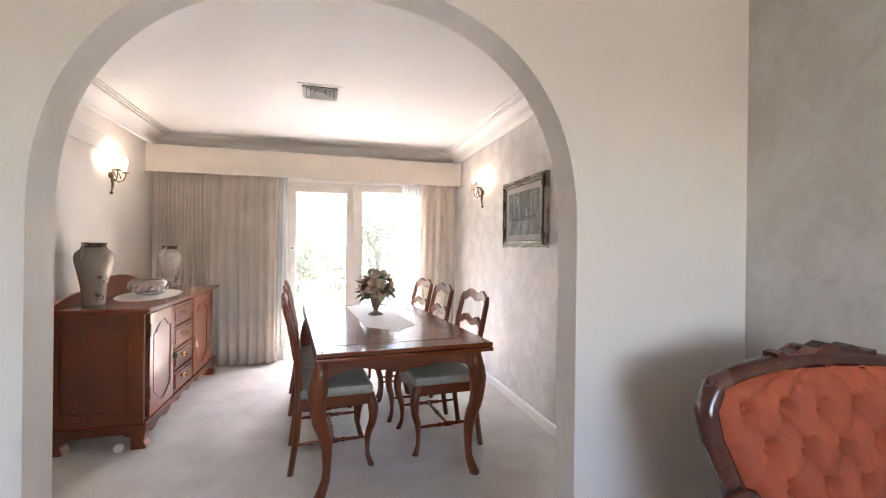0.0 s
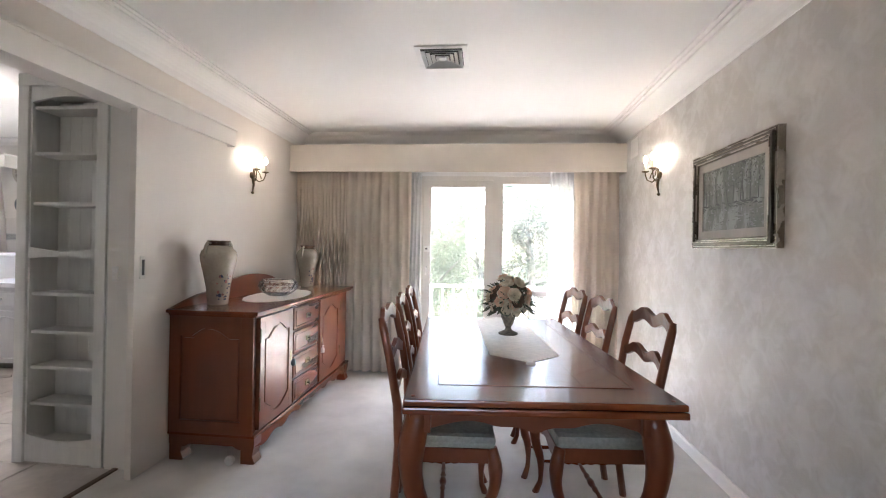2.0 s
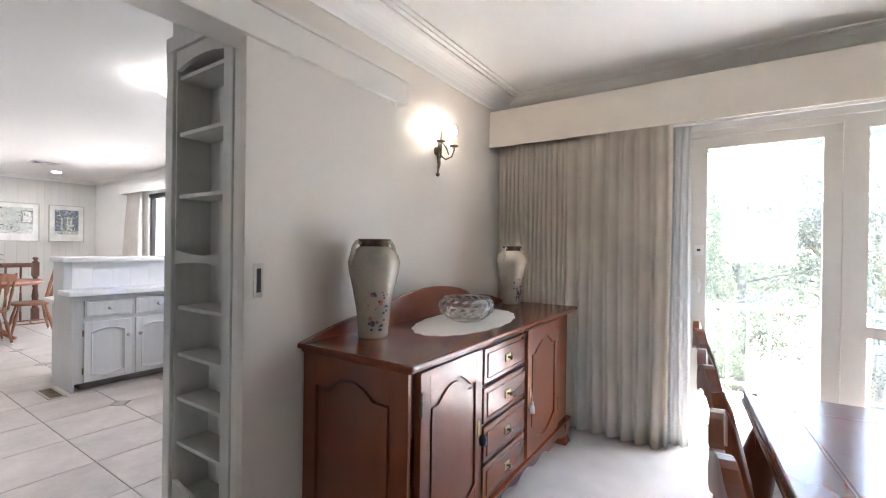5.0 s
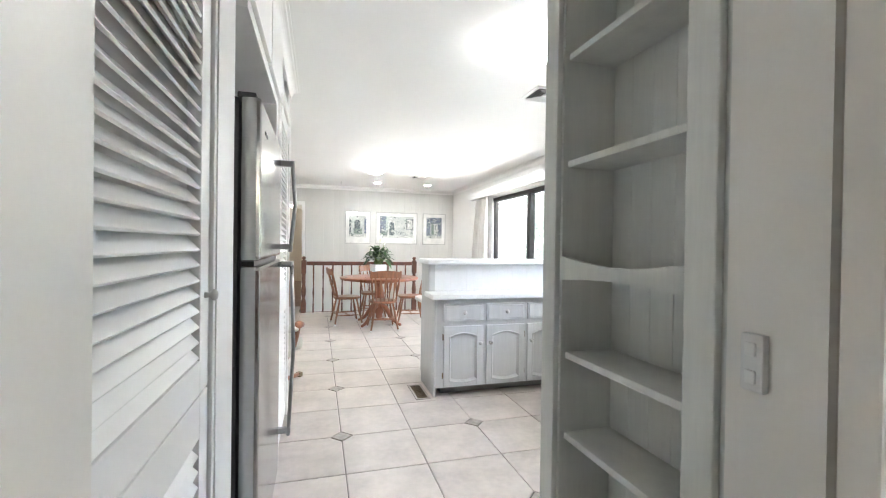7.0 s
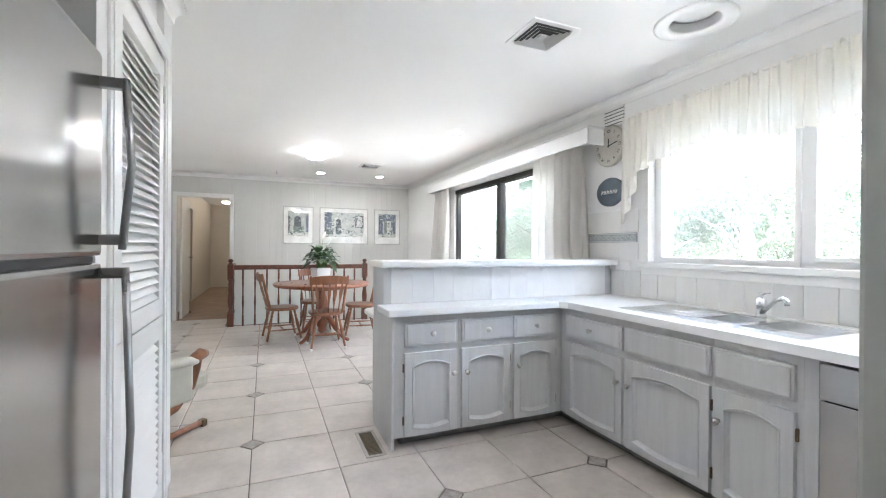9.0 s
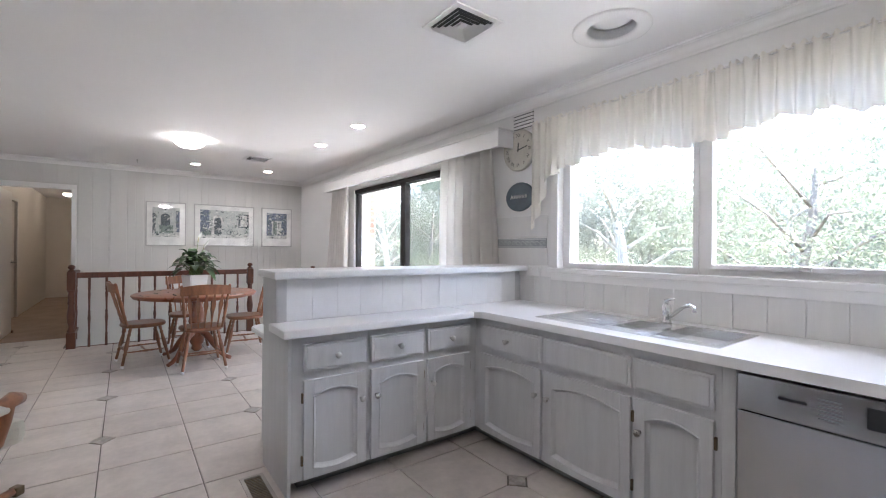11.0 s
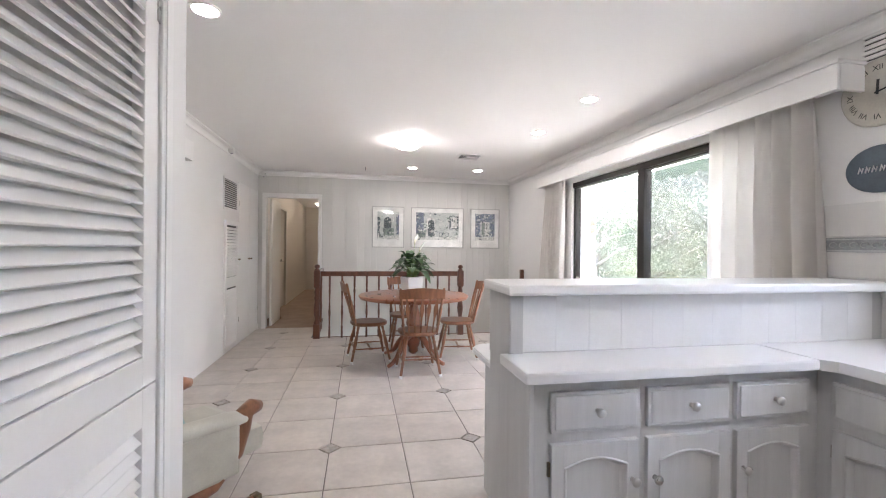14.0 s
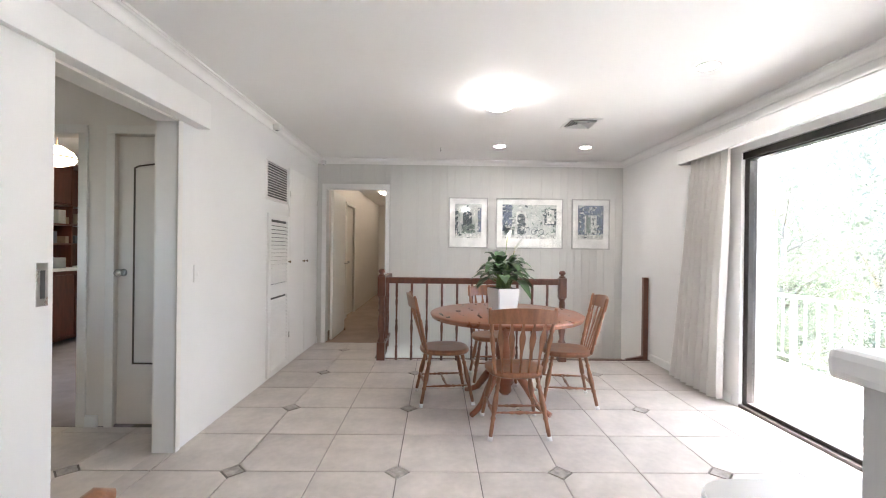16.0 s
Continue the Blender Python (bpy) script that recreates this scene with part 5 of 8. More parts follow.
# kitchen cabinets: each unit has a face frame, one door and one drawer
def arch_door(parent, x0, x1, z0, z1, arched=True):
    """A cabinet door in the local x-z plane that faces -y, with a recessed arched panel."""
    d = part("door", B(x0, x1, -0.002, 0.0, z0, z1, bevel=0.001), LIMED, parent)
    s = 0.052
    w = x1 - x0 - 2 * s
    bm = bmesh.new()
    box(bm, x0, x0 + s, -0.022, -0.002, z0, z1, bevel=0.003)
    box(bm, x1 - s, x1, -0.022, -0.002, z0, z1, bevel=0.003)
    ph = 0.03 if arched else 0.0
    prism(bm, [(x0 + s, z1), (x1 - s, z1)] + [(x1 - s - w * i / 14, z1 - s - 0.035 + ph * math.sin(math.pi * i / 14)) for i in range(15)], "y", -0.0215, -0.002)
    prism(bm, [(x0 + s, z0), (x1 - s, z0)] + [(x1 - s - w * i / 14, z0 + s + 0.0 + 0.018 * -math.sin(math.pi * i / 14)) for i in range(15)], "y", -0.0215, -0.002)
    part("door_frame", bm, LIMED, d)
    # rounded bead and cove that run round the opening of the frame
    loop = [(x1 - s - w * i / 14, z1 - s - 0.035 + ph * math.sin(math.pi * i / 14)) for i in range(15)]
    loop += [(x0 + s + w * i / 14, z0 + s - 0.018 * math.sin(math.pi * i / 14)) for i in range(15)]
    cx, cz, hw, hh = (x0 + x1) / 2, (z0 + z1) / 2, w / 2, (z1 - z0) / 2 - s
    bm = bmesh.new()
    rings = []
    for inset, y in ((-0.006, -0.0205), (-0.005, -0.0245), (-0.002, -0.0265), (0.002, -0.0245), (0.004, -0.017), (0.009, -0.009), (0.016, -0.0025)):
        rings.append([bm.verts.new((cx + (px - cx) * (1 - inset / hw), y, cz + (pz - cz) * (1 - inset / hh))) for px, pz in loop])
    for r0, r1 in zip(rings, rings[1:]):
        for i in range(len(loop)):
            j = (i + 1) % len(loop)
            bm.faces.new((r0[i], r0[j], r1[j], r1[i]))
    bmesh.ops.recalc_face_normals(bm, faces=bm.faces[:])
    part("moulding", bm, LIMED, d)
    return d


def cab_unit(name, label, x0, x1, m, knob_side, ends, depth, real_drawer=True):
    t = thing(name, label, "cabinet", (0, 0, 0), 0, "kitchen base cabinets")
    bm = B(ends[0], ends[1], 0.0, depth, 0.073, 0.813)
    part("body", bm, LIMED, t)
    dr = part("drawer" if real_drawer else "false_drawer", B(x0, x1, -0.020, 0.0, 0.625, 0.77, bevel=0.003), LIMED, t)
    part("front_panel", B(x0 + 0.012, x1 - 0.012, -0.026, -0.018, 0.637, 0.758, bevel=0.005), LIMED, dr)
    if real_drawer:
        knob(dr, ((x0 + x1) / 2, -0.026, 0.70), (0, -1, 0), 0.017)
    d = arch_door(t, x0, x1, 0.08, 0.585)
    kx = x1 - 0.028 if knob_side > 0 else x0 + 0.028
    knob(d, (kx, -0.022, 0.44), (0, -1, 0), 0.017)
    hx = x0 - 0.004 if knob_side > 0 else x1 + 0.004
    for z in (0.15, 0.47):
        part("hinge", B(hx - 0.005, hx + 0.005, -0.012, 0.0, z, z + 0.05), BRONZE, d)
    t.matrix_world = m
    return t


PEN = pose(-4.65, 0, 0, 0, 0, 90)          # local x runs along world y, fronts face the kitchen
for a, b, s, e in ((3.36, 3.705, 1, (3.302, 3.7215)), (3.74, 4.095, -1, (3.7225, 4.1095)), (4.125, 4.465, -1, (4.1105, 4.528))):
    cab_unit("base_cabinet", "pale grey limewashed base cabinet with an arched panel door", a, b, PEN, s, e, 0.215)
RUN = pose(0, 4.53, 0)
for a, b, s, r, e in ((-4.58, -4.075, 1, True, (-4.86, -4.0605)), (-4.045, -3.54, -1, False, (-4.0595, -3.5305)), (-3.52, -3.19, -1, False, (-3.5295, -3.1665))):
    cab_unit("base_cabinet", "pale grey limewashed base cabinet below the sink bench", a, b, RUN, s, e, 0.6, r)
bm = B(-3.1655, -3.118, 4.53, 4.56, 0.073, 0.813)
single("filler_panel", bm, LIMED, "limewashed filler beside the dishwasher", "panel")
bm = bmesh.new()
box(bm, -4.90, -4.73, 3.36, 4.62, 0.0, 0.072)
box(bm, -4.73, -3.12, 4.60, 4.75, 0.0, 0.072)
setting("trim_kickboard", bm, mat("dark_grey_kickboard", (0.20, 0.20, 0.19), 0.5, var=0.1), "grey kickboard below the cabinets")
# peninsula end panel and bar wall
pw = thing("breakfast_bar", "white panelled breakfast bar with a raised top", "breakfast bar", (0, 0, 0))
part("wall", B(-5.10, -4.872, 3.30, NY - 0.002, 0.0, 1.095), LIMED, pw)
part("end_panel", B(-5.115, -4.645, 3.282, 3.30, 0.0, 0.812, bevel=0.003), LIMED, pw)
part("end_panel", B(-5.115, -4.850, 3.278, 3.298, 0.812, 1.095, bevel=0.003), LIMED, pw)
part("corner_post", B(-4.872, -4.846, 3.282, 3.335, 0.858, 1.095, bevel=0.003), LIMED, pw)
y = 3.335
while y < 5.05:
    part("panel", B(-4.872, -4.864, y, y + 0.1484, 0.858, 1.092, bevel=0.0006), mat("white_panel", (0.76, 0.76, 0.76), 0.45, var=0.03, scale=6, fine=80) if y < 3.34 else bpy.data.materials["white_panel"], pw)
    y += 0.149
bm = B(-5.145, -4.79, 3.255, NY - 0.004, 1.095, 1.137, bevel=0.012)
part("bar_top", bm, BENCH, pw, "white laminate bar top")
# low side table of the bar, on the dining side
bm = bmesh.new()
pts = [(-5.10, 3.29), (-5.10, 4.6), (-5.54, 4.6)] + [(-5.44 - 0.10 * math.cos(a), 3.39 - 0.10 * math.sin(a)) for a in [math.pi / 2 * i / 6 for i in range(7)]]
prism(bm, pts, "z", 0.712, 0.745)
bmesh.ops.bevel(bm, geom=bm.edges[:], offset=0.006, segments=2, affect="EDGES")
part("low_top", bm, BENCH, pw, "white lower laminate top")
part("support", B(-5.42, -5.116, 3.35, 4.58, 0.0, 0.712, bevel=0.002), LIMED, pw)

# L-shaped bench top with the sink let into it
SX0, SX1, SY0, SY1 = -4.21, -3.21, 4.62, 5.08
bt = thing("bench_top", "white laminate kitchen bench top with rounded edges", "bench top", (0, 0, 0))
part("peninsula_slab", B(-4.872, -4.585, 3.245, 4.46, 0.815, 0.857, bevel=0.010), BENCH, bt)
bm = bmesh.new()
holes = [(-3.77, -3.56, 4.72, 5.02), (-3.52, -3.24, 4.68, 5.05)]
poly = [(-4.872, 4.46), (-4.585, 4.46), (-4.545, 4.495), (-3.77, 4.495), (-3.77, NY), (-4.872, NY)]
prism(bm, poly, "z", 0.815, 0.857)
part("sink_slab", bm, BENCH, bt)
for a, b, c, d in ((-3.77, -2.345, 4.495, 4.68), (-3.77, -2.345, 5.05, NY), (-3.77, -3.56, 4.68, 4.72), (-3.77, -3.56, 5.02, 5.05), (-3.56, -3.52, 4.68, 5.05), (-3.24, -2.345, 4.68, 5.05)):
    part("slab_strip", B(a, b, c, d, 0.815, 0.857), BENCH, bt)


SINKM = mat("satin_sink_steel", (0.70, 0.70, 0.69), 0.24, metal=1.0, var=0.02, bump=0.0)


def sink():
    t = thing("sink", "stainless steel sink with drainer and one and a half bowls", "sink", (0, 0, 0.857))
    bm = bmesh.new()
    for a, b, c, d in ((SX0, SX1, SY0, 4.68), (SX0, SX1, 5.05, SY1), (SX0, -3.77, 4.68, 5.05), (-3.77, -3.56, 4.68, 4.72), (-3.77, -3.56, 5.02, 5.05), (-3.56, -3.52, 4.68, 5.05), (-3.24, SX1, 4.68, 5.05)):
        box(bm, a, b, c, d, 0.0, 0.004)
    part("rim", bm, SINKM, t)
    for k in range(14):
        part("drain_rib", B(-4.17, -3.80, 4.70 + k * 0.025, 4.71 + k * 0.025, 0.004, 0.007, bevel=0.001), SINKM, t)
    for (a, b, c, d), h, nm in ((holes[0], 0.10, "small_bowl"), (holes[1], 0.16, "bowl")):
        bm = bmesh.new()
        box(bm, a, b, c, d, -h, -h + 0.003)
        box(bm, a, a + 0.003, c, d, -h, 0.003)
        box(bm, b - 0.003, b, c, d, -h, 0.003)
        box(bm, a, b, c, c + 0.003, -h, 0.003)
        box(bm, a, b, d - 0.003, d, -h, 0.003)
        bw = part(nm, bm, SINKM, t)
        part("waste", lathe(bmesh.new(), [(0.035, -h + 0.003), (0.035, -h + 0.006), (0.01, -h + 0.004)], ((a + b) / 2, (c + d) / 2, 0), 16), CHROME, bw)
    return t


sink()
tp = thing("mixer_tap", "chrome lever mixer tap with a long spout", "tap", (-3.64, 5.055, 0.861))
part("body", lathe(bmesh.new(), [(0.028, 0), (0.026, 0.01), (0.022, 0.02), (0.024, 0.06), (0.026, 0.085), (0.022, 0.10), (0.012, 0.11)], seg=20), CHROME, tp)
part("spout", tube(bmesh.new(), [(0.01, -0.01, 0.03), (0.06, -0.05, 0.06), (0.14, -0.11, 0.115), (0.19, -0.15, 0.128), (0.215, -0.17, 0.12), (0.22, -0.175, 0.10)], [0.013, 0.012, 0.011, 0.011, 0.011, 0.011], 10), CHROME, tp)
part("lever", tube(bmesh.new(), [(0, 0, 0.10), (-0.005, 0.005, 0.125), (0.03, -0.01, 0.135), (0.06, -0.025, 0.14)], [0.014, 0.012, 0.008, 0.006], 8), CHROME, tp)

dw = thing("dishwasher", "stainless steel dishwasher under the bench", "dishwasher", (-3.11, 4.53, 0))
part("door", B(0, 0.60, -0.015, 0.02, 0.09, 0.66, bevel=0.004), STEEL, dw)
cp = part("control_panel", B(0, 0.60, -0.018, 0.02, 0.665, 0.80, bevel=0.004), STEEL, dw)
part("body", B(0.003, 0.597, 0.02, 0.55, 0.02, 0.80), DARKGREY, dw)
part("badge", B(0.13, 0.21, -0.0195, -0.018, 0.735, 0.745), BLACK, cp, "dark lettering bar")
for k in range(6):
    part("print_line", B(0.24, 0.30, -0.019, -0.018, 0.70 + k * 0.013, 0.703 + k * 0.013), mat("grey_print", (0.25, 0.25, 0.25), 0.5) if k == 0 else bpy.data.materials["grey_print"], cp)
part("display", B(0.36, 0.56, -0.0195, -0.018, 0.705, 0.775, bevel=0.003), BLACK, cp, "black display window")
part("kick_plate", B(0.0, 0.60, 0.03, 0.05, 0.0, 0.09), BLACK, dw)

# splashback panels on the window wall
k = 0
SPL = mat("white_splash_panel", (0.72, 0.71, 0.69), 0.35, var=0.03, scale=5, fine=60, stretch=(3, 3, 0.4))
WN = bpy.data.objects["wall_north"]
x = -4.872
while x < -2.4:
    w = min(0.148, -2.345 - x)
    part("splash_panel", B(x, x + w, NY - 0.008, NY, 0.857, 1.062, bevel=0.002), SPL, WN)
    x += 0.151
    k += 1
for x0, z0, z1 in ((-5.25, 1.145, 1.275), (-5.25, 1.36, 1.53)):
    part("wall_panel", B(x0, -4.60, NY - 0.007, NY, z0, z1, bevel=0.002), SPL, WN)
bd = thing("border_tiles", "grey embossed border strip below the wall clock", "wall border", (-4.91, NY - 0.001, 1.315))
part("strip", B(-0.30, 0.30, -0.009, 0.0, -0.038, 0.038, bevel=0.002), mat("blue_grey_border", (0.36, 0.38, 0.39), 0.45, var=0.15, scale=30, fine=120, bump=0.2), bd)
for s in (-1, 1):
    part("edge_line", B(-0.30, 0.30, -0.011, -0.009, s * 0.030 - 0.004, s * 0.030 + 0.004), mat("pale_border_edge", (0.55, 0.56, 0.56), 0.45), bd)
for k in range(12):
    part("scroll", tube(bmesh.new(), [(-0.28 + k * 0.049 + 0.018 * math.cos(a), -0.011, 0.014 * math.sin(a)) for a in [0.6 * i for i in range(9)]], 0.0025, 5), bpy.data.materials["pale_border_edge"], bd)
for x in (-4.865, -4.72):
    so = thing("power_point", "white double power point on the splashback", "power point", (x, NY - 0.008, 1.095), 0, "kitchen power points")
    part("plate", B(-0.058, 0.058, -0.010, 0.0, -0.036, 0.036, bevel=0.003), WHITE, so)
    for s in (-1, 1):
        part("rocker", B(s * 0.03 - 0.008, s * 0.03 + 0.008, -0.014, -0.010, 0.008, 0.024, bevel=0.001), WTRIM, so)

# wall clock, plaque, grille
ck = thing("wall_clock", "round cream wall clock with dark numerals", "clock", (-4.885, NY - 0.001, 2.065))
Rm = Matrix.Rotation(radians(90), 4, "X")
part("case", lathe(bmesh.new(), [(0.165, 0), (0.168, 0.02), (0.160, 0.034), (0.148, 0.030)], (0, 0, 0), 40, Rm), mat("cream_clock_case", (0.55, 0.52, 0.45), 0.4), ck)
part("dial", lathe(bmesh.new(), [(0.150, 0.022), (0.150, 0.029)], (0, 0, 0), 40, Rm), mat("cream_dial", (0.66, 0.63, 0.55), 0.6, var=0.05), ck, "cream dial")
INK = mat("black_ink", (0.03, 0.03, 0.03), 0.6)
for i, num in enumerate(("XII", "I", "II", "III", "IV", "V", "VI", "VII", "VIII", "IX", "X", "XI")):
    cu = bpy.data.curves.new("numeral", "FONT")
    cu.body, cu.size, cu.align_x, cu.align_y, cu.extrude = num, 0.038, "CENTER", "CENTER", 0.0006
    tmpo = bpy.data.objects.new("numeral_tmp", cu)
    me = bpy.data.meshes.new_from_object(tmpo)
    bpy.data.objects.remove(tmpo)
    me.materials.clear()
    me.materials.append(INK)
    o = new("numeral", me)
    o.parent = ck
    a = radians(30 * i)
    o.matrix_basis = pose(0.118 * math.sin(a), -0.030, 0.118 * math.cos(a), 90, 0, 0) @ pose(0, 0, 0, 0, 0, -30 * i)
for a, l, w in ((3, 0.06, 0.006), (78, 0.10, 0.004)):
    bm = B(-w, w, -0.0335, -0.032, -0.012, l)
    bmesh.ops.rotate(bm, cent=(0, 0, 0), matrix=Matrix.Rotation(radians(a), 3, "Y"), verts=bm.verts[:])
    part("clock_hand", bm, INK, ck, "black clock pointer").name = "pointer"
pq = thing("oval_plaque", "oval slate-blue wall plaque with pale lettering bars", "plaque", (-4.885, NY - 0.001, 1.69))
bm = lathe(bmesh.new(), [(0.15, 0), (0.15, 0.012), (0.142, 0.018)], (0, 0, 0), 40, Rm)
bmesh.ops.scale(bm, vec=(1.0, 1, 0.78), verts=bm.verts[:])
part("board", bm, mat("slate_blue_paint", (0.10, 0.13, 0.16), 0.5, var=0.2), pq)
for k, (x, w) in enumerate(((-0.075, 0.014), (-0.045, 0.012), (-0.015, 0.014), (0.018, 0.013), (0.05, 0.014), (0.078, 0.010))):
    part("lettering_bar", tube(bmesh.new(), [(x - w * 0.8, -0.020, -0.015), (x - w * 0.3, -0.020, 0.016), (x + w * 0.4, -0.020, -0.012), (x + w * 0.8, -0.020, 0.012)], 0.0035, 6), WHITE, pq)
gr = thing("wall_grille", "white slatted wall grille above the clock", "vent", (-4.855, NY - 0.001, 2.295))
# dark sheet on the wall paints the shade between these slats
part("backing", B(-0.105, 0.105, -0.004, 0.0, -0.075, 0.075), GAP_SHADE, gr)
for k in range(6):
    part("slat", B(-0.11, 0.11, -0.014, -0.003, -0.078 + k * 0.027, -0.060 + k * 0.027, bevel=0.002), WHITE, gr)

# kitchen window
w2 = tagged(new("window_2", mesh_of("window_2", wall_x(bmesh.new(), NY + 0.05, NY + 0.11, -4.50, -2.55, 1.13, 2.14, [(-4.44, -3.57, 1.17, 2.10), (-3.49, -2.60, 1.19, 2.10)]), WTRIM)), "white sliding kitchen window over the sink", kind="structure")
pane("pane", -4.44, -3.57, 1.17, 2.10, NY + 0.09, w2)
pane("pane", -3.49, -2.60, 1.19, 2.10, NY + 0.07, w2)
part("sash_rail", B(-3.49, -2.60, NY + 0.035, NY + 0.05, 1.165, 1.19, bevel=0.003), WTRIM, w2)
part("window_catch", B(-3.10, -3.05, NY + 0.025, NY + 0.048, 1.168, 1.195, bevel=0.004), CHROME, w2)
part("reveal_line", B(-3.585, -3.555, NY + 0.04, NY + 0.05, 1.13, 2.12), WTRIM, w2)
bm = B(-4.58, -2.40, NY - 0.035, NY + 0.05, 1.092, 1.13, bevel=0.006)
box(bm, -4.56, -2.42, NY - 0.014, NY, 1.04, 1.092, bevel=0.003)
box(bm, -4.56, -4.50, NY - 0.016, NY, 1.13, 2.20, bevel=0.003)
box(bm, -2.55, -2.49, NY - 0.016, NY, 1.13, 2.20, bevel=0.003)
box(bm, -4.50, -2.55, NY - 0.016, NY, 2.14, 2.20, bevel=0.003)
setting("trim_kitchen_window", bm, WTRIM, "white window sill and architrave")

# gathered voile valance on a wire
bm = bmesh.new()
rv = random.Random(21)
n = 340
x0, x1 = -4.70, -2.36
rowsz = [0, 0.03, 0.06, 0.25, 0.5, 0.75, 0.93, 1.0]
pleat = [rv.uniform(0.6, 1.4) for _ in range(n + 2)]
g = []
for u in rowsz:
    line = []
    for i in range(n + 1):
        x = x0 + (x1 - x0) * i / n
        f = i / 7.0
        side = max(0.0, 1 - (x - x0) / 0.34)
        drop = 0.36 + 0.30 * min(1, max(0, 1 - (x - x0) / 0.16)) ** 0.6 * (1 if x < x0 + 0.16 else 0) + 0.16 * side * side + 0.03 * math.sin(f * 0.33) + 0.012 * math.sin(f * 1.7)
        amp = 0.010 + 0.022 * u * (0.6 + 0.6 * math.sin(f * 0.41) ** 2)
        y = NY - 0.075 + amp * math.sin(2 * math.pi * f * 0.8 + 2.1 * math.sin(f * 0.3)) + 0.006 * math.sin(f * 9.0) * (1 - u)
        z = 2.235 - drop * u + (0.010 * math.sin(f * 8) if u == 0 else 0)
        line.append(bm.verts.new((x + 0.004 * math.sin(f * 3 + u * 4), y, z)))
    g.append(line)
for a, b in zip(g, g[1:]):
    for i in range(n):
        f = bm.faces.new((a[i], a[i + 1], b[i + 1], b[i]))
        f.smooth = True
va = thing("valance", "gathered cream voile valance over the kitchen window", "valance", (0, 0, 0))
part("cloth", bm, VALANCE, va)
part("hem", tube(bmesh.new(), [(x0 + (x1 - x0) * i / 60, NY - 0.075, 2.219) for i in range(61)], 0.004, 6), WHITE, va, "hanging wire")

# daylight tube in the ceiling
sk = thing("ceiling_exhaust", "round white recessed ceiling fitting", "ceiling fitting", (-3.765, 4.69, CH))
part("ring", open_ended(lathe(bmesh.new(), [(0.20, 0), (0.20, -0.008), (0.19, -0.012), (0.135, -0.012), (0.125, -0.006), (0.121, 0.0), (0.1205, 0.004)], seg=40)), WHITE, sk)
# throat greyer than the ring, so part of its shade is painted
part("throat", open_ended(lathe(bmesh.new(), [(0.1205, 0.003), (0.1165, 0.05)], seg=40)), mat("throat_shade_grey", (0.74, 0.74, 0.73), 0.6), sk, "throat in a grey that adds shade")
part("cap", lathe(bmesh.new(), [(0.118, 0.052), (0.09, 0.046), (0.0, 0.045)], seg=36), WHITE, sk)

# oyster lights and downlights
for x, y, e in ((-7.86, 3.18, 1), (-3.50, 3.55, 2)):
    q = 0.64
    ol = thing("ceiling_light", "round opal glass ceiling light, switched on", "ceiling light", (x, y, CH), 0, "opal ceiling lights")
    part("base", lathe(bmesh.new(), [(0.235 * q, 0), (0.235 * q, -0.018), (0.215 * q, -0.022)], seg=40), WHITE, ol)
    part("diffuser", lathe(bmesh.new(), [(r * q, z) for r, z in ((0.245, -0.014), (0.24, -0.03), (0.20, -0.065), (0.13, -0.09), (0.05, -0.10), (0, -0.101))], seg=40), LAMP_ON, ol, "glowing opal glass bowl")
for x, y in ((-9.44, 3.42), (-9.43, 4.40), (-7.25, 4.42), (-6.27, 4.42), (-5.52, 1.93)):
    dl = thing("downlight", "small round recessed downlight, switched on", "downlight", (x, y, CH), 0, "recessed downlights")
    part("rim", lathe(bmesh.new(), [(0.075, 0), (0.074, -0.006), (0.062, -0.008), (0.060, -0.004), (0.060, 0)], seg=28), WHITE, dl)
    part("lens", lathe(bmesh.new(), [(0.060, -0.003), (0.0, -0.0035)], seg=28), DOWN_ON, dl, "bright lens")

# floor vents
for x0, x1, y0, y1, nm in ((-4.985, -4.62, 3.13, 3.25, "dark slotted floor vent set in the tiles"), (-7.70, -7.46, 4.84, 4.93, "pale slotted floor vent set in the tiles")):
    fv = thing("floor_vent", nm, "vent", ((x0 + x1) / 2, (y0 + y1) / 2, 0), 0, "floor vents")
    a, b = (x1 - x0) / 2, (y1 - y0) / 2
    m = BRONZE if "dark" in nm else VENTM
    bm = bmesh.new()
    for r in ((-a, a, -b, -b + 0.018), (-a, a, b - 0.018, b), (-a, -a + 0.018, -b + 0.018, b - 0.018), (a - 0.018, a, -b + 0.018, b - 0.018)):
        box(bm, *r, -0.002, 0.006)
    part("frame", bm, VENTM if "pale" in nm else mat("pale_vent_rim", (0.42, 0.38, 0.34), 0.45), fv)
    # dark plate paints the shade below the slats
    part("backing", B(-a + 0.018, a - 0.018, -b + 0.018, b - 0.018, -0.002, 0.001), GAP_SHADE, fv)
    k = -a + 0.03
    while k < a - 0.025:
        part("slat", B(k, k + 0.006, -b + 0.018, b - 0.018, 0.001, 0.004), m, fv)
        k += 0.016


# ================= family room things =================
# sliding glass door to the deck
w3 = tagged(new("window_3", mesh_of("window_3", wall_x(bmesh.new(), NY + 0.03, NY + 0.10, -8.03, -5.45, 0.0, 2.08, [(-7.98, -6.78, 0.05, 2.01), (-6.71, -5.50, 0.05, 2.01)]), ALU)), "dark bronze aluminium sliding door to the deck", kind="structure")
pane("pane", -7.98, -6.78, 0.05, 2.01, NY + 0.075, w3)
pane("pane", -6.71, -5.50, 0.05, 2.01, NY + 0.055, w3)
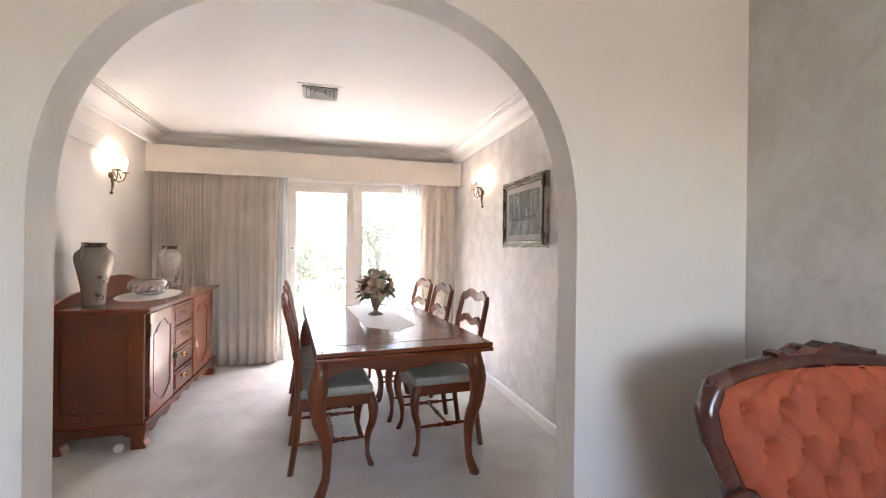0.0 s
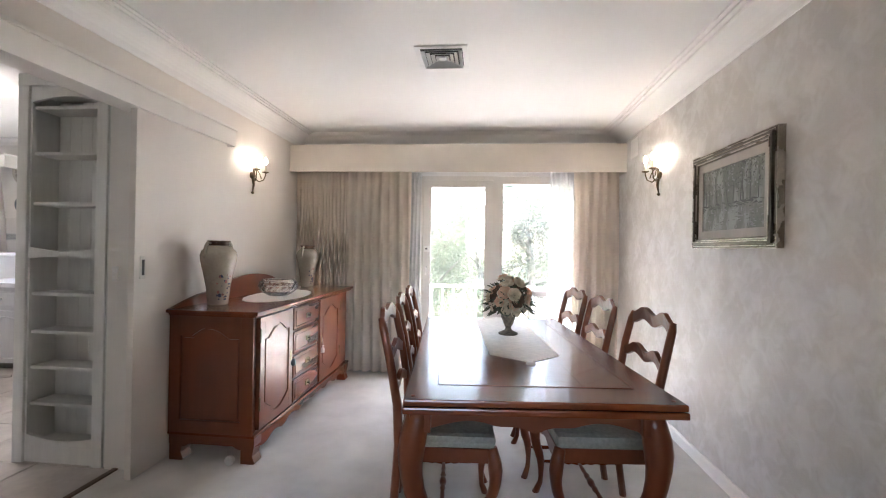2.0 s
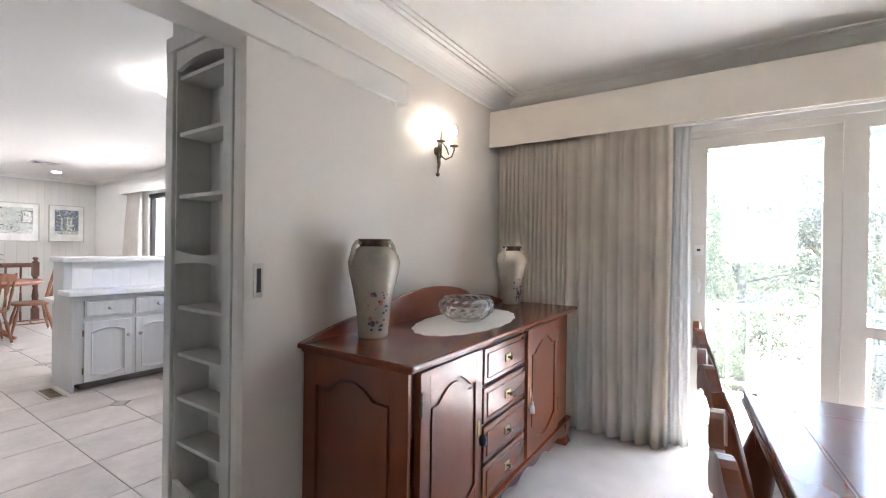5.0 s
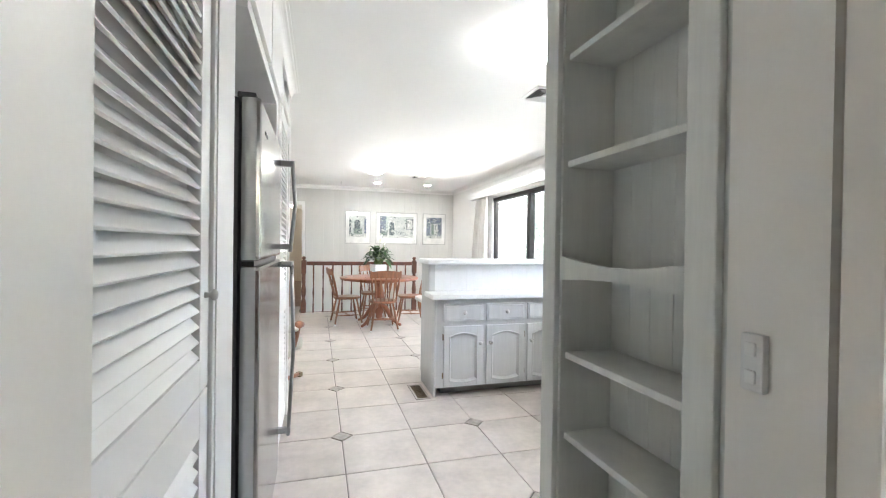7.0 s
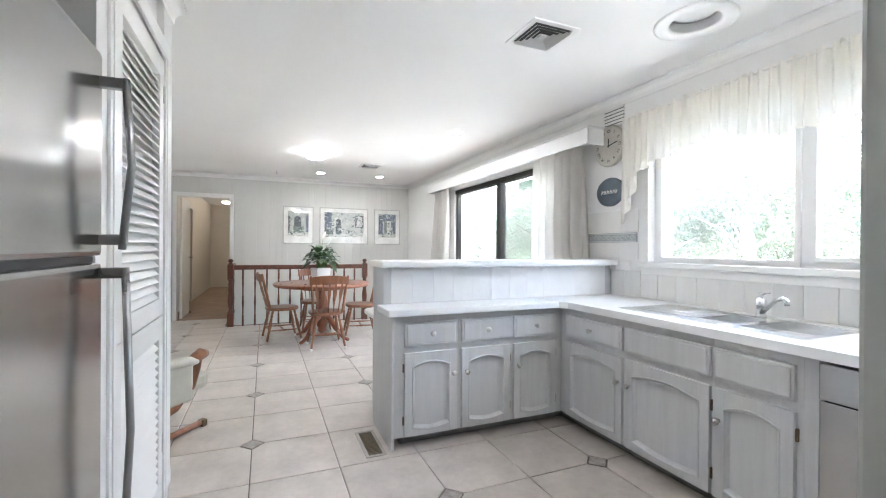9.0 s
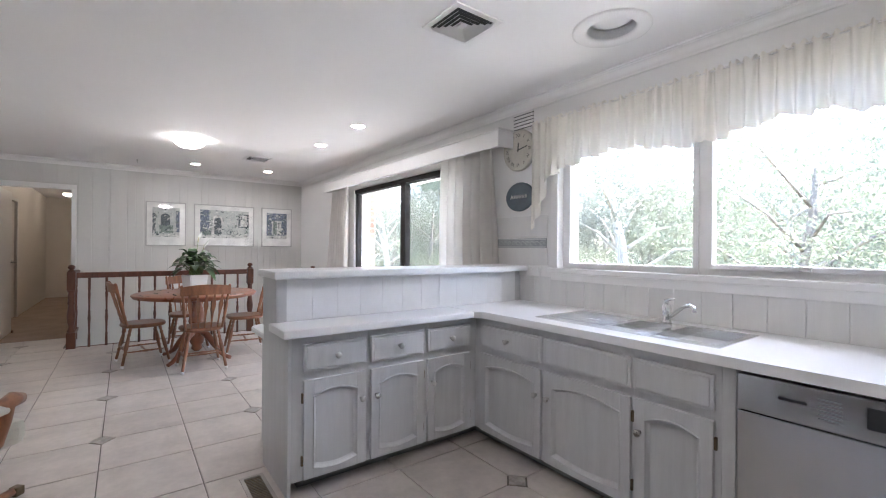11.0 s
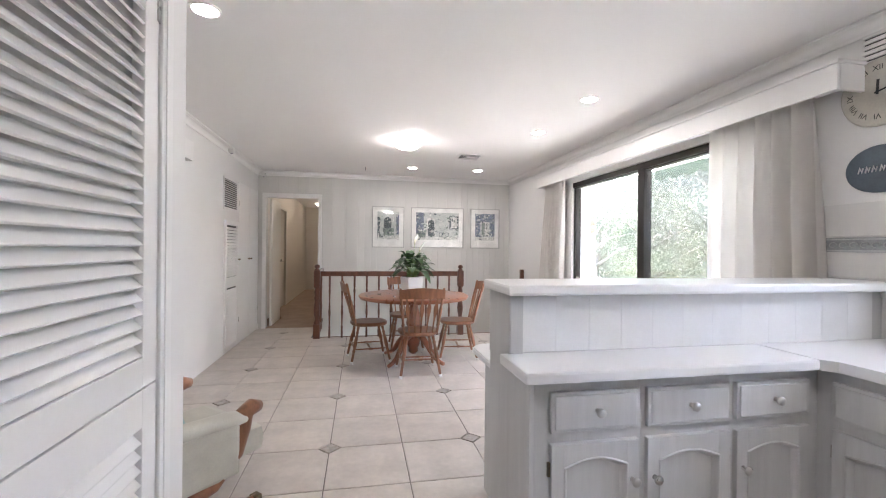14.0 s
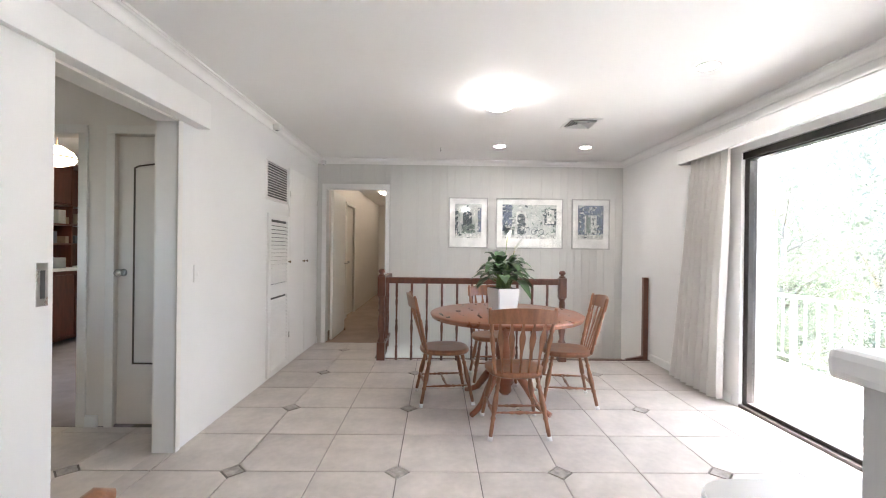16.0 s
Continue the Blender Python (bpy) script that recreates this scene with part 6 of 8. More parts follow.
screen = mat("dark_insect_mesh", (0.10, 0.10, 0.10), 0.7, var=0.05, bump=0.0)
nd, lk_ = screen.node_tree.nodes, screen.node_tree.links
clear, blend = nd.new("ShaderNodeBsdfTransparent"), nd.new("ShaderNodeMixShader")
blend.inputs[0].default_value = 0.76
lk_.new(nd["Principled BSDF"].outputs[0], blend.inputs[1])
lk_.new(clear.outputs[0], blend.inputs[2])
lk_.new(blend.outputs[0], nd["Material Output"].inputs[0])
part("insect_screen", B(-6.71, -5.50, NY + 0.086, NY + 0.088, 0.05, 2.01), screen, w3, "dark fine insect mesh")
part("stile", B(-6.79, -6.70, NY + 0.012, NY + 0.03, 0.03, 2.03, bevel=0.003), ALU, w3)
part("track", B(-8.03, -5.45, NY - 0.005, NY + 0.03, 0.0, 0.022, bevel=0.003), ALU, w3)
part("head_bead", B(-8.03, -5.45, NY + 0.01, NY + 0.03, 2.02, 2.075, bevel=0.003), ALU, w3)
pl = thing("pelmet", "white painted timber pelmet over the sliding door", "pelmet", (0, 0, 0))
part("front_board", B(-8.62, -4.94, 5.0, 5.018, 2.085, 2.215, bevel=0.004), WTRIM, pl)
part("side_board", B(-8.62, -8.602, 5.018, NY, 2.085, 2.215), WTRIM, pl)
part("side_board", B(-4.958, -4.94, 5.018, NY, 2.085, 2.215), WTRIM, pl)
part("top_board", B(-8.63, -4.93, 4.99, NY, 2.215, 2.232, bevel=0.003), WTRIM, pl)
tagged(single("curtain", drape(bmesh.new(), -8.52, -8.02, 0.03, 2.12, 5.09, 7, 0.055, seed=31, flare=0.40, lean=-0.20), LINING, "long cream lined curtain beside the sliding door", "curtain"), group="family room curtains")
tagged(single("curtain", drape(bmesh.new(), -5.82, -5.12, 0.03, 2.12, 5.09, 6, 0.055, seed=33, flare=0.12, lean=0.06), LINING, "long cream lined curtain beside the sliding door", "curtain"), group="family room curtains")
single("curtain_track", B(-8.55, -5.0, 5.12, 5.14, 2.12, 2.15), WTRIM, "white curtain track behind the timber pelmet", "curtain track")

# boarded wall behind the stairs: each board a piece
WW = bpy.data.objects["wall_west"]
rb = random.Random(9)
y = 2.10
while y < NY - 0.02:
    w = min(rb.choice((0.10, 0.10, 0.20, 0.15)), NY - y)
    part("board", B(WX, WX + 0.007, y + 0.002, y + w - 0.002, -0.7, 2.37, bevel=0.0025), BOARD, WW)
    y += w
y = SY
while y < 2.09:
    w = min(0.15, 2.10 - y)
    part("board", B(WX, WX + 0.007, y + 0.002, y + w - 0.002, 2.125, 2.37, bevel=0.0025), BOARD, WW)
    y += w


def architrave_y(bm, x, y0, y1, z, sgn, w=0.055, t=0.016):
    """A door surround on a wall that faces along x."""
    a, b = sorted((x, x + sgn * t))
    box(bm, a, b, y0 - w, y0, 0, z, bevel=0.004)
    box(bm, a, b, y1, y1 + w, 0, z, bevel=0.004)
    box(bm, a, b, y0 - w, y1 + w, z, z + w, bevel=0.004)


bm = bmesh.new()
architrave_y(bm, WX + 0.007, 1.25, 2.03, 2.05, 1)
box(bm, WX - 0.125, WX + 0.012, 1.235, 1.25, 0, 2.05)
box(bm, WX - 0.125, WX + 0.012, 2.03, 2.045, 0, 2.05)
box(bm, WX - 0.125, WX + 0.012, 1.25, 2.03, 2.035, 2.05)
setting("trim_hall_door", bm, WTRIM, "white architrave round the hall doorway")
d3 = tagged(new("door_3", mesh_of("door_3", B(-11.16, -10.40, 1.275, 1.31, 0.012, 2.03, bevel=0.003), TRIM)), "off-white flush door standing open to the hall", kind="structure")
part("door_handle", tube(bmesh.new(), [(-11.10, 1.31, 1.02), (-11.10, 1.36, 1.02), (-11.08, 1.37, 1.02), (-11.01, 1.37, 1.02)], 0.009, 8), NICKEL, d3)
part("door_stop", lathe(bmesh.new(), [(0.012, 0), (0.012, 0.03), (0.008, 0.04)], (-11.1, 1.33, 0.004), 10), mat("brown_stop", (0.2, 0.1, 0.06), 0.5), d3)
bm = bmesh.new()
for x in (-13.05, -12.25):
    box(bm, x - 0.05, x + 0.05, 1.09, 1.106, 0, 2.03, bevel=0.004)
box(bm, -13.1, -12.2, 1.09, 1.106, 2.03, 2.08, bevel=0.004)
box(bm, -16.5, WX - 0.13, 2.084, 2.10, 0, 0.08)
box(bm, -12.19, -11.2, 1.09, 1.104, 0, 0.08)
setting("trim_hall", bm, TRIM, "off-white hall architrave and skirting")
d4 = tagged(new("door_4", mesh_of("door_4", B(-13.0, -12.32, 1.03, 1.065, 0.012, 2.02, bevel=0.003), CREAM)), "cream door off the hall", kind="structure")
part("door_knob", lathe(bmesh.new(), [(0.012, 0), (0.010, 0.03), (0.024, 0.045), (0.022, 0.06), (0, 0.065)], (-12.40, 1.065, 1.0), 12, Matrix.Rotation(radians(-90), 4, "X")), NICKEL, d4)
hl = thing("hall_light", "crystal drop ceiling light, switched on", "ceiling light", (-11.95, 1.66, CH))
part("base", lathe(bmesh.new(), [(0.16, 0), (0.16, -0.02), (0.14, -0.03)], seg=28), BRASSY, hl)
part("bulb", lathe(bmesh.new(), [(0.11, -0.04), (0.12, -0.08), (0.11, -0.13), (0.03, -0.15)], seg=20), glow("lit_hall_lamp", (1.0, 0.86, 0.68), 1.0), hl, "glowing centre")
for k in range(20):
    a = 2 * math.pi * k / 20
    part("crystal_drop", B(0.145 * math.cos(a) - 0.012, 0.145 * math.cos(a) + 0.012, 0.145 * math.sin(a) - 0.012, 0.145 * math.sin(a) + 0.012, -0.17, -0.03, bevel=0.005), CRYSTAL, hl)
# two lamps added beyond the crystal light to brighten the far hall
for x in (-13.6, -15.3):
    hd = thing("hall_downlight", "small lit ceiling lamp added to brighten the hall", "ceiling light", (x, 1.6, CH), 0, "hall lights")
    part("diffuser", lathe(bmesh.new(), [(0.10, 0), (0.10, -0.03), (0.04, -0.06), (0, -0.061)], seg=20), bpy.data.materials["lit_hall_lamp"], hd)

# linen cupboards on the long wall
ra = thing("return_air_grille", "white wall grille with dark gaps above the louvred door", "vent", (-8.83, SY, 1.895))
# black sheet on the wall gives the gaps the darkness of a shaded duct
part("backing", B(-0.27, 0.27, 0, 0.002, -0.175, 0.175), BLACK, ra)
part("frame", frame_ring(bmesh.new(), 0.285, 0.19, 0.0, 0.012, 0.02), WTRIM, ra)
for k in range(14):
    part("slat", B(-0.265, 0.265, 0.003, 0.009, -0.168 + k * 0.0248, -0.161 + k * 0.0248), WTRIM, ra)
lc = thing("linen_cupboard", "white cupboard with one louvred and two plain doors", "cupboard", (0, SY, 0))
ld = part("louvred_door", frame_ring(bmesh.new(), 0.275, 0.775, 0.0, 0.022, 0.055), WTRIM, lc)
ld.location = (-8.86, 0, 0.805)
part("mid_rail", B(-0.22, 0.22, 0.0, 0.021, -0.03, 0.09), WTRIM, ld)
# dark sheet on the solid wall stands in for the cupboard's shaded inside
part("backing", B(-0.22, 0.22, 0.0, 0.003, -0.72, 0.72), GAP_SHADE, ld)
me = None
for k in range(38):
    z = -0.705 + k * 0.0375
    if -0.045 < z < 0.10:
        continue
    if me is None:
        b2 = B(-0.22, 0.22, -0.0255, 0.0255, -0.003, 0.003)
        bmesh.ops.rotate(b2, cent=(0, 0, 0), matrix=Matrix.Rotation(radians(-50), 3, "X"), verts=b2.verts[:])
        me = mesh_of("slat", b2, WTRIM)
    o = new("slat", me)
    o.parent = ld
    o.location = (0, 0.010, z)
knob(ld, (-0.255, 0.022, 0.30), (0, 1, 0), 0.013, BRONZE)
for x0, x1, kx in ((-9.66, -9.15, -9.60), (-10.18, -9.67, -9.72)):
    d = part("plain_door", B(x0, x1, 0.0, 0.020, 0.03, 2.10, bevel=0.003), WTRIM, lc)
    knob(d, (kx, 0.020, 1.10), (0, 1, 0), 0.013, BRONZE)
    part("hinge", B(x0 if x0 < -10 else x1 - 0.01, (x0 if x0 < -10 else x1 - 0.01) + 0.01, 0.018, 0.024, 0.3, 0.36), NICKEL, d)
    part("hinge", B(x0 if x0 < -10 else x1 - 0.01, (x0 if x0 < -10 else x1 - 0.01) + 0.01, 0.018, 0.024, 1.8, 1.86), NICKEL, d)
for nm, at, lab in (("motion_sensor", (-10.20, 1.22, 2.375), "small white corner alarm sensor"), ("smoke_alarm", (-8.65, 1.19, 2.395), "small white alarm device on the cornice")):
    s = thing(nm, lab, "alarm", at)
    part("case", B(-0.035, 0.035, -0.03, 0.03, -0.03, 0.025, bevel=0.012), WHITE, s)
    part("lens", lathe(bmesh.new(), [(0.016, -0.03), (0.012, -0.036), (0, -0.038)], (0.0, 0.0, 0.0), 12), mat("grey_lens", (0.4, 0.4, 0.4), 0.3) if nm == "motion_sensor" else bpy.data.materials["grey_lens"], s)
hk = thing("ceiling_hook", "small dark hook in the ceiling", "hook", (-9.55, 2.75, CH))
part("hook", tube(bmesh.new(), [(0, 0, 0), (0, 0, -0.025), (0.01, 0, -0.04), (0.0, 0, -0.05)], 0.003, 6), BLACK, hk)
ws = thing("light_switch", "white rocker light switch on the family room wall", "switch", (-7.42, SY, 1.08))
part("plate", B(-0.036, 0.036, 0.0, 0.008, -0.058, 0.058, bevel=0.003), WHITE, ws)
part("rocker", B(-0.010, 0.010, 0.008, 0.012, -0.014, 0.014, bevel=0.002), WTRIM, ws)

# sliding door and track cover on the family side of the passage
d5 = tagged(new("door_5", mesh_of("door_5", B(-6.30, -5.45, SY + 0.02, SY + 0.055, 0.012, 2.03, bevel=0.003), WHITE)), "white sliding door pushed half open", kind="structure")
p5 = part("flush_pull", B(-6.275, -6.225, SY + 0.055, SY + 0.058, 1.02, 1.19, bevel=0.001), NICKEL, d5, "brushed metal flush pull")
# the pull's hollow is a dark strip that carries its shade as colour
part("recess", B(-6.26, -6.24, SY + 0.058, SY + 0.060, 1.05, 1.16), GAP_SHADE, p5)
bm = B(-7.42, -5.45, SY, SY + 0.085, 2.03, 2.20, bevel=0.004)
setting("trim_track_cover_family", bm, WTRIM, "white cover board over the sliding track")
bm = B(-7.20, -7.19, SY - 0.13, SY + 0.012, 0, 2.03)
box(bm, -7.24, -7.19, SY, SY + 0.012, 0, 2.03, bevel=0.003)
box(bm, -7.19, -6.30, SY - 0.13, SY + 0.006, 2.018, 2.03)
setting("trim_passage_opening", bm, TRIM, "painted lining of the passage doorway")

# passage: closed door with a routed arch line, doorway to the dim study
bm = bmesh.new()
architrave_y(bm, -7.57, 0.49, 1.06, 2.03, 1, 0.06, 0.018)
architrave_y(bm, -7.57, -0.58, 0.24, 2.03, 1, 0.06, 0.018)
setting("trim_passage_doors", bm, TRIM, "beige architraves in the passage")
d6 = tagged(new("door_6", mesh_of("door_6", B(-7.62, -7.585, 0.495, 1.005, 0.012, 2.02, bevel=0.003), CREAM)), "closed cream door with a dark routed arch line", kind="structure")
bm = bmesh.new()
box(bm, -7.586, -7.582, 0.60, 0.612, 0.43, 1.80)
box(bm, -7.586, -7.582, 0.612, 1.0, 0.43, 0.442)
tube(bm, [(-7.584, 0.606, 1.80), (-7.584, 0.64, 1.815), (-7.584, 0.75, 1.83), (-7.584, 1.0, 1.835)], 0.006, 6)
part("routed_line", bm, mat("dark_routed_groove", (0.10, 0.08, 0.06), 0.7), d6, "dark routed line")
part("door_knob", lathe(bmesh.new(), [(0.026, 0), (0.012, 0.008), (0.010, 0.03), (0.027, 0.045), (0.026, 0.06), (0, 0.068)], (-7.585, 0.535, 1.07), 16, Matrix.Rotation(radians(90), 4, "Y")), NICKEL, d6)
# study: wall unit and pendant
REDW = mat("dark_red_cabinet_wood", (0.10, 0.024, 0.014), 0.35, var=0.25, scale=6, fine=50, stretch=(5, 5, 1))
un = thing("wall_unit", "dark red wooden wall unit with shelves and a pale bench", "wall unit", (-9.7, -2.295, 0))
part("carcass", B(-1.2, 0.95, 0.0, 0.42, 0.08, 0.93), REDW, un)
part("bench", B(-1.22, 0.97, 0.0, 0.47, 0.93, 0.965, bevel=0.004), BENCH, un, "pale bench top")
part("back", B(-1.2, 0.95, 0.0, 0.02, 0.965, 2.30), REDW, un)
for k in range(5):
    part("door", B(-1.17 + k * 0.42, -0.78 + k * 0.42, 0.42, 0.44, 0.12, 0.88, bevel=0.006), REDW, un)
for z in (1.25, 1.5, 1.75, 2.28):
    part("shelf", B(-1.2, 0.95, 0.02, 0.28, z, z + 0.022), REDW, un)
for x in (-1.2, -0.5, 0.2, 0.93):
    part("upright", B(x, x + 0.02, 0.02, 0.28, 0.965, 2.30), REDW, un)
part("upper_door", B(-0.45, 0.15, 0.28, 0.30, 1.78, 2.27, bevel=0.006), REDW, un)
rr = random.Random(4)
for z in (1.272, 1.522):
    x = -0.95
    while x < 0.85:
        w = rr.uniform(0.06, 0.14)
        h = rr.uniform(0.08, 0.19)
        c = rr.choice([(0.45, 0.45, 0.44), (0.30, 0.22, 0.16), (0.10, 0.11, 0.13), (0.5, 0.47, 0.4)])
        single("box_file", B(-w / 2, w / 2, -0.08, 0.08, 0, h, bevel=0.004), mat("shelf_item_%d" % int(c[0] * 100), c, 0.6), "small box standing on the study shelf", "box", (-9.7 + x, -2.13, z), "boxes on the study shelves")
        x += w + rr.uniform(0.02, 0.12)
single("stereo", B(-0.22, 0.22, -0.15, 0.15, 0, 0.13, bevel=0.006), mat("silver_stereo", (0.35, 0.38, 0.42), 0.35, metal=0.5), "silver audio unit on the study bench", "stereo", (-9.75, -2.05, 0.965))
pn = thing("pendant_lamp", "brass pendant lamp with an amber glass shade, lit", "pendant lamp", (-8.80, -1.0, CH))
part("chain", tube(bmesh.new(), [(0, 0, 0), (0, 0, -0.22)], 0.006, 6), BRONZE, pn)
part("shade", lathe(bmesh.new(), [(0.04, -0.22), (0.12, -0.27), (0.16, -0.33), (0.13, -0.39), (0.04, -0.42), (0, -0.421)], seg=8), glow("lit_amber_glass", (1.0, 0.78, 0.50), 1.2), pn, "glowing amber glass shade")
part("rim", lathe(bmesh.new(), [(0.165, -0.325), (0.168, -0.335), (0.160, -0.34)], seg=8), BRONZE, pn)


# stair balustrade
def newel(parent, x, y):
    bm = bmesh.new()
    box(bm, x - 0.045, x + 0.045, y - 0.045, y + 0.045, -0.01, 0.20, bevel=0.006)
    lathe(bm, [(0.040, 0.20), (0.044, 0.215), (0.030, 0.24), (0.026, 0.27), (0.038, 0.33), (0.044, 0.40), (0.036, 0.47), (0.028, 0.53), (0.040, 0.56), (0.030, 0.585), (0.036, 0.64), (0.028, 0.69), (0.042, 0.71), (0.040, 0.72)], (x, y, 0), 16)
    box(bm, x - 0.042, x + 0.042, y - 0.042, y + 0.042, 0.72, 0.945, bevel=0.006)
    lathe(bm, [(0.034, 0.945), (0.040, 0.957), (0.022, 0.967), (0.020, 0.975), (0.036, 0.990), (0.038, 1.005), (0.024, 1.025), (0.0, 1.030)], (x, y, 0), 16)
    return part("newel_post", bm, DARKW, parent)


def baluster(parent, x, y):
    bm = bmesh.new()
    lathe(bm, [(0.015, 0.0), (0.015, 0.10), (0.012, 0.13), (0.017, 0.15), (0.010, 0.17), (0.013, 0.30), (0.018, 0.36), (0.012, 0.42), (0.016, 0.44), (0.010, 0.46), (0.012, 0.60), (0.016, 0.66), (0.011, 0.70), (0.015, 0.72), (0.015, 0.865)], (x, y, 0), 10)
    return part("baluster", bm, DARKW, parent)


bl = thing("stair_balustrade", "dark stained turned timber balustrade round the stairwell", "balustrade", (0, 0, 0))
XB = -9.42
newel(bl, XB, 2.10)
newel(bl, XB, 4.15)
part("handrail", B(XB - 0.03, XB + 0.03, 2.145, 4.105, 0.865, 0.935, bevel=0.014), DARKW, bl)
for k in range(1, 12):
    baluster(bl, XB, 2.10 + k * 2.05 / 12)
part("handrail", B(WX + 0.008, XB - 0.042, 2.07, 2.13, 0.865, 0.935, bevel=0.014), DARKW, bl)
for k in range(1, 5):
    baluster(bl, XB - k * 0.165, 2.10)
part("base_rail", B(WX + 0.008, XB - 0.045, 2.075, 2.115, 0.10, 0.14, bevel=0.004), DARKW, bl)
setting("trim_stair_edge", B(-9.49, -9.455, 2.12, NY - 0.01, -0.12, 0.006, bevel=0.003), DARKW, "dark timber edge of the stair opening")
setting("floor_landing_edge", B(WX, -9.47, 2.02, 2.07, -0.12, 0.002), GROUT)
bm = bmesh.new()
box(bm, WX, -9.47, 4.25, NY, -0.36, -0.18)
for k in range(7):
    box(bm, WX, -9.47, 3.98 - k * 0.27, 4.25 - k * 0.27, -0.55 - k * 0.18, -0.36 - k * 0.18)
setting("stairs", bm, BEIGE_CARPET, "carpeted stairs going down")
hp = thing("stair_post", "dark timber end post of the stair handrail", "post", (-9.52, 5.15, 0))
part("post", B(-0.025, 0.025, -0.028, 0.028, -0.10, 0.955, bevel=0.004), DARKW, hp)
part("foot", prism(bmesh.new(), [(-0.02, 0.0), (-0.02, 0.05), (-0.06, 0.035), (-0.22, 0.006), (-0.22, 0.0)], "x", -0.02, 0.02), DARKW, hp)


# framed prints
def print_set(y0, y1, seed, big):
    yc, w = (y0 + y1) / 2, (y1 - y0) / 2
    t = thing("framed_print", "white-mounted watercolour print of a street doorway" if not big else "wide white-mounted watercolour print of doorways and a cart", "picture", (WX + 0.007, yc, 1.61), -90, "prints on the boarded wall")
    part("frame", frame_ring(bmesh.new(), w, 0.335, 0.0, 0.022, 0.014), mat("silver_frame", (0.50, 0.49, 0.47), 0.35, metal=0.6) if seed == 1 else bpy.data.materials["silver_frame"], t, "thin silver frame")
    part("mount", B(-w + 0.014, w - 0.014, 0.002, 0.010, -0.321, 0.321), mat("white_mount", (0.78, 0.77, 0.74), 0.7, fine=200) if seed == 1 else bpy.data.materials["white_mount"], t)
    a, z0, z1 = w - 0.085, -0.20, 0.25
    W0 = mat("watercolour_wash", (0.52, 0.54, 0.50), 0.7, var=0.2, scale=14, fine=60, col2=(0.36, 0.38, 0.37)) if seed == 1 else bpy.data.materials["watercolour_wash"]
    pic = part("picture", B(-a, a, 0.010, 0.0115, z0, z1), W0, t, "grey-green watercolour")
    if seed == 1:
        for nm, c in (("wash_slate", (0.15, 0.18, 0.24)), ("wash_dark", (0.09, 0.11, 0.12)), ("wash_pale", (0.62, 0.62, 0.58)), ("wash_green", (0.20, 0.25, 0.22))):
            mat(nm, c, 0.7, var=0.3, scale=25, fine=90)
    M = bpy.data.materials

    def patch(x0, x1, za, zb, m, d=0.0128, arch=False):
        bm = bmesh.new()
        if arch:
            r = (x1 - x0) / 2
            pts = [(x0, za)] + [((x0 + x1) / 2 - r * math.cos(math.pi * i / 12), zb + r * math.sin(math.pi * i / 12)) for i in range(13)] + [(x1, za)]
            prism(bm, pts, "y", 0.0115, d)
        else:
            box(bm, x0, x1, 0.0115, d, za, zb)
        part("wash", bm, M[m], pic)

    if big:
        # the wall faces +x, so local +x runs towards smaller y
        patch(a - 0.13, a, -0.10, z1, "wash_slate")
        patch(0.02, 0.20, -0.14, 0.08, "wash_pale", 0.0124, True)
        patch(0.06, 0.16, -0.14, 0.08, "wash_dark", 0.0128, True)
        patch(-a, -a + 0.16, -0.02, 0.20, "wash_dark", 0.0124)
        patch(-a + 0.03, -a + 0.13, 0.0, 0.18, "wash_pale")
        patch(-a, a, z0, -0.15, "wash_pale", 0.0122)
        for cx in (-0.06, -0.16, 0.28):
            part("wash", tube(bmesh.new(), [(cx + 0.035 * math.cos(q), 0.0122, -0.11 + 0.035 * math.sin(q)) for q in [0.7 * i for i in range(10)]], 0.004, 5), M["wash_dark"], pic)
        patch(0.2, 0.33, -0.15, -0.04, "wash_green")
    elif seed == 1:
        patch(-0.05, 0.07, -0.12, 0.10, "wash_dark", 0.0126, True)
        patch(-0.09, 0.09, -0.14, -0.02, "wash_green")
        patch(-a, -a + 0.05, -0.12, 0.2, "wash_slate")
        patch(a - 0.04, a, -0.16, 0.16, "wash_dark")
        patch(-a, a, z0, -0.15, "wash_pale", 0.0122)
    else:
        patch(-a, a, z0 + 0.06, z1, "wash_slate", 0.0122)
        patch(-0.08, 0.08, -0.13, 0.12, "wash_pale", 0.0126)
        patch(-0.06, 0.06, -0.13, 0.10, "wash_green", 0.0129)
        patch(-0.07, 0.0, -0.13, 0.10, "wash_pale", 0.0131)
        patch(-a, a, z0, -0.14, "wash_pale", 0.0125)
    rw = random.Random(seed * 7)
    bm = bmesh.new()
    for _ in range(170 if big else 90):
        x, z = rw.uniform(-a, a), rw.uniform(z0, z1)
        lw, lh, an = rw.uniform(0.006, 0.026), rw.uniform(0.003, 0.014), rw.choice((0.0, 0.0, 1.57, rw.uniform(0, 3)))
        ca, sa, yy = math.cos(an), math.sin(an), 0.0134 + rw.random() * 0.0008
        bm.faces.new([bm.verts.new((max(-a, min(a, x + u * lw * ca - v * lh * sa)), yy, max(z0, min(z1, z + u * lw * sa + v * lh * ca)))) for u, v in ((-1, -0.6), (0.9, -1), (1, 0.7), (-0.8, 1))]).material_index = rw.choice((0, 1, 2, 2, 3))
    tagged(part("wash_dabs", bm, [M["wash_green"], M["wash_dark"], M["wash_pale"], M["watercolour_wash"]], pic, "small grey-green brush dabs"), kind="stuff")
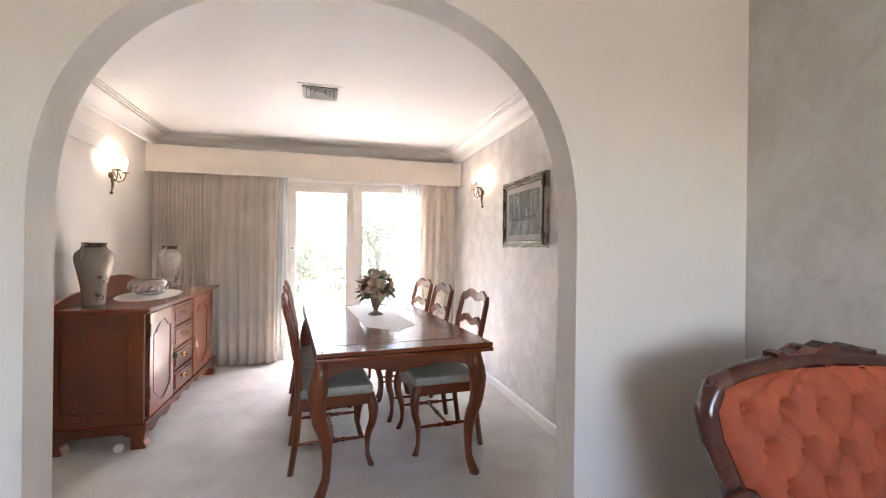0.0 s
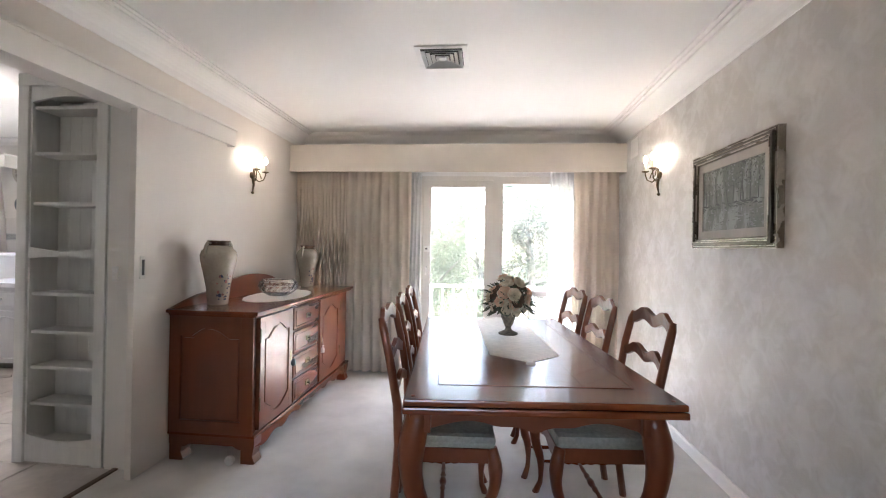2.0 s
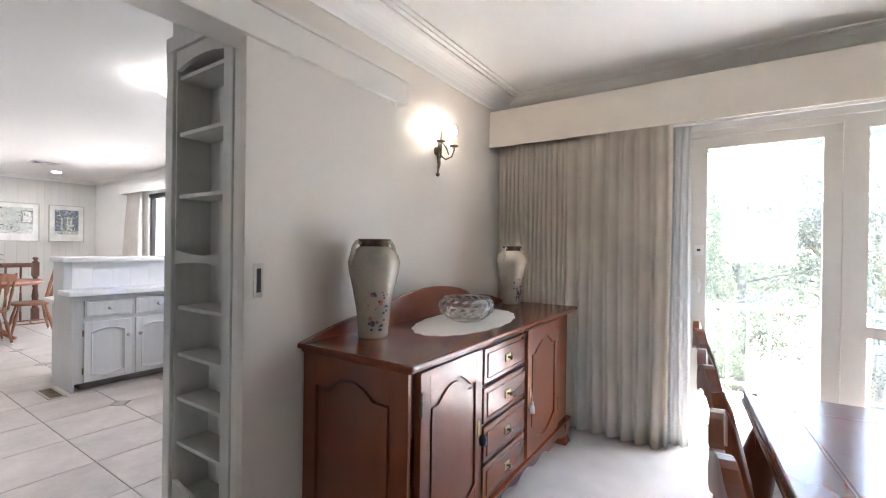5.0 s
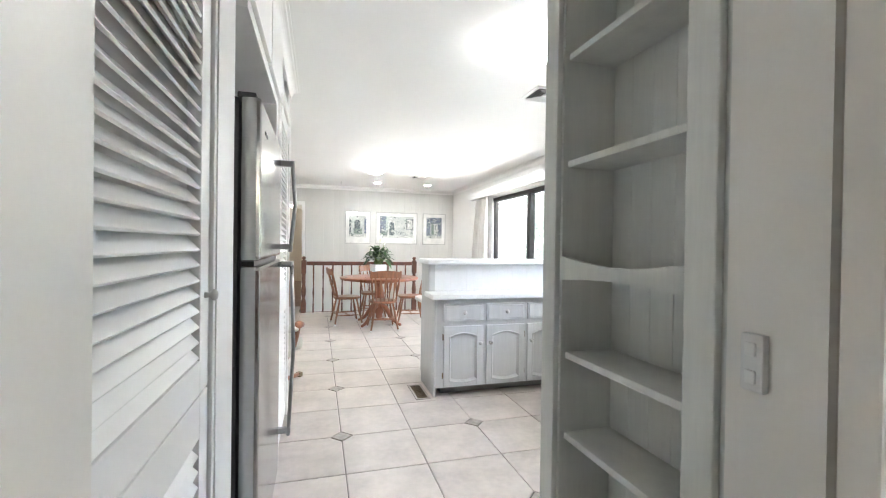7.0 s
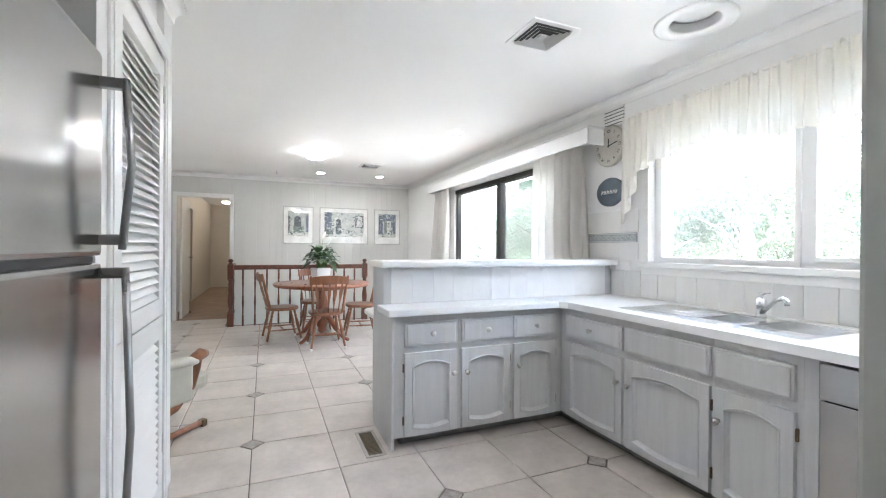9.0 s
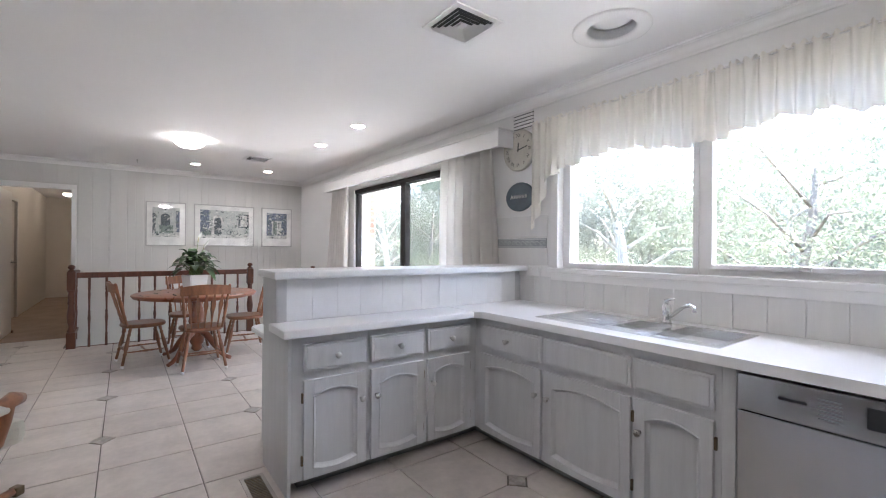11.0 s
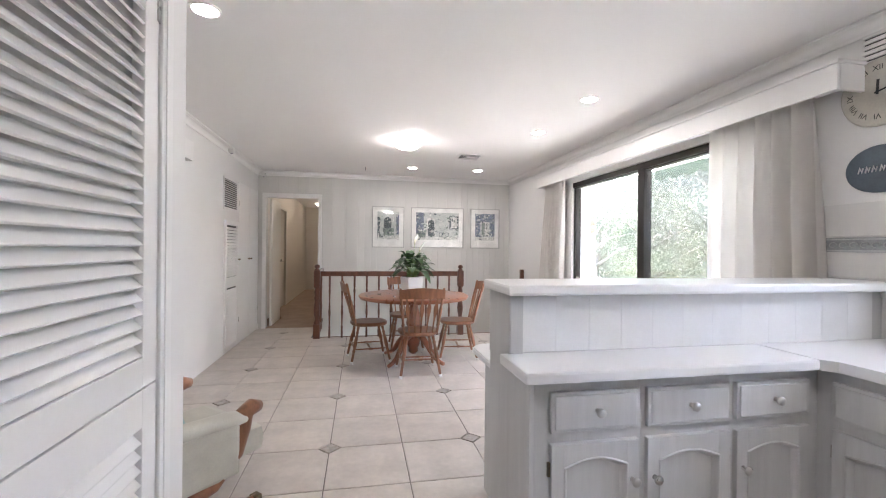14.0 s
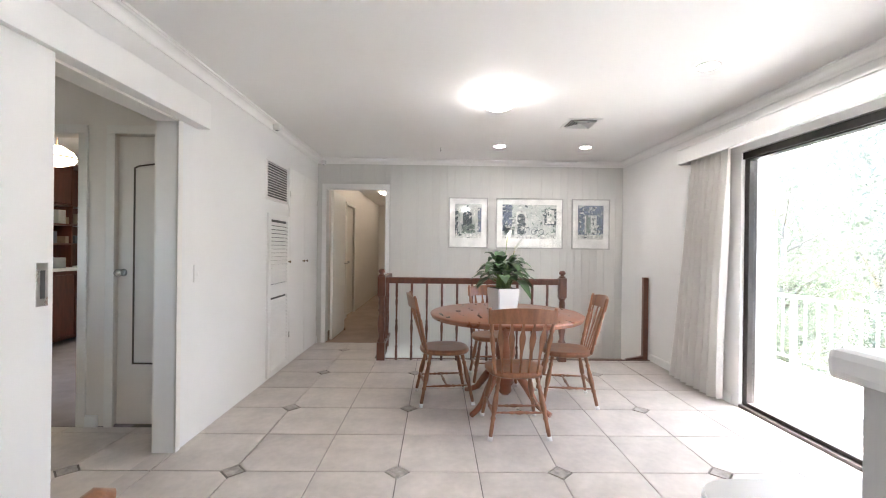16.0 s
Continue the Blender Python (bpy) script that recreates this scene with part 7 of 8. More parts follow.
    gl = part("glazing", B(-w + 0.014, w - 0.014, 0.0165, 0.018, -0.321, 0.321), GLASS, t)
    gl.visible_shadow = False


print_set(2.87, 3.39, 1, False)
print_set(3.50, 4.39, 2, True)
print_set(4.51, 5.02, 3, False)


# round pedestal table
rt = thing("round_table", "round reddish oak pedestal table", "table", (-8.06, 3.29, 0))
part("tabletop", lathe(bmesh.new(), [(0.575, 0.705), (0.605, 0.712), (0.60, 0.722), (0.615, 0.728), (0.618, 0.742), (0.605, 0.750), (0.0, 0.7502)], seg=64), OAKTOP, rt, "round moulded top")
part("pedestal", lathe(bmesh.new(), [(0.10, 0.70), (0.10, 0.685), (0.06, 0.67), (0.045, 0.62), (0.06, 0.57), (0.075, 0.50), (0.085, 0.42), (0.065, 0.36), (0.05, 0.33), (0.075, 0.30), (0.08, 0.24), (0.07, 0.18), (0.05, 0.15), (0.055, 0.11), (0.03, 0.08)], seg=24), OAKTOP, rt, "turned pedestal")
for k in range(4):
    a = math.pi / 4 + k * math.pi / 2
    pts = [(0.05, 0.30), (0.13, 0.27), (0.22, 0.17), (0.29, 0.08), (0.36, 0.04), (0.42, 0.022)]
    part("foot", tube(bmesh.new(), [(r * math.cos(a), r * math.sin(a), z) for r, z in pts], [0.035, 0.036, 0.032, 0.026, 0.022, 0.020], 10), OAKTOP, rt)
part("under_frame", lathe(bmesh.new(), [(0.30, 0.665), (0.32, 0.705)], seg=32), OAKTOP, rt)


def kitchen_chair():
    t = thing("kitchen_chair", "honey oak spindle-back chair with turned legs and white foot tips", "chair", (0, 0, 0), 0, "chairs round the pedestal table")
    bm = bmesh.new()
    n = 40
    out = []
    for i in range(n):
        a = 2 * math.pi * i / n
        r = (abs(math.cos(a)) ** 2.6 + abs(math.sin(a)) ** 2.6) ** (-1 / 2.6)
        out.append((0.205 * r * math.cos(a) * (1.0 + 0.06 * math.sin(a)), 0.205 * r * math.sin(a)))
    lo = [bm.verts.new((x * 0.93, y * 0.93, 0.400)) for x, y in out]
    mi = [bm.verts.new((x, y, 0.415)) for x, y in out]
    hi = [bm.verts.new((x * 0.985, y * 0.985, 0.436)) for x, y in out]
    dp = [bm.verts.new((x * 0.80, y * 0.80, 0.438)) for x, y in out]
    ce = [bm.verts.new((x * 0.40, y * 0.40, 0.428)) for x, y in out]
    for a, b in ((lo, mi), (mi, hi), (hi, dp), (dp, ce)):
        for i in range(n):
            f = bm.faces.new((a[i], a[(i + 1) % n], b[(i + 1) % n], b[i]))
            f.smooth = True
    bm.faces.new(lo[::-1])
    bm.faces.new(ce)
    part("seat", bm, OAK, t, "saddled oak seat")
    feet = {}
    for sx in (-1, 1):
        for sy in (-1, 1):
            top, bot = Vector((sx * 0.13, sy * 0.13, 0.405)), Vector((sx * 0.20, sy * 0.215, 0.0))
            ks = [(0, 0.9), (0.08, 0.95), (0.14, 0.7), (0.18, 1.1), (0.22, 0.75), (0.35, 1.1), (0.5, 1.25), (0.58, 1.0), (0.62, 0.75), (0.66, 1.15), (0.70, 0.8), (0.85, 0.85), (0.945, 0.75)]
            lg = part("leg", tube(bmesh.new(), [top.lerp(bot, u) for u, _ in ks], [0.0165 * k for _, k in ks], 10), OAK, t)
            part("foot_tip", tube(bmesh.new(), [top.lerp(bot, 0.935), bot], [0.0155, 0.0165], 10), WHITE, lg, "white rubber tip")
            feet[sx, sy] = top.lerp(bot, 0.62)
    for sx in (-1, 1):
        part("stretcher", turned(bmesh.new(), feet[sx, -1], feet[sx, 1], 0.009), OAK, t)
    part("stretcher", turned(bmesh.new(), (feet[-1, -1] + feet[-1, 1]) / 2, (feet[1, -1] + feet[1, 1]) / 2, 0.009), OAK, t)
    part("stretcher", turned(bmesh.new(), feet[-1, -1] + Vector((0, 0, 0.02)), feet[1, -1] + Vector((0, 0, 0.02)), 0.009), OAK, t)
    for s in (-1, 1):
        a, b = Vector((s * 0.165, -0.165, 0.43)), Vector((s * 0.215, -0.275, 0.885))
        ks = [(0, 0.8), (0.1, 0.9), (0.16, 0.7), (0.2, 1.1), (0.26, 0.75), (0.4, 1.05), (0.55, 1.15), (0.62, 0.7), (0.66, 1.1), (0.72, 0.8), (0.9, 0.9), (0.96, 0.95), (1.0, 0.6)]
        part("back_post", tube(bmesh.new(), [a.lerp(b, u) for u, _ in ks], [0.015 * k for _, k in ks], 10), OAK, t)
    bm = bmesh.new()
    up, lw = [], []
    for i in range(21):
        u = i / 20
        x = -0.225 + 0.45 * u
        y = -0.262 - 0.045 * math.sin(math.pi * u)
        up.append((x, y, 0.868 + 0.022 * math.sin(math.pi * u)))
        lw.append((x, y + 0.018, 0.780 + 0.006 * math.sin(math.pi * u)))
    rows = []
    for off in (0.0, -0.018):
        rows.append([bm.verts.new((x, y + off, z)) for x, y, z in lw])
        rows.append([bm.verts.new((x, y + off, z)) for x, y, z in up])
    order = [rows[0], rows[1], rows[3], rows[2], rows[0]]
    for a, b in zip(order, order[1:]):
        for i in range(20):
            bm.faces.new((a[i], a[i + 1], b[i + 1], b[i]))
    for e in (0, 20):
        bm.faces.new((rows[0][e], rows[1][e], rows[3][e], rows[2][e]))
    part("crest_rail", bm, OAK, t, "curved crest rail")
    for k in range(5):
        u = (k - 2) / 2
        a = Vector((u * 0.115, -0.175, 0.43))
        b = Vector((u * 0.15, -0.25 - 0.038 * math.cos(u * 1.3), 0.79))
        d = (b - a)
        bm = bmesh.new()
        prof = [(0, 0.006), (0.25, 0.007), (0.45, 0.010), (0.62, 0.019), (0.72, 0.021), (0.84, 0.011), (1.0, 0.007)]
        fr = [[bm.verts.new(a + d * q + Vector((s * w, off, 0))) for s in (-1, 1)] for off in (-0.005, 0.005) for q, w in prof]
        m = len(prof)
        for i in range(m - 1):
            A, Bq, C, D = fr[i], fr[i + 1], fr[m + i], fr[m + i + 1]
            bm.faces.new((A[0], A[1], Bq[1], Bq[0]))
            bm.faces.new((C[0], D[0], D[1], C[1]))
            bm.faces.new((A[0], Bq[0], D[0], C[0]))
            bm.faces.new((A[1], C[1], D[1], Bq[1]))
        part("spindle", bm, OAK, t)
    return t


kc = kitchen_chair()
kc.matrix_world = pose(-7.60, 3.28, 0, 0, 0, 91)
for x, y, a in ((-8.20, 2.79, 8), (-8.17, 3.82, 174), (-8.72, 3.27, -90)):
    copy_thing(kc, pose(x, y, 0, 0, 0, a))

# peace lily in a white cube pot
py = thing("potted_plant", "leafy green peace lily in a white square pot", "plant", (-8.10, 3.27, 0.7505), 22)
py.scale = (1.14, 1.14, 1.14)
POT = mat("white_ceramic", (0.82, 0.82, 0.81), 0.25, var=0.01, bump=0.0)
bm = bmesh.new()
prism(bm, [(-0.075, 0.0), (0.075, 0.0), (0.088, 0.17), (-0.088, 0.17)], "y", -0.075, 0.075)
for v in bm.verts:
    v.co.y *= 0.075 / 0.075 if v.co.z < 0.1 else 0.088 / 0.075
bmesh.ops.bevel(bm, geom=bm.edges[:], offset=0.006, segments=2, affect="EDGES")
part("pot", bm, POT, py, "white ceramic cube pot")
part("soil", B(-0.075, 0.075, -0.075, 0.075, 0.165, 0.172), mat("dark_soil", (0.03, 0.022, 0.016), 0.95), py)
LEAF = mat("glossy_green_leaf", (0.045, 0.105, 0.032), 0.42, var=0.35, scale=25, fine=120, bump=0.1)
STEM = mat("pale_green_stem", (0.16, 0.24, 0.08), 0.5)
SPATHE = thin_cloth("white_spathe", (0.82, 0.84, 0.78), 0.3)
rp = random.Random(17)


def leaf_blade(bm, base, az, reach, rise, droop, length, width, pitch=0.34):
    """An arching leaf with a raised midrib, on its own stalk."""
    d, s = Vector((math.cos(az), math.sin(az), 0)), Vector((-math.sin(az), math.cos(az), 0))
    tip0 = base + d * reach + Vector((0, 0, rise))
    n = 8
    rows = []
    for i in range(n + 1):
        u = i / n
        c = tip0 + d * (length * u * math.cos(pitch)) + Vector((0, 0, length * (math.sin(pitch) * u - droop * u * u)))
        w = width * math.sin(math.pi * min(1, u * 0.94 + 0.04)) ** 0.85 * (1 - 0.25 * u)
        rows.append([bm.verts.new(c + s * w * k + Vector((0, 0, 0.22 * w * abs(k)))) for k in (-1, -0.5, 0, 0.5, 1)])
    for a, b in zip(rows, rows[1:]):
        for i in range(4):
            f = bm.faces.new((a[i], a[i + 1], b[i + 1], b[i]))
            f.smooth = True
    return tip0


for k in range(54):
    az = k * 2.399 + rp.uniform(-0.2, 0.2)
    lvl = k / 54
    base = Vector((rp.uniform(-0.04, 0.04), rp.uniform(-0.04, 0.04), 0.17))
    bm = bmesh.new()
    tip = leaf_blade(bm, base, az, 0.02 + 0.05 * (1 - lvl) + rp.uniform(0, 0.02), 0.04 + 0.13 * lvl + rp.uniform(0, 0.03), rp.uniform(0.45, 0.85), rp.uniform(0.16, 0.215), rp.uniform(0.040, 0.056), 0.35 + 0.75 * lvl + rp.uniform(-0.2, 0.2))
    lf = part("leaf", bm, LEAF, py)
    part("stalk", tube(bmesh.new(), [base, base.lerp(tip, 0.5) + Vector((0, 0, 0.015)), tip], [0.004, 0.003, 0.0025], 6), STEM, lf)
for az, r, h in ((0.3, 0.10, 0.36), (2.2, 0.06, 0.46)):
    base = Vector((0, 0, 0.17))
    tip = Vector((r * math.cos(az), r * math.sin(az), 0.17 + h * 0.72))
    bm = bmesh.new()
    leaf_blade(bm, tip, az, 0.0, 0.0, 0.1, 0.085, 0.020)
    for v in bm.verts:
        v.co.z += 2.0 * (Vector((v.co.x, v.co.y)) - Vector((tip.x, tip.y))).length * 0.5
    fw = part("flower", bm, SPATHE, py, "white spathe flower")
    part("stalk", tube(bmesh.new(), [base, base.lerp(tip, 0.5) + Vector((0, 0, 0.03)), tip], [0.004, 0.003, 0.003], 6), STEM, fw)
    part("spadix", tube(bmesh.new(), [tip, tip + Vector((0.012 * math.cos(az), 0.012 * math.sin(az), 0.045))], [0.005, 0.004], 8), mat("cream_spadix", (0.7, 0.66, 0.4), 0.7) if az == 0.3 else bpy.data.materials["cream_spadix"], fw)

# easy chair with a floral cushion
LEATHER = mat("pale_sage_leather", (0.52, 0.50, 0.43), 0.42, var=0.08, scale=8, fine=140, bump=0.12)


def easy_chair():
    t = thing("easy_chair", "pale sage leather easy chair with curved wooden arms", "armchair", (-5.44, 1.79, 0), 47)
    t.scale = (1, 1, 0.89)
    part("seat", B(-0.27, 0.27, -0.30, 0.36, 0.28, 0.43, bevel=0.05), LEATHER, t, "padded leather seat")
    bm = B(-0.27, 0.27, -0.07, 0.07, -0.05, 0.58, bevel=0.05)
    bmesh.ops.transform(bm, matrix=pose(0, -0.33, 0.40, 18, 0, 0), verts=bm.verts[:])
    part("backrest", bm, LEATHER, t, "padded leather back")
    for s in (-1, 1):
        part("arm_pad", tube(bmesh.new(), [(s * 0.315, -0.36, 0.575), (s * 0.315, -0.1, 0.555), (s * 0.315, 0.12, 0.545), (s * 0.315, 0.20, 0.535)], [0.050, 0.055, 0.055, 0.045], 12, 0.7), LEATHER, t)
        part("arm_panel", B(s * 0.315 - 0.035, s * 0.315 + 0.035, -0.33, 0.17, 0.26, 0.54, bevel=0.02), LEATHER, t)
        pts = [(s * 0.315, 0.285, 0.565), (s * 0.315, 0.25, 0.575), (s * 0.315, 0.205, 0.55), (s * 0.315, 0.20, 0.47), (s * 0.315, 0.17, 0.36), (s * 0.315, 0.06, 0.24), (s * 0.315, -0.12, 0.19), (s * 0.315, -0.34, 0.20)]
        part("arm_frame", tube(bmesh.new(), pts, [0.030, 0.042, 0.044, 0.036, 0.033, 0.033, 0.032, 0.028], 12), OAK, t, "curved honey wood frame")
        part("runner", tube(bmesh.new(), [(s * 0.26, 0.31, 0.03), (s * 0.26, 0.1, 0.022), (s * 0.26, -0.3, 0.022)], [0.022, 0.022, 0.022], 8), OAK, t)
        part("runner_tip", B(s * 0.26 - 0.024, s * 0.26 + 0.024, 0.29, 0.33, 0.0, 0.05, bevel=0.006), BRONZE, t)
        part("upright", tube(bmesh.new(), [(s * 0.26, -0.05, 0.03), (s * 0.30, -0.05, 0.20)], [0.022, 0.022], 8), OAK, t)
    part("cross_bar", tube(bmesh.new(), [(-0.26, -0.05, 0.04), (0.26, -0.05, 0.04)], 0.018, 8), OAK, t)
    return t


easy_chair()
CUSH = scene_paint("teal_floral_cotton", (0.45, 0.58, 0.54), (0.16, 0.33, 0.36), (0.62, 0.66, 0.60), 11)
bm = bmesh.new()
bmesh.ops.create_uvsphere(bm, u_segments=32, v_segments=20, radius=1)
for v in bm.verts:
    x, y, z = v.co
    k = 1.0
    px = math.copysign(abs(x) ** 0.5, x)
    pz = math.copysign(abs(z) ** 0.5, z)
    v.co = Vector((px * 0.21, y * 0.075, pz * 0.21))
for f in bm.faces:
    f.smooth = True
cs = single("cushion", bm, CUSH, "teal and cream floral scatter cushion on the easy chair", "cushion")
cs.matrix_world = pose(-5.44, 1.79, 0, 0, 0, 47) @ pose(0.06, -0.13, 0.56, 28, 0, 10)
bm = bmesh.new()
for k, (x, z, r) in enumerate(((-0.08, 0.07, 0.05), (0.07, -0.05, 0.06), (0.02, 0.12, 0.03))):
    for i in range(7):
        a = 2 * math.pi * i / 7
        m = Matrix.Translation((x + r * 0.55 * math.cos(a), 0.066 - 0.9 * (x * x + z * z), z + r * 0.55 * math.sin(a))) @ Matrix.Diagonal((1, 0.25, 1, 1))
        bmesh.ops.create_icosphere(bm, subdivisions=1, radius=r * 0.5, matrix=m)
part("printed_flower", bm, mat("blue_printed_petals", (0.10, 0.16, 0.33), 0.8, var=0.4, scale=40), cs, "dark blue printed flowers")


# ================= outdoors =================
setting("ground", B(-400, 400, -400, 800, -2.9, -2.62), mat("dry_grass_ground", (0.19, 0.175, 0.125), 0.95, var=0.3, scale=0.6, fine=12, bump=0.4), "grassy ground below the deck")
setting("deck", B(-12.5, 3.5, NY + 0.24, 7.15, -0.30, -0.12), mat("pale_deck_paving", (0.44, 0.425, 0.40), 0.8, var=0.12, scale=3, fine=40), "pale paved deck outside the windows")
rl = thing("deck_railing", "white painted metal deck railing", "railing", (0, 7.08, -0.12))
WMET = mat("white_railing_metal", (0.78, 0.78, 0.77), 0.4, var=0.03)
part("top_rail", B(-12.4, 3.4, -0.025, 0.025, 0.83, 0.87, bevel=0.006), WMET, rl)
part("bottom_rail", B(-12.4, 3.4, -0.012, 0.012, 0.09, 0.115), WMET, rl)
me1 = mesh_of("bar", B(-0.008, 0.008, -0.008, 0.008, 0.115, 0.83), WMET)
me2 = mesh_of("post", B(-0.022, 0.022, -0.022, 0.022, 0.0, 0.84), WMET)
for k in range(96):
    x = -12.38 + k * 0.166
    o = new("post" if k % 8 == 0 else "bar", me2 if k % 8 == 0 else me1)
    o.parent = rl
    o.location = (x, 0, 0)

# brick wing wall beside the sliding door
wing = setting("wall_brick_wing", B(-8.44, -8.12, NY + 0.24, NY + 0.375, -0.12, 2.45), mat("pale_mortar", (0.42, 0.39, 0.35), 0.9), "brick wing wall outside the sliding door")
BRICK = mat("red_brown_brick", (0.34, 0.21, 0.16), 0.85, var=0.25, scale=20, fine=90, bump=0.4, spread=0.4)
meb = mesh_of("brick", B(-0.004, 0.004, -0.058, 0.058, -0.034, 0.034, bevel=0.002), BRICK)
mec = mesh_of("brick", B(-0.115, 0.115, -0.004, 0.004, -0.034, 0.034, bevel=0.002), BRICK)
for r in range(30):
    z = -0.08 + r * 0.084
    for c in range(1):
        o = new("brick", meb)
        o.parent = wing
        o.location = (-8.118, NY + 0.308, z)
    o = new("brick", mec)
    o.parent = wing
    o.location = (-8.27 + (0.03 if r % 2 else -0.03), NY + 0.377, z)

# scalloped awnings
AWN = thin_cloth("green_awning_canvas", (0.20, 0.26, 0.22), 0.12)


def awning(x0, x1, y0, y1, z0, z1, label):
    t = thing("awning", label, "awning", (0, 0, 0), 0, "window awnings")
    bm = bmesh.new()
    vs = [bm.verts.new(p) for p in ((x0, y0, z0), (x1, y0, z0), (x1, y1, z1), (x0, y1, z1))]
    bm.faces.new(vs)
    bmesh.ops.solidify(bm, geom=bm.faces[:], thickness=0.004)
    part("canopy", bm, AWN, t)
    n = int((x1 - x0) / 0.22)
    top = [(x0, z1), (x1, z1)]
    low = []
    for i in range(n * 8 + 1):
        low.append((x1 - (x1 - x0) * i / (n * 8), z1 - 0.12 - 0.045 * abs(math.sin(math.pi * i / 8))))
    part("scalloped_edge", prism(bmesh.new(), top + low, "y", y1, y1 + 0.004), AWN, t, "scalloped green edge")
    for x in (x0 + 0.03, x1 - 0.03):
        part("arm", tube(bmesh.new(), [(x, NY + 0.25, z1 - 0.25), (x, y1, z1 - 0.01)], 0.010, 6), WMET, t)
    return t


awning(-8.05, -5.2, NY + 0.25, 6.35, 2.60, 2.30, "green canvas awning with a scalloped edge over the sliding door")
awning(-0.7, 1.7, NY + 0.25, 6.2, 2.5, 2.22, "green canvas awning with a scalloped edge over the glass door")

# white outdoor table and chair on the deck
ot = thing("patio_table", "white round metal patio table on the deck", "table", (-7.1, 6.35, -0.12))
part("top", lathe(bmesh.new(), [(0.42, 0.68), (0.43, 0.70), (0.41, 0.71), (0, 0.711)], seg=32), WMET, ot)
for k in range(3):
    a = k * 2 * math.pi / 3 + 0.4
    part("leg", tube(bmesh.new(), [(0.30 * math.cos(a), 0.30 * math.sin(a), 0.68), (0.08 * math.cos(a), 0.08 * math.sin(a), 0.35), (0.34 * math.cos(a), 0.34 * math.sin(a), 0.0)], 0.014, 8), WMET, ot)
oc2 = thing("patio_chair", "white moulded patio chair on the deck", "chair", (-7.75, 6.45, -0.12), 40)
part("seat", B(-0.22, 0.22, -0.22, 0.22, 0.40, 0.43, bevel=0.012), WMET, oc2)
bm = B(-0.21, 0.21, -0.02, 0.01, 0.43, 0.86, bevel=0.012)
bmesh.ops.transform(bm, matrix=pose(0, -0.2, 0, 8, 0, 0), verts=bm.verts[:])
part("backrest", bm, WMET, oc2)
for sx in (-1, 1):
    for sy in (-1, 1):
        part("leg", tube(bmesh.new(), [(sx * 0.2, sy * 0.2, 0.40), (sx * 0.23, sy * 0.23, 0.0)], [0.02, 0.014], 8), WMET, oc2)

# trees and shrubs
GREENS = []
for nm, c in (("grey_green_gum_leaf", (0.16, 0.17, 0.14)), ("bright_shrub_leaf", (0.16, 0.18, 0.125)), ("deep_green_leaf", (0.12, 0.135, 0.10))):
    m = thin_cloth(nm, c, 0.35, 0.6, 40)
    n, l = m.node_tree.nodes, m.node_tree.links
    ge = n.new("ShaderNodeNewGeometry")
    hs = n.new("ShaderNodeHueSaturation")
    mr = n.new("ShaderNodeMapRange")
    mr.inputs["To Min"].default_value, mr.inputs["To Max"].default_value = 0.85, 1.18
    l.new(ge.outputs["Random Per Island"], mr.inputs["Value"])
    l.new(mr.outputs[0], hs.inputs["Value"])
    b = n["Principled BSDF"]
    l.new(b.inputs["Base Color"].links[0].from_socket, hs.inputs["Color"])
    l.new(hs.outputs[0], b.inputs["Base Color"])
    b.inputs["Specular IOR Level"].default_value = 0.1
    GREENS.append(m)
BARK = mat("pale_gum_bark", (0.48, 0.44, 0.38), 0.8, var=0.25, scale=4, fine=30, bump=0.3, stretch=(3, 3, 0.6))
BARK2 = mat("dark_bark", (0.24, 0.21, 0.18), 0.9, var=0.3, scale=6, fine=40, bump=0.5)


def leaves(bm, c, spread, count, size, rnd, hang=0.3):
    vco, fco = [], []
    for _ in range(count):
        d = Vector((rnd.gauss(0, 1), rnd.gauss(0, 1), rnd.gauss(0, 0.8)))
        p = c + d * spread * rnd.uniform(0.2, 0.62)
        a = Vector((rnd.uniform(-1, 1), rnd.uniform(-1, 1), rnd.uniform(-1, 0.6) - hang)).normalized()
        s = a.cross(Vector((rnd.uniform(-1, 1), rnd.uniform(-1, 1), rnd.uniform(-1, 1)))).normalized()
        l = size * rnd.uniform(0.6, 1.3)
        i = len(vco)
        vco += [p, p + a * l * 0.5 + s * l * 0.2, p + a * l, p + a * l * 0.5 - s * l * 0.2]
        fco.append((i, i + 1, i + 2, i + 3))
    return vco, fco


def mesh_leaves(name, clumps, material):
    V, F = [], []
    for v, f in clumps:
        o = len(V)
        V += v
        F += [tuple(o + q for q in g) for g in f]
    me = bpy.data.meshes.new(name)
    me.from_pydata([tuple(v) for v in V], [], F)
    me.materials.append(material)
    return me


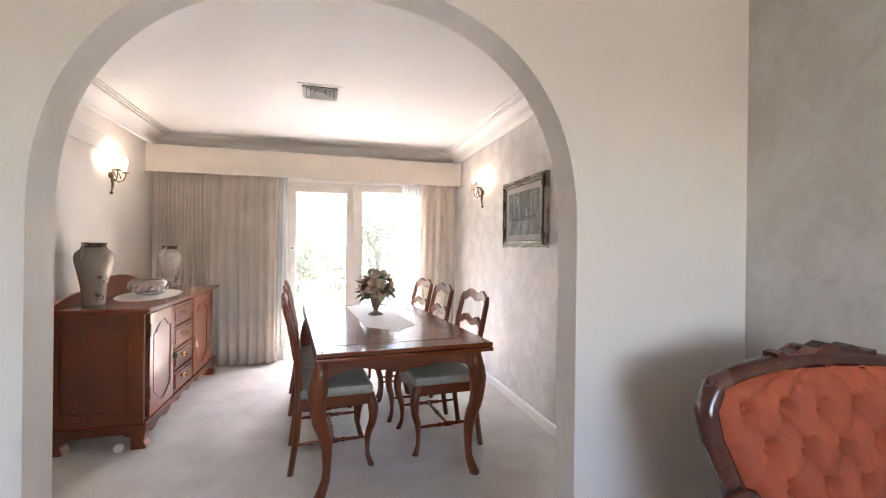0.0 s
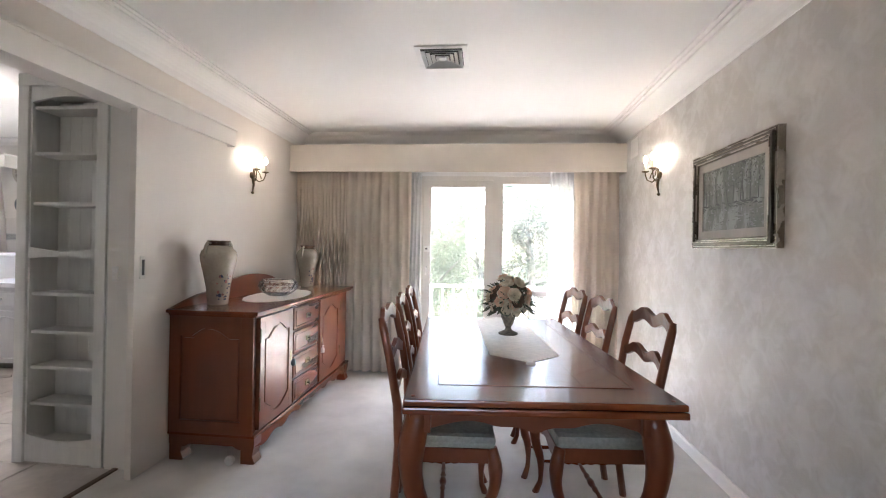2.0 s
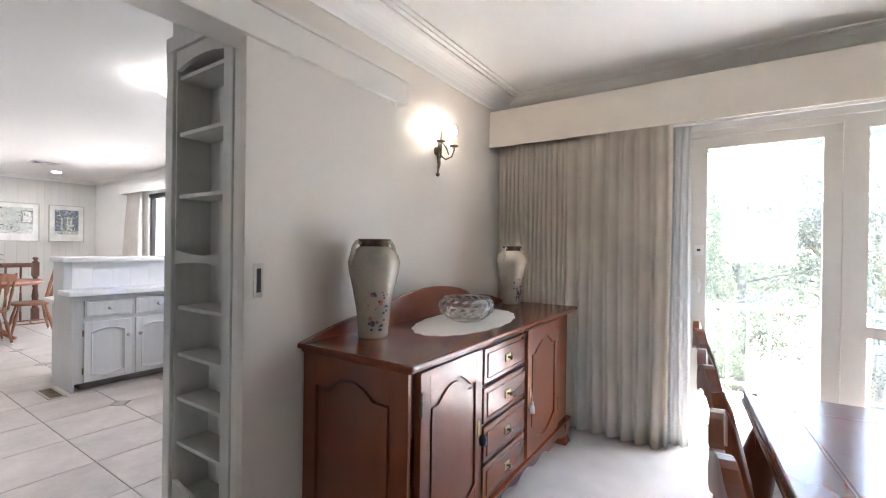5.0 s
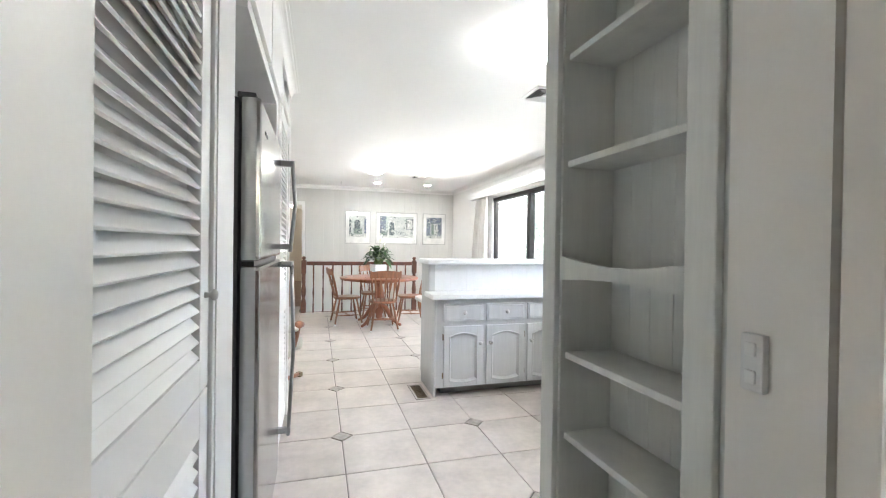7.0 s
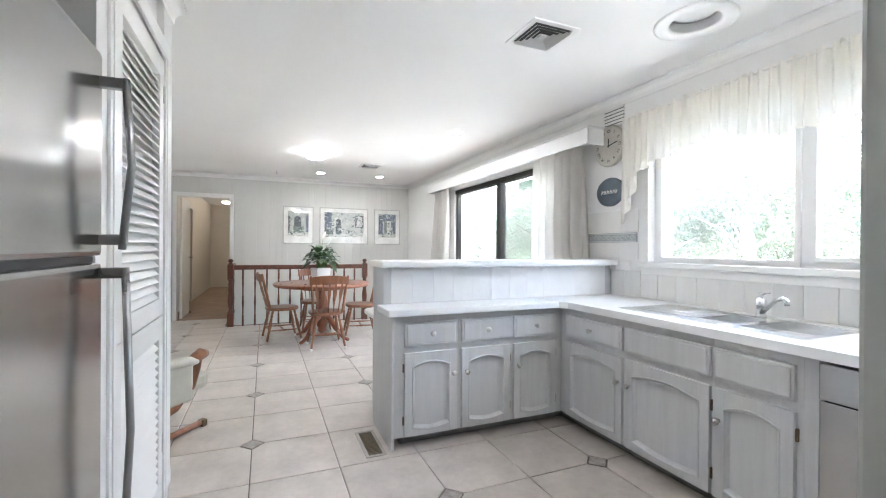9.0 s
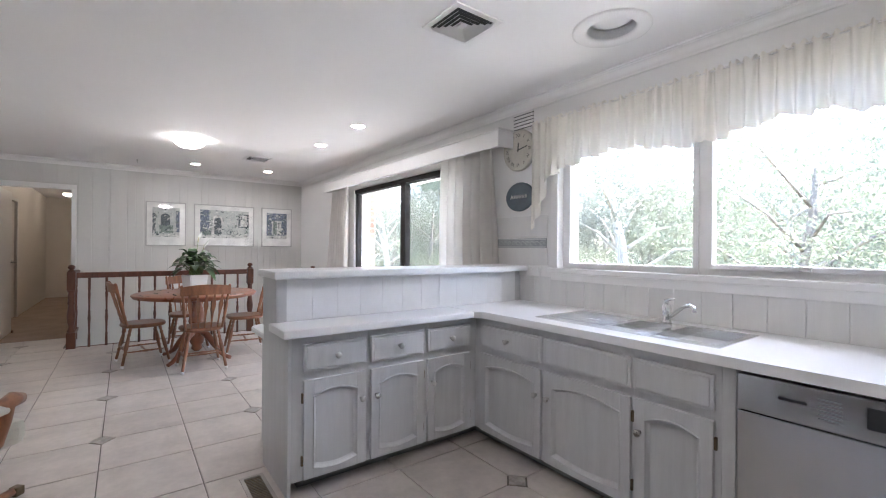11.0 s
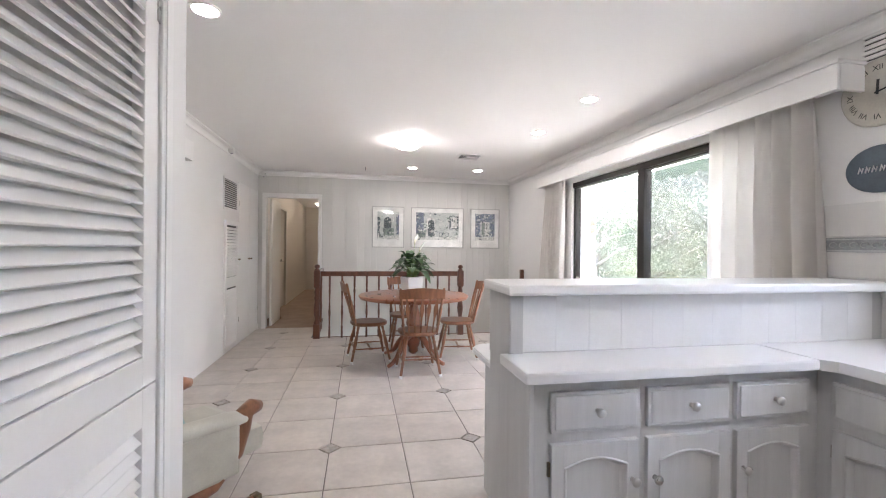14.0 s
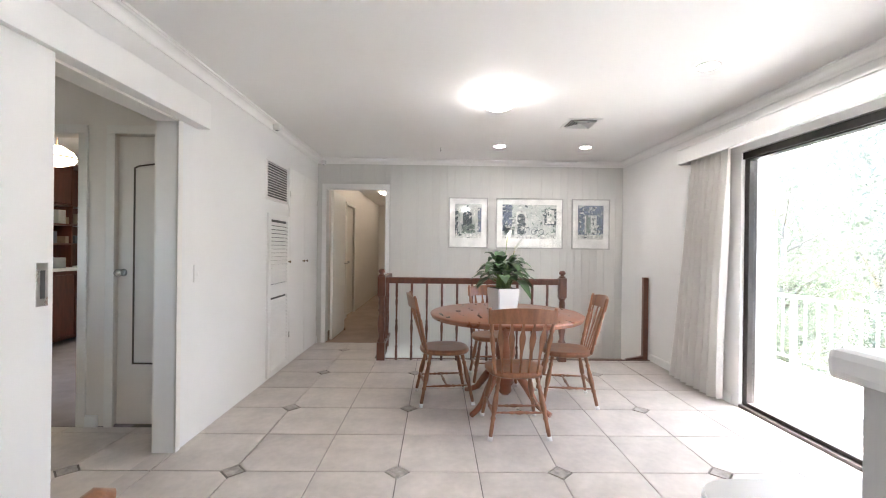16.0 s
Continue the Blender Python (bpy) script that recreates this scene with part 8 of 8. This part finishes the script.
def tree(name, label, h, rad, seed, leafm, barkm, n_limb, clumps, per, size, lean=0.0, low=0.35):
    rnd = random.Random(seed)
    t = thing(name, label, "tree" if h > 3 else "shrub", (0, 0, 0), 0, "trees beyond the deck")
    top = Vector((lean * h, rnd.uniform(-0.05, 0.05) * h, h * 0.8))
    trunk = bmesh.new()
    pts = [Vector((0, 0, 0)).lerp(top, u) + Vector((0.04 * h * math.sin(u * 5 + seed), 0.03 * h * math.sin(u * 4), 0)) * u for u in [i / 7 for i in range(8)]]
    r0 = 0.022 * h + 0.02
    tube(trunk, pts, [r0 * (1 - 0.75 * i / 7) for i in range(8)], 9)
    ends = [top]
    for k in range(n_limb):
        u = rnd.uniform(low, 0.95)
        f = u * 7
        i = min(6, int(f))
        s = pts[i].lerp(pts[i + 1], f - i)
        a = rnd.uniform(0, 2 * math.pi)
        e = s + Vector((math.cos(a) * rad * rnd.uniform(0.5, 1), math.sin(a) * rad * rnd.uniform(0.5, 1), h * rnd.uniform(0.06, 0.22)))
        mid = s.lerp(e, 0.5) + Vector((0, 0, 0.05 * h * rnd.random()))
        rr = r0 * 0.42 * (1.1 - u)+0.008
        tube(trunk, [s, mid, e], [rr, rr * 0.7, rr * 0.25], 6)
        ends += [e, mid.lerp(e, 0.5)]
    part("trunk", trunk, barkm, t)
    cl = []
    for _ in range(clumps):
        e = rnd.choice(ends)
        c = e + Vector((rnd.gauss(0, 0.28), rnd.gauss(0, 0.28), rnd.gauss(0, 0.22))) * rad * 0.8
        cl.append(leaves(None, c, rad * rnd.uniform(0.22, 0.42), per, size, rnd))
    o = new("crown", mesh_leaves("crown", cl, leafm))
    o.parent = t
    tagged(o, "loose leafy crown", kind="stuff")
    return t


T1 = tree("gum_tree", "pale-barked gum tree with a thin grey-green crown", 11.0, 2.6, 1, GREENS[0], BARK, 15, 90, 220, 0.10, 0.06, 0.30)
T2 = tree("gum_tree", "leaning pale-barked gum tree with a thin crown", 9.0, 2.3, 2, GREENS[0], BARK, 14, 80, 220, 0.09, 0.14, 0.35)
T3 = tree("broadleaf_tree", "dense bright green broadleaf tree", 6.5, 2.2, 3, GREENS[1], BARK2, 18, 110, 260, 0.075, 0.0, 0.15)
T4 = tree("dark_tree", "dark green leafy tree", 7.5, 2.2, 4, GREENS[2], BARK2, 18, 110, 260, 0.075, 0.04, 0.15)
S1 = tree("shrub", "rounded bright green garden shrub", 2.9, 1.5, 5, GREENS[1], BARK2, 14, 80, 240, 0.055, 0.0, 0.1)
GZ = -2.62
T1.matrix_world = pose(-11.6, 11.6, GZ, 0, 0, 10)
T2.matrix_world = pose(-8.3, 13.5, GZ, 0, 0, 200)
T3.matrix_world = pose(-4.6, 11.5, GZ)
T4.matrix_world = pose(-13.8, 15.0, GZ)
S1.matrix_world = pose(-3.2, 9.2, GZ)
rnd = random.Random(77)
spots = [(T1, -17.5, 16.5), (T1, -3.0, 18.0), (T1, 3.0, 16.0), (T1, -24, 20), (T2, -14.5, 20.5), (T2, -6.0, 19.0), (T2, 2.4, 17.5), (T2, -20, 13),
         (T3, -9.8, 16.5), (T3, 0.2, 16.2), (T3, -16.2, 12.2), (T3, -6.9, 15.0), (T3, 4.5, 13.0), (T3, -1.5, 14.5), (T3, -21.5, 17.0),
         (T4, -1.6, 20.0), (T4, -10.6, 21.0), (T4, 5.5, 18.5), (T4, -18.5, 22.0), (T4, -6.2, 22.5), (T4, -26, 16),
         (S1, -5.6, 9.6), (S1, -8.6, 9.8), (S1, -11.5, 9.5), (S1, -1.2, 12.3), (S1, 3.6, 12.6), (S1, -14.2, 10.4), (S1, -2.0, 9.9), (S1, -17, 10.2)]
for ob, x, y in spots:
    m = pose(x, y, GZ, 0, 0, rnd.uniform(0, 360))
    copy_thing(ob, m)
# far wooded slope, past counting
cl = []
for _ in range(2400):
    a = rnd.uniform(0.05, math.pi - 0.05)
    r = rnd.uniform(30, 60)
    hgt = (-2 + 13 * rnd.random() ** 1.4) * (r / 45)
    cl.append(leaves(None, Vector((-4 + r * math.cos(a) * 1.3, 5 + r * math.sin(a), hgt)), 2.4, 40, 0.7, rnd, 0.1))
far = new("far_wood", mesh_leaves("far_wood", cl, GREENS[0]))
tagged(far, "far wooded slope of grey-green trees", "woodland", kind="stuff")

# ================= floor tiles =================
PX, PYT, TX, TY = 0.4815, 0.461, -6.987, 2.511
CUT, GAP = 0.072, 0.006


def tile_mesh(name, poly, m, h=0.0):
    """A thin tile with a softly eased edge."""
    bm = bmesh.new()
    cx, cy = sum(p[0] for p in poly) / len(poly), sum(p[1] for p in poly) / len(poly)
    lo = [bm.verts.new((x, y, -0.008)) for x, y in poly]
    md = [bm.verts.new((x, y, -0.0015 + h)) for x, y in poly]
    k = 0.004
    hi = [bm.verts.new((x + (cx - x) * k / 0.25, y + (cy - y) * k / 0.25, h)) for x, y in poly]
    n = len(poly)
    for a, b in ((lo, md), (md, hi)):
        for i in range(n):
            bm.faces.new((a[i], a[(i + 1) % n], b[(i + 1) % n], b[i]))
    bm.faces.new(hi)
    return mesh_of(name, bm, m)


shared = {}
regions = [(-9.455, -1.69, SY - 0.12, NY), (WX, -9.455, 1.11, 2.07), (-7.56, -4.72, -1.2, SY - 0.12)]
for i in range(-8, 12):
    for j in range(-9, 7):
        x0, y0 = TX + i * PX, TY + j * PYT
        g = GAP / 2
        a, b, c, d = g, PX - g, g, PYT - g
        # the one corner of each tile that meets an insert is cut off
        cxr, cyt = (i % 2 == 1), (j % 2 == 1)
        poly = []
        for (px, py_), (ux, uy), (is_r, is_t) in (((a, c), (1, 1), (False, False)), ((b, c), (-1, 1), (True, False)), ((b, d), (-1, -1), (True, True)), ((a, d), (1, -1), (False, True))):
            if is_r == cxr and is_t == cyt:
                p1, p2 = (px + ux * CUT, py_), (px, py_ + uy * CUT)
                poly += [p2, p1] if (is_r == is_t) else [p1, p2]
            else:
                poly.append((px, py_))
        for rg in regions:
            q = clip_poly([(x + x0, y + y0) for x, y in poly], *rg)
            if len(q) < 3:
                continue
            area = abs(sum(q[k][0] * q[(k + 1) % len(q)][1] - q[(k + 1) % len(q)][0] * q[k][1] for k in range(len(q)))) / 2
            if area < 0.002:
                continue
            full = area > (b - a) * (d - c) - CUT * CUT / 2 - 1e-5
            if full:
                key = (cxr, cyt)
                if key not in shared:
                    shared[key] = tile_mesh("tile", poly, TILE)
                me, at = shared[key], (x0, y0, 0)
            else:
                me, at = tile_mesh("tile", [(x - q[0][0], y - q[0][1]) for x, y in q], TILE), (q[0][0], q[0][1], 0)
            o = new("tile", me)
            o.parent = FLOOR
            o.location = at
ims = tile_mesh("insert_tile", [(CUT - 0.010, 0), (0, CUT - 0.010), (-CUT + 0.010, 0), (0, -CUT + 0.010)], INSERT)
for i in range(-4, 6):
    for j in range(-3, 4):
        x, y = TX + 2 * i * PX, TY + 2 * j * PYT
        if any(r[0] < x < r[1] and r[2] < y < r[3] for r in regions):
            o = new("insert_tile", ims)
            o.parent = FLOOR
            o.location = (x, y, 0)
